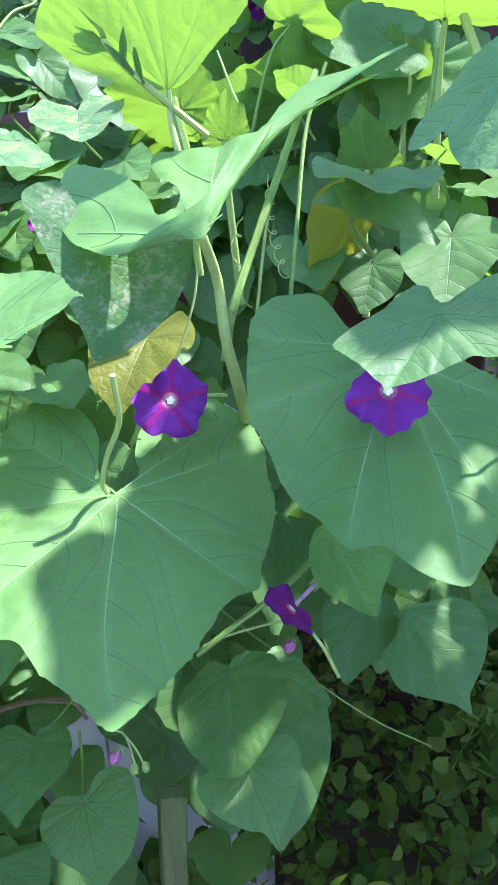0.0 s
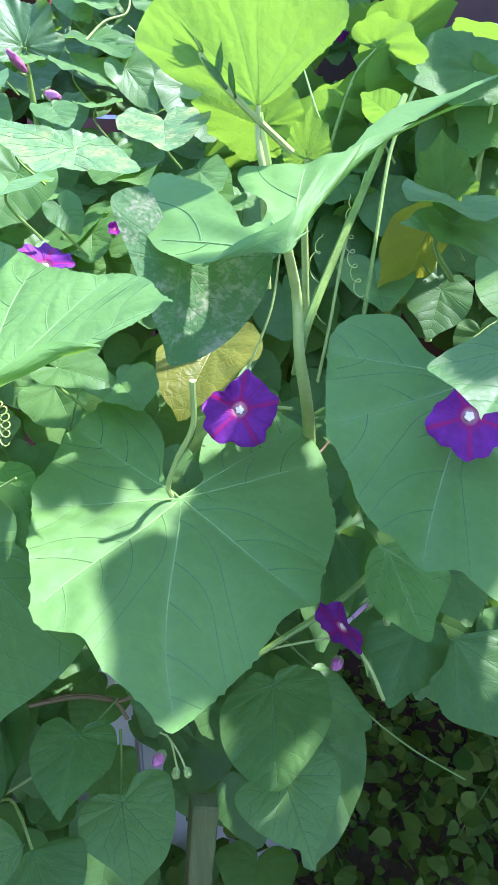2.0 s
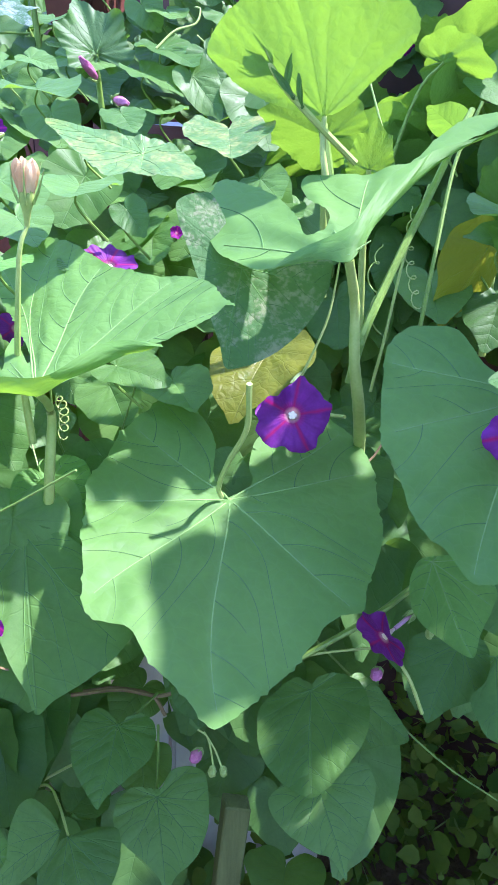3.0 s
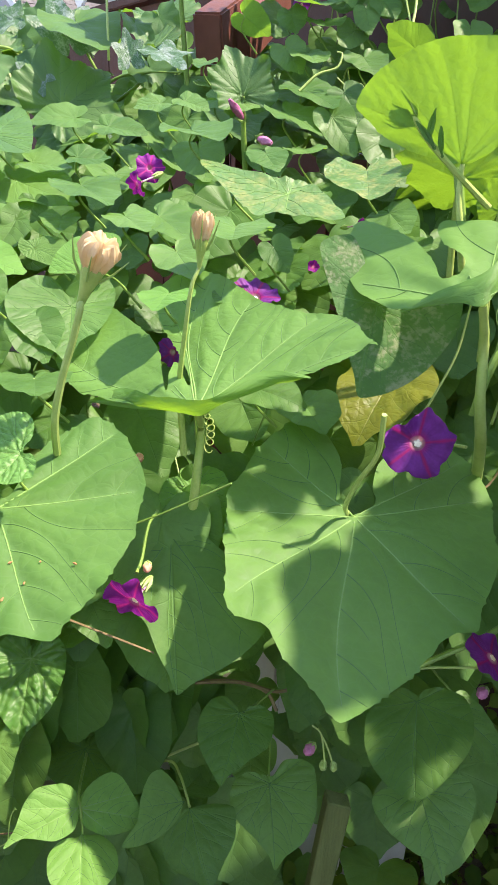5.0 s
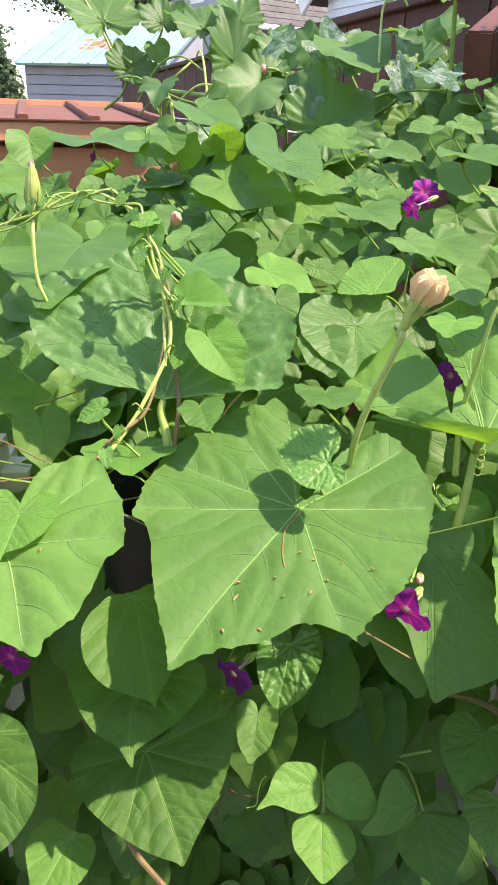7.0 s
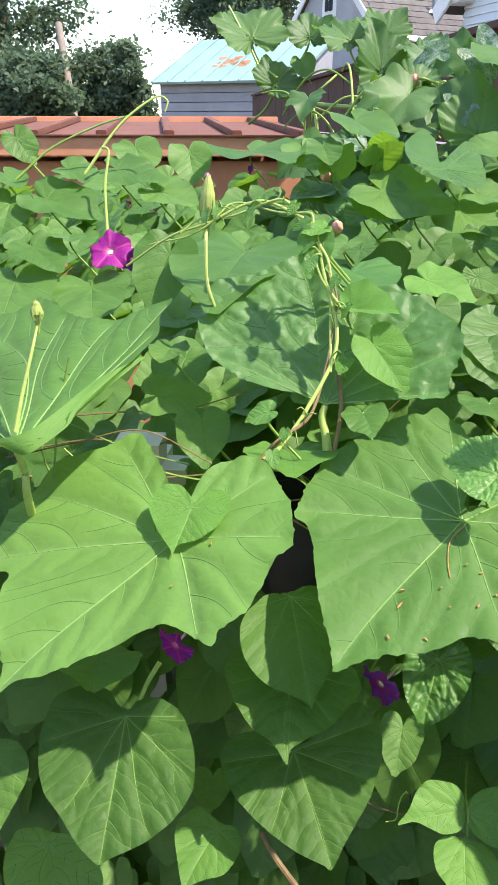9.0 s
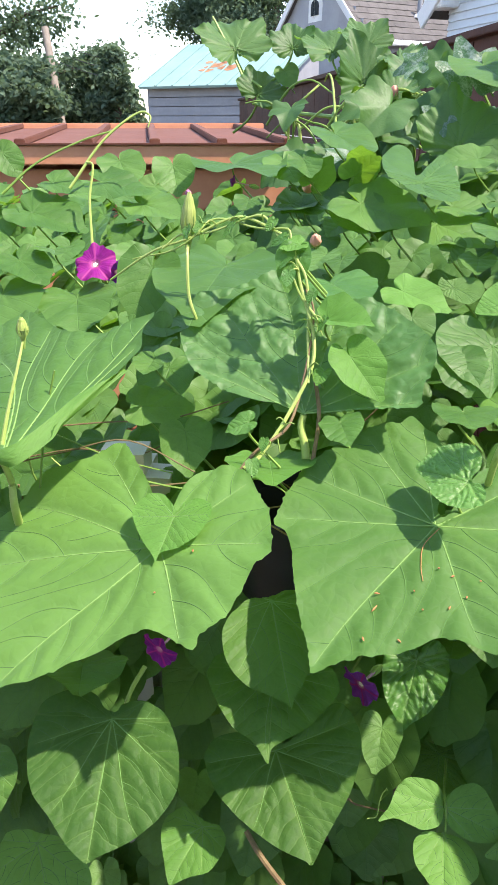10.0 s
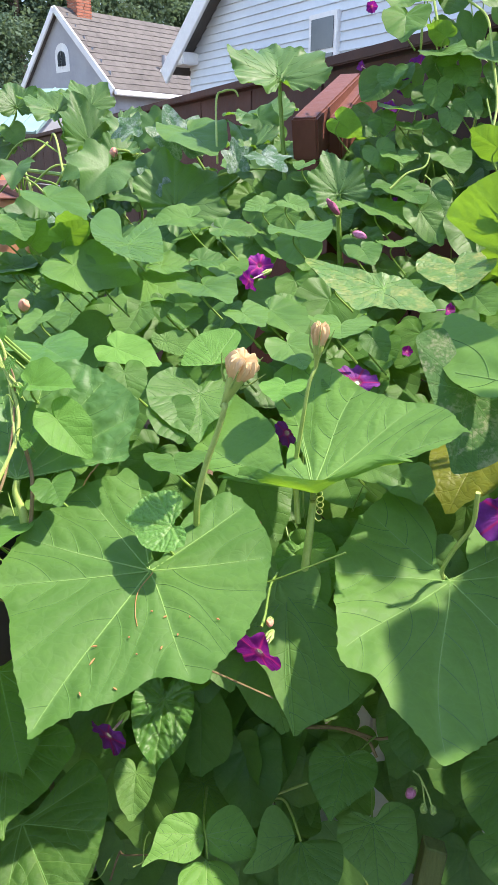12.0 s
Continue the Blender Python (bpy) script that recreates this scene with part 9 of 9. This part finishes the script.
for r in range(14):
    bm = bmesh.new()
    for i in range(30):
        a0, a1 = i / 30 + (r % 2) / 60, min((i + 0.94) / 30 + (r % 2) / 60, 1.0)
        lo, hi = e0.lerp(k0, r / 14), e0.lerp(k0, (r + 1) / 14)
        lo1, hi1 = e1.lerp(k1, r / 14), e1.lerp(k1, (r + 1) / 14)
        t = 0.012 + rng.uniform(0, 0.008)
        v = [bm.verts.new(w) for w in (lo.lerp(lo1, a0) + nrm * t, lo.lerp(lo1, a1) + nrm * t, hi.lerp(hi1, a1) + nrm * 0.003, hi.lerp(hi1, a0) + nrm * 0.003, lo.lerp(lo1, a0), lo.lerp(lo1, a1))]
        bm.faces.new(v[:4]), bm.faces.new((v[4], v[5], v[1], v[0]))
    part("shingle_course", bm, SHINGLE, roof, smooth=False)
# arched attic window
wc = C + Gd * GW * 0.50 + Vector((0, 0, 4.32)) - Rd * 0.05
win = part("window", box_bm((0.02, 0.02, 0.02), Matrix.Translation(wc)), WHITE, grey, "small white arched attic window")
for sc, material, name, o in ((1.0, WHITE, "frame", 0.03), (0.52, GLASS_DARK, "pane", 0.06)):
    bm = bmesh.new()
    ring = [(-0.34, -0.30), (0.34, -0.30)] + [(0.34 * math.cos(t), 0.10 + 0.30 * math.sin(t)) for t in (math.pi * i / 12 for i in range(13))]
    fr = [bm.verts.new(wc + Gd * x * sc + Vector((0, 0, z * sc)) - Rd * (0.03 + o)) for x, z in ring]
    bk = [bm.verts.new(wc + Gd * x * sc + Vector((0, 0, z * sc)) + Rd * 0.02) for x, z in ring]
    bm.faces.new(fr)
    for i in range(len(ring)):
        j = (i + 1) % len(ring)
        bm.faces.new((fr[i], fr[j], bk[j], bk[i]))
    bmesh.ops.recalc_face_normals(bm, faces=bm.faces)
    part(name, bm, material, win, smooth=False)
for x, w, h in ((0, 0.03, 0.46), ):
    part("glazing_bar", box_bm((0.03, w, h), Matrix.Translation(wc - Rd * 0.075 + Vector((0, 0, 0.0))) @ Matrix.Rotation(math.atan2(Rd.y, Rd.x), 4, "Z")), WHITE, win)
# lower window seen under the eave
wl = C + Rd * 0.9 - Gd * 0.03 + Vector((0, 0, 2.55))
w2 = part("window", box_bm((0.62, 0.07, 1.0), Matrix.Translation(wl) @ Matrix.Rotation(math.atan2(Rd.y, Rd.x), 4, "Z"), 0.01), WHITE, grey, "white framed window")
part("pane", box_bm((0.48, 0.09, 0.86), Matrix.Translation(wl) @ Matrix.Rotation(math.atan2(Rd.y, Rd.x), 4, "Z")), GLASS_DARK, w2)
# chimney of single bricks
cc = xy(k0) + Rd * 0.75 - Gd * 0.05
chim = part("chimney", box_bm((0.42, 0.42, 1.5), Matrix.Translation((cc.x, cc.y, PEAK + 0.45)) @ Matrix.Rotation(math.atan2(Rd.y, Rd.x), 4, "Z")), MORTAR, grey, "red brick chimney with a pale cap")
bmat = Matrix.Rotation(math.atan2(Rd.y, Rd.x), 4, "Z")
brick_mesh = {True: mesh_of("brick", box_bm((0.212, 0.03, 0.062), None, 0.004), BRICK, False)}
for row in range(19):
    z = PEAK - 0.22 + row * 0.075
    for side in range(4):
        for i in range(2):
            turn = Matrix.Rotation(side * math.pi / 2, 4, "Z")
            local = turn @ Matrix.Translation((-0.112 + i * 0.224 + (0.02 if row % 2 else -0.02), -0.213, 0))
            ob = new("brick", brick_mesh[True])
            ob.parent = chim
            ob.matrix_local = Matrix.Translation(Vector((cc.x, cc.y, z)) - offset(chim)) @ bmat @ local
part("cap", box_bm((0.52, 0.52, 0.09), Matrix.Translation((cc.x, cc.y, PEAK + 1.23)) @ bmat, 0.01), MORTAR, chim)
vp = e0.lerp(e1, 0.24).lerp(k0.lerp(k1, 0.24), 0.28)
part("vent_pipe", tube_bm([vp, vp + Vector((0, 0, 0.42))], 0.06, 12), SHEDWALL, grey)
part("vent_flashing", tube_bm([vp, vp + Vector((0, 0, 0.09))], [0.17, 0.10], 12), WHITE, grey)

# pale blue-grey house, gable end
blue = thing("house", "pale blue-grey lap-sided house with white trim", "house", at=(-6.4, 13.1, 0))
C2 = xy((-6.387, 13.123, 3.423))
G2 = Vector((0.84, -0.545, 0)).normalized()
D2 = Vector((0.545, 0.84, 0)).normalized()
EV2, PK2, W2 = 3.58, 6.3, 7.4
flat_part("wall", [C2, C2 + G2 * W2, C2 + G2 * W2 + Vector((0, 0, EV2)), C2 + G2 * W2 / 2 + Vector((0, 0, PK2)), C2 + Vector((0, 0, EV2))], 0.1, BLUEGREY, blue)
siding(blue, C2, G2, lambda z: ((0, W2) if z < EV2 else ((z - EV2) / (PK2 - EV2) * W2 / 2, W2 - (z - EV2) / (PK2 - EV2) * W2 / 2)), W2, 0.0, BLUEGREY, 0.125, -D2)
flat_part("wall", [C2, C2 + Vector((0, 0, EV2)), C2 + D2 * 9 + Vector((0, 0, EV2)), C2 + D2 * 9], 0.1, BLUEGREY, blue)
o2 = 0.38
le = C2 - D2 * o2 - G2 * o2 + Vector((0, 0, EV2 - o2 * 0.73))
pk = C2 - D2 * o2 + G2 * W2 / 2 + Vector((0, 0, PK2 + 0.1))
re = C2 - D2 * o2 + G2 * (W2 + o2) + Vector((0, 0, EV2 - o2 * 0.73))
flat_part("roof", [le, pk, pk + D2 * 9.5, le + D2 * 9.5], 0.12, SHINGLE, blue)
flat_part("roof", [pk, re, re + D2 * 9.5, pk + D2 * 9.5], 0.12, SHINGLE, blue)
for a, b in ((le, pk), (pk, re)):
    q = (b - a).to_track_quat("Y", "Z").to_matrix().to_4x4()
    q.translation = (a + b) / 2 - Vector((0, 0, 0.14)) + D2 * 0.02
    part("rake_trim", box_bm((0.06, (b - a).length, 0.30), q, 0.01), WHITE, blue)
part("eave_return", box_bm((0.62, 0.40, 0.20), Matrix.Translation(C2 + Vector((0, 0, EV2 - 0.16)) - D2 * 0.15 - G2 * 0.02) @ Matrix.Rotation(math.atan2(G2.y, G2.x), 4, "Z"), 0.02), WHITE, blue)
for s, z, w, h in ((3.75, 3.15, 0.62, 1.0), (1.55, 2.3, 0.75, 1.1)):
    wc2 = C2 + G2 * s + Vector((0, 0, z)) - D2 * 0.04
    rot = Matrix.Rotation(math.atan2(G2.y, G2.x), 4, "Z")
    ww = part("window", box_bm((w, 0.09, h), Matrix.Translation(wc2) @ rot, 0.01), WHITE, blue, "white framed sash window")
    for dz in (-h * 0.23, h * 0.23):
        part("pane", box_bm((w - 0.14, 0.10, h * 0.40), Matrix.Translation(wc2 + Vector((0, 0, dz)) - D2 * 0.005) @ rot), GLASS_DARK, ww)

# slate-grey shed with turquoise metal roof
shed = thing("shed", "slate-grey plank shed with a rusty turquoise metal roof", "shed", at=(-13.2, 12.4, 0))
s0, s1 = Vector((-13.208, 12.375, 2.340)), Vector((-9.997, 13.124, 2.396))
s0.z = s1.z = (s0.z + s1.z) / 2
sx = (s1 - s0).normalized()
sb = Vector((-sx.y, sx.x, 0))
if sb.dot(s0) < 0:
    sb = -sb
sl = (s1 - s0).length
SHED_DEEP, SHED_RISE = 2.1, 0.92
sh_pts = [s0 - sb * 0.25 - Vector((0, 0, 0.1)) - sx * 0.12, s1 - sb * 0.25 - Vector((0, 0, 0.1)) + sx * 0.12, s1 + sb * SHED_DEEP + Vector((0, 0, SHED_RISE)) + sx * 0.12, s0 + sb * SHED_DEEP + Vector((0, 0, SHED_RISE)) - sx * 0.12]
sroof = flat_part("roof", sh_pts, 0.05, TURQUOISE, shed, "turquoise sheet-metal roof with rust patches")
up = (sh_pts[1] - sh_pts[0]).cross(sh_pts[3] - sh_pts[0]).normalized()
if up.z < 0:
    up = -up
for i in range(9):
    a, b = sh_pts[0].lerp(sh_pts[1], i / 8), sh_pts[3].lerp(sh_pts[2], i / 8)
    part("seam", tube_bm([a + up * 0.012, b + up * 0.012], 0.018, 6), TURQUOISE, sroof)
rng = random.Random(8)
for i in range(16):
    a, b = 0.30 + rng.uniform(0, 0.28), 0.30 + rng.uniform(0, 0.22)
    p = sh_pts[0].lerp(sh_pts[1], a).lerp(sh_pts[3].lerp(sh_pts[2], a), b) + up * 0.006
    bm = bmesh.new()
    r0 = rng.uniform(0.05, 0.14)
    bm.faces.new([bm.verts.new(p + sx * r0 * 1.5 * math.cos(t) * rng.uniform(0.6, 1.1) + (sh_pts[3] - sh_pts[0]).normalized() * r0 * math.sin(t) * rng.uniform(0.5, 1.0)) for t in (6.28319 * j / 12 for j in range(12))])
    part("rust_patch", bm, RUST, sroof, smooth=False)
ws0, ws1 = xy(s0), xy(s1)
for i in range(14):
    z0, z1 = s0.z - 0.12 - 0.19 * (i + 1), s0.z - 0.12 - 0.19 * i - 0.012
    if z1 < 0.05:
        break
    z0 = max(z0, 0)
    c = (ws0 + ws1) / 2
    part("plank", box_bm((sl, 0.04, z1 - z0), Matrix.Translation((c.x, c.y, (z0 + z1) / 2)) @ Matrix.Rotation(math.atan2(sx.y, sx.x), 4, "Z"), 0.006), SHEDWALL, shed)
flat_part("side_wall", [ws0, ws0 + sb * SHED_DEEP, ws0 + sb * SHED_DEEP + Vector((0, 0, s0.z + SHED_RISE - 0.1)), ws0 + Vector((0, 0, s0.z - 0.1))], 0.05, SHEDWALL, shed)
flat_part("side_wall", [ws1, ws1 + sb * SHED_DEEP, ws1 + sb * SHED_DEEP + Vector((0, 0, s0.z + SHED_RISE - 0.1)), ws1 + Vector((0, 0, s0.z - 0.1))], 0.05, SHEDWALL, shed)
flat_part("back_wall", [ws0 + sb * SHED_DEEP, ws1 + sb * SHED_DEEP, ws1 + sb * SHED_DEEP + Vector((0, 0, s0.z + SHED_RISE - 0.1)), ws0 + sb * SHED_DEEP + Vector((0, 0, s0.z + SHED_RISE - 0.1))], 0.05, SHEDWALL, shed)

# pole and wires
pt, pb = Vector((-21.943, 16.273, 4.342)), Vector((-20.772, 15.642, 1.660))
pd = (pt - pb) / (pt.z - pb.z)
pole = thing("utility_pole", "leaning weathered timber utility pole", "pole", at=tuple(pb - pd * pb.z))
part("shaft", tube_bm([pb - pd * pb.z, pt], [0.15, 0.12], 14), POLEWOOD, pole)
for i, dz in enumerate((0.35, 0.62, 0.90)):
    a = pt - pd * dz
    b = Vector((-22.004, 21.596, 3.652)) - Vector((0, 0, 0.35 * i - 0.3))
    run = [a.lerp(b, t / 12) - Vector((0, 0, 0.35 * math.sin(math.pi * t / 12))) for t in range(13)]
    wire = thing("overhead_wire", "thin dark overhead wire from the utility pole", "wire", at=tuple(a), group="overhead wires")
    part("strand", tube_bm(run, 0.010, 5), BLACKPOT, wire)

# ---------------------------------------------------------------- far trees
def tree(place, tall, spread, seed, label, base=0.15, clumps=330, leaves=95, leaf_size=0.16, taper=0.6):
    """A tapered trunk with limbs, and a crown of many small leaf clumps with gaps between."""
    rng = random.Random(seed)
    p = Vector(place)
    ob = thing("tree", label, "tree", at=tuple(p), group="background trees")
    bm = bmesh.new()
    run = [p + Vector((0.12 * math.sin(i * 1.3 + seed), 0.1 * math.cos(i * 1.7), tall * 0.93 * i / 8)) for i in range(9)]
    tube_bm(run, [0.018 * tall * (1 - 0.86 * i / 8) for i in range(9)], 9, bm)
    ends = []
    for i in range(16):
        t = base + (0.96 - base) * i / 16
        s = run[min(int(t * 8), 7)].lerp(run[min(int(t * 8) + 1, 8)], t * 8 % 1)
        a = rng.uniform(0, 6.28)
        reach = spread * (1 - taper * t) * rng.uniform(0.65, 1.05)
        e = s + Vector((math.cos(a) * reach, math.sin(a) * reach, reach * rng.uniform(0.1, 0.5)))
        tube_bm([s, s.lerp(e, 0.5) + Vector((0, 0, 0.06 * tall * 0.3)), e], [0.010 * tall * (1 - 0.6 * t), 0.006 * tall * (1 - 0.6 * t), 0.0015 * tall], 6, bm)
        ends += [(s, e)]
    part("trunk", bm, BARK, ob)
    places = []
    for i in range(clumps):
        s, e = rng.choice(ends)
        c = s.lerp(e, rng.uniform(0.35, 1.1)) + Vector((rng.gauss(0, 0.3), rng.gauss(0, 0.3), rng.gauss(0, 0.25))) * spread * 0.3
        for j in range(leaves):
            q = c + Vector((rng.gauss(0, 1), rng.gauss(0, 1), rng.gauss(0, 0.7))) * spread * 0.10
            places.append((q - p, leaf_size * rng.uniform(0.5, 1.1), rand_unit(rng, 0.4), Vector((rng.uniform(-1, 1), rng.uniform(-1, 1), rng.uniform(-0.8, 0.3)))))
    crown = scatter("crown", "", "", places, HAZE_LEAF, "t", "", True)
    crown.parent = ob
    return ob


TREES = (((-25.800, 16.856, 3.573), 15.0, 4.2, 1), ((-27.258, 14.114, 3.494), 14.0, 4.2, 2), ((-34.094, 12.765, 3.731), 13.0, 5.0, 3), ((-24.718, 28.845, 5.088), 10.5, 4.2, 4), ((-21.151, 28.863, 4.872), 12.5, 4.0, 5),
         ((-20.617, 27.068, 5.878), 13.5, 3.8, 6), ((-18.958, 33.173, 7.964), 13.0, 3.6, 7), ((-18.783, 36.933, 8.549), 12.0, 3.4, 8), ((-18.459, 39.282, 8.371), 12.0, 2.6, 12), ((-40.726, 10.092, 3.889), 12.0, 5.0, 13))
for q, tall, spread, seed in TREES:
    tree((q[0], q[1], 0), tall, spread, seed, "tall dark green tree behind the gardens")
for q, tall, spread, seed in (((-23.604, 19.631, 2.668), 4.3, 1.6, 9), ((-20.493, 17.865, 2.541), 4.0, 1.3, 10), ((-26.134, 20.420, 2.753), 4.2, 1.4, 11), ((-21.038, 14.352, 2.295), 3.6, 1.7, 14), ((-23.810, 14.925, 2.366), 3.8, 1.8, 15), ((-25.275, 13.673, 2.366), 3.8, 1.8, 16)):
    tree((q[0], q[1], 0), tall, spread, seed, "small round green tree in a neighbouring garden", 0.2, 130, 70, 0.17, 0.5)
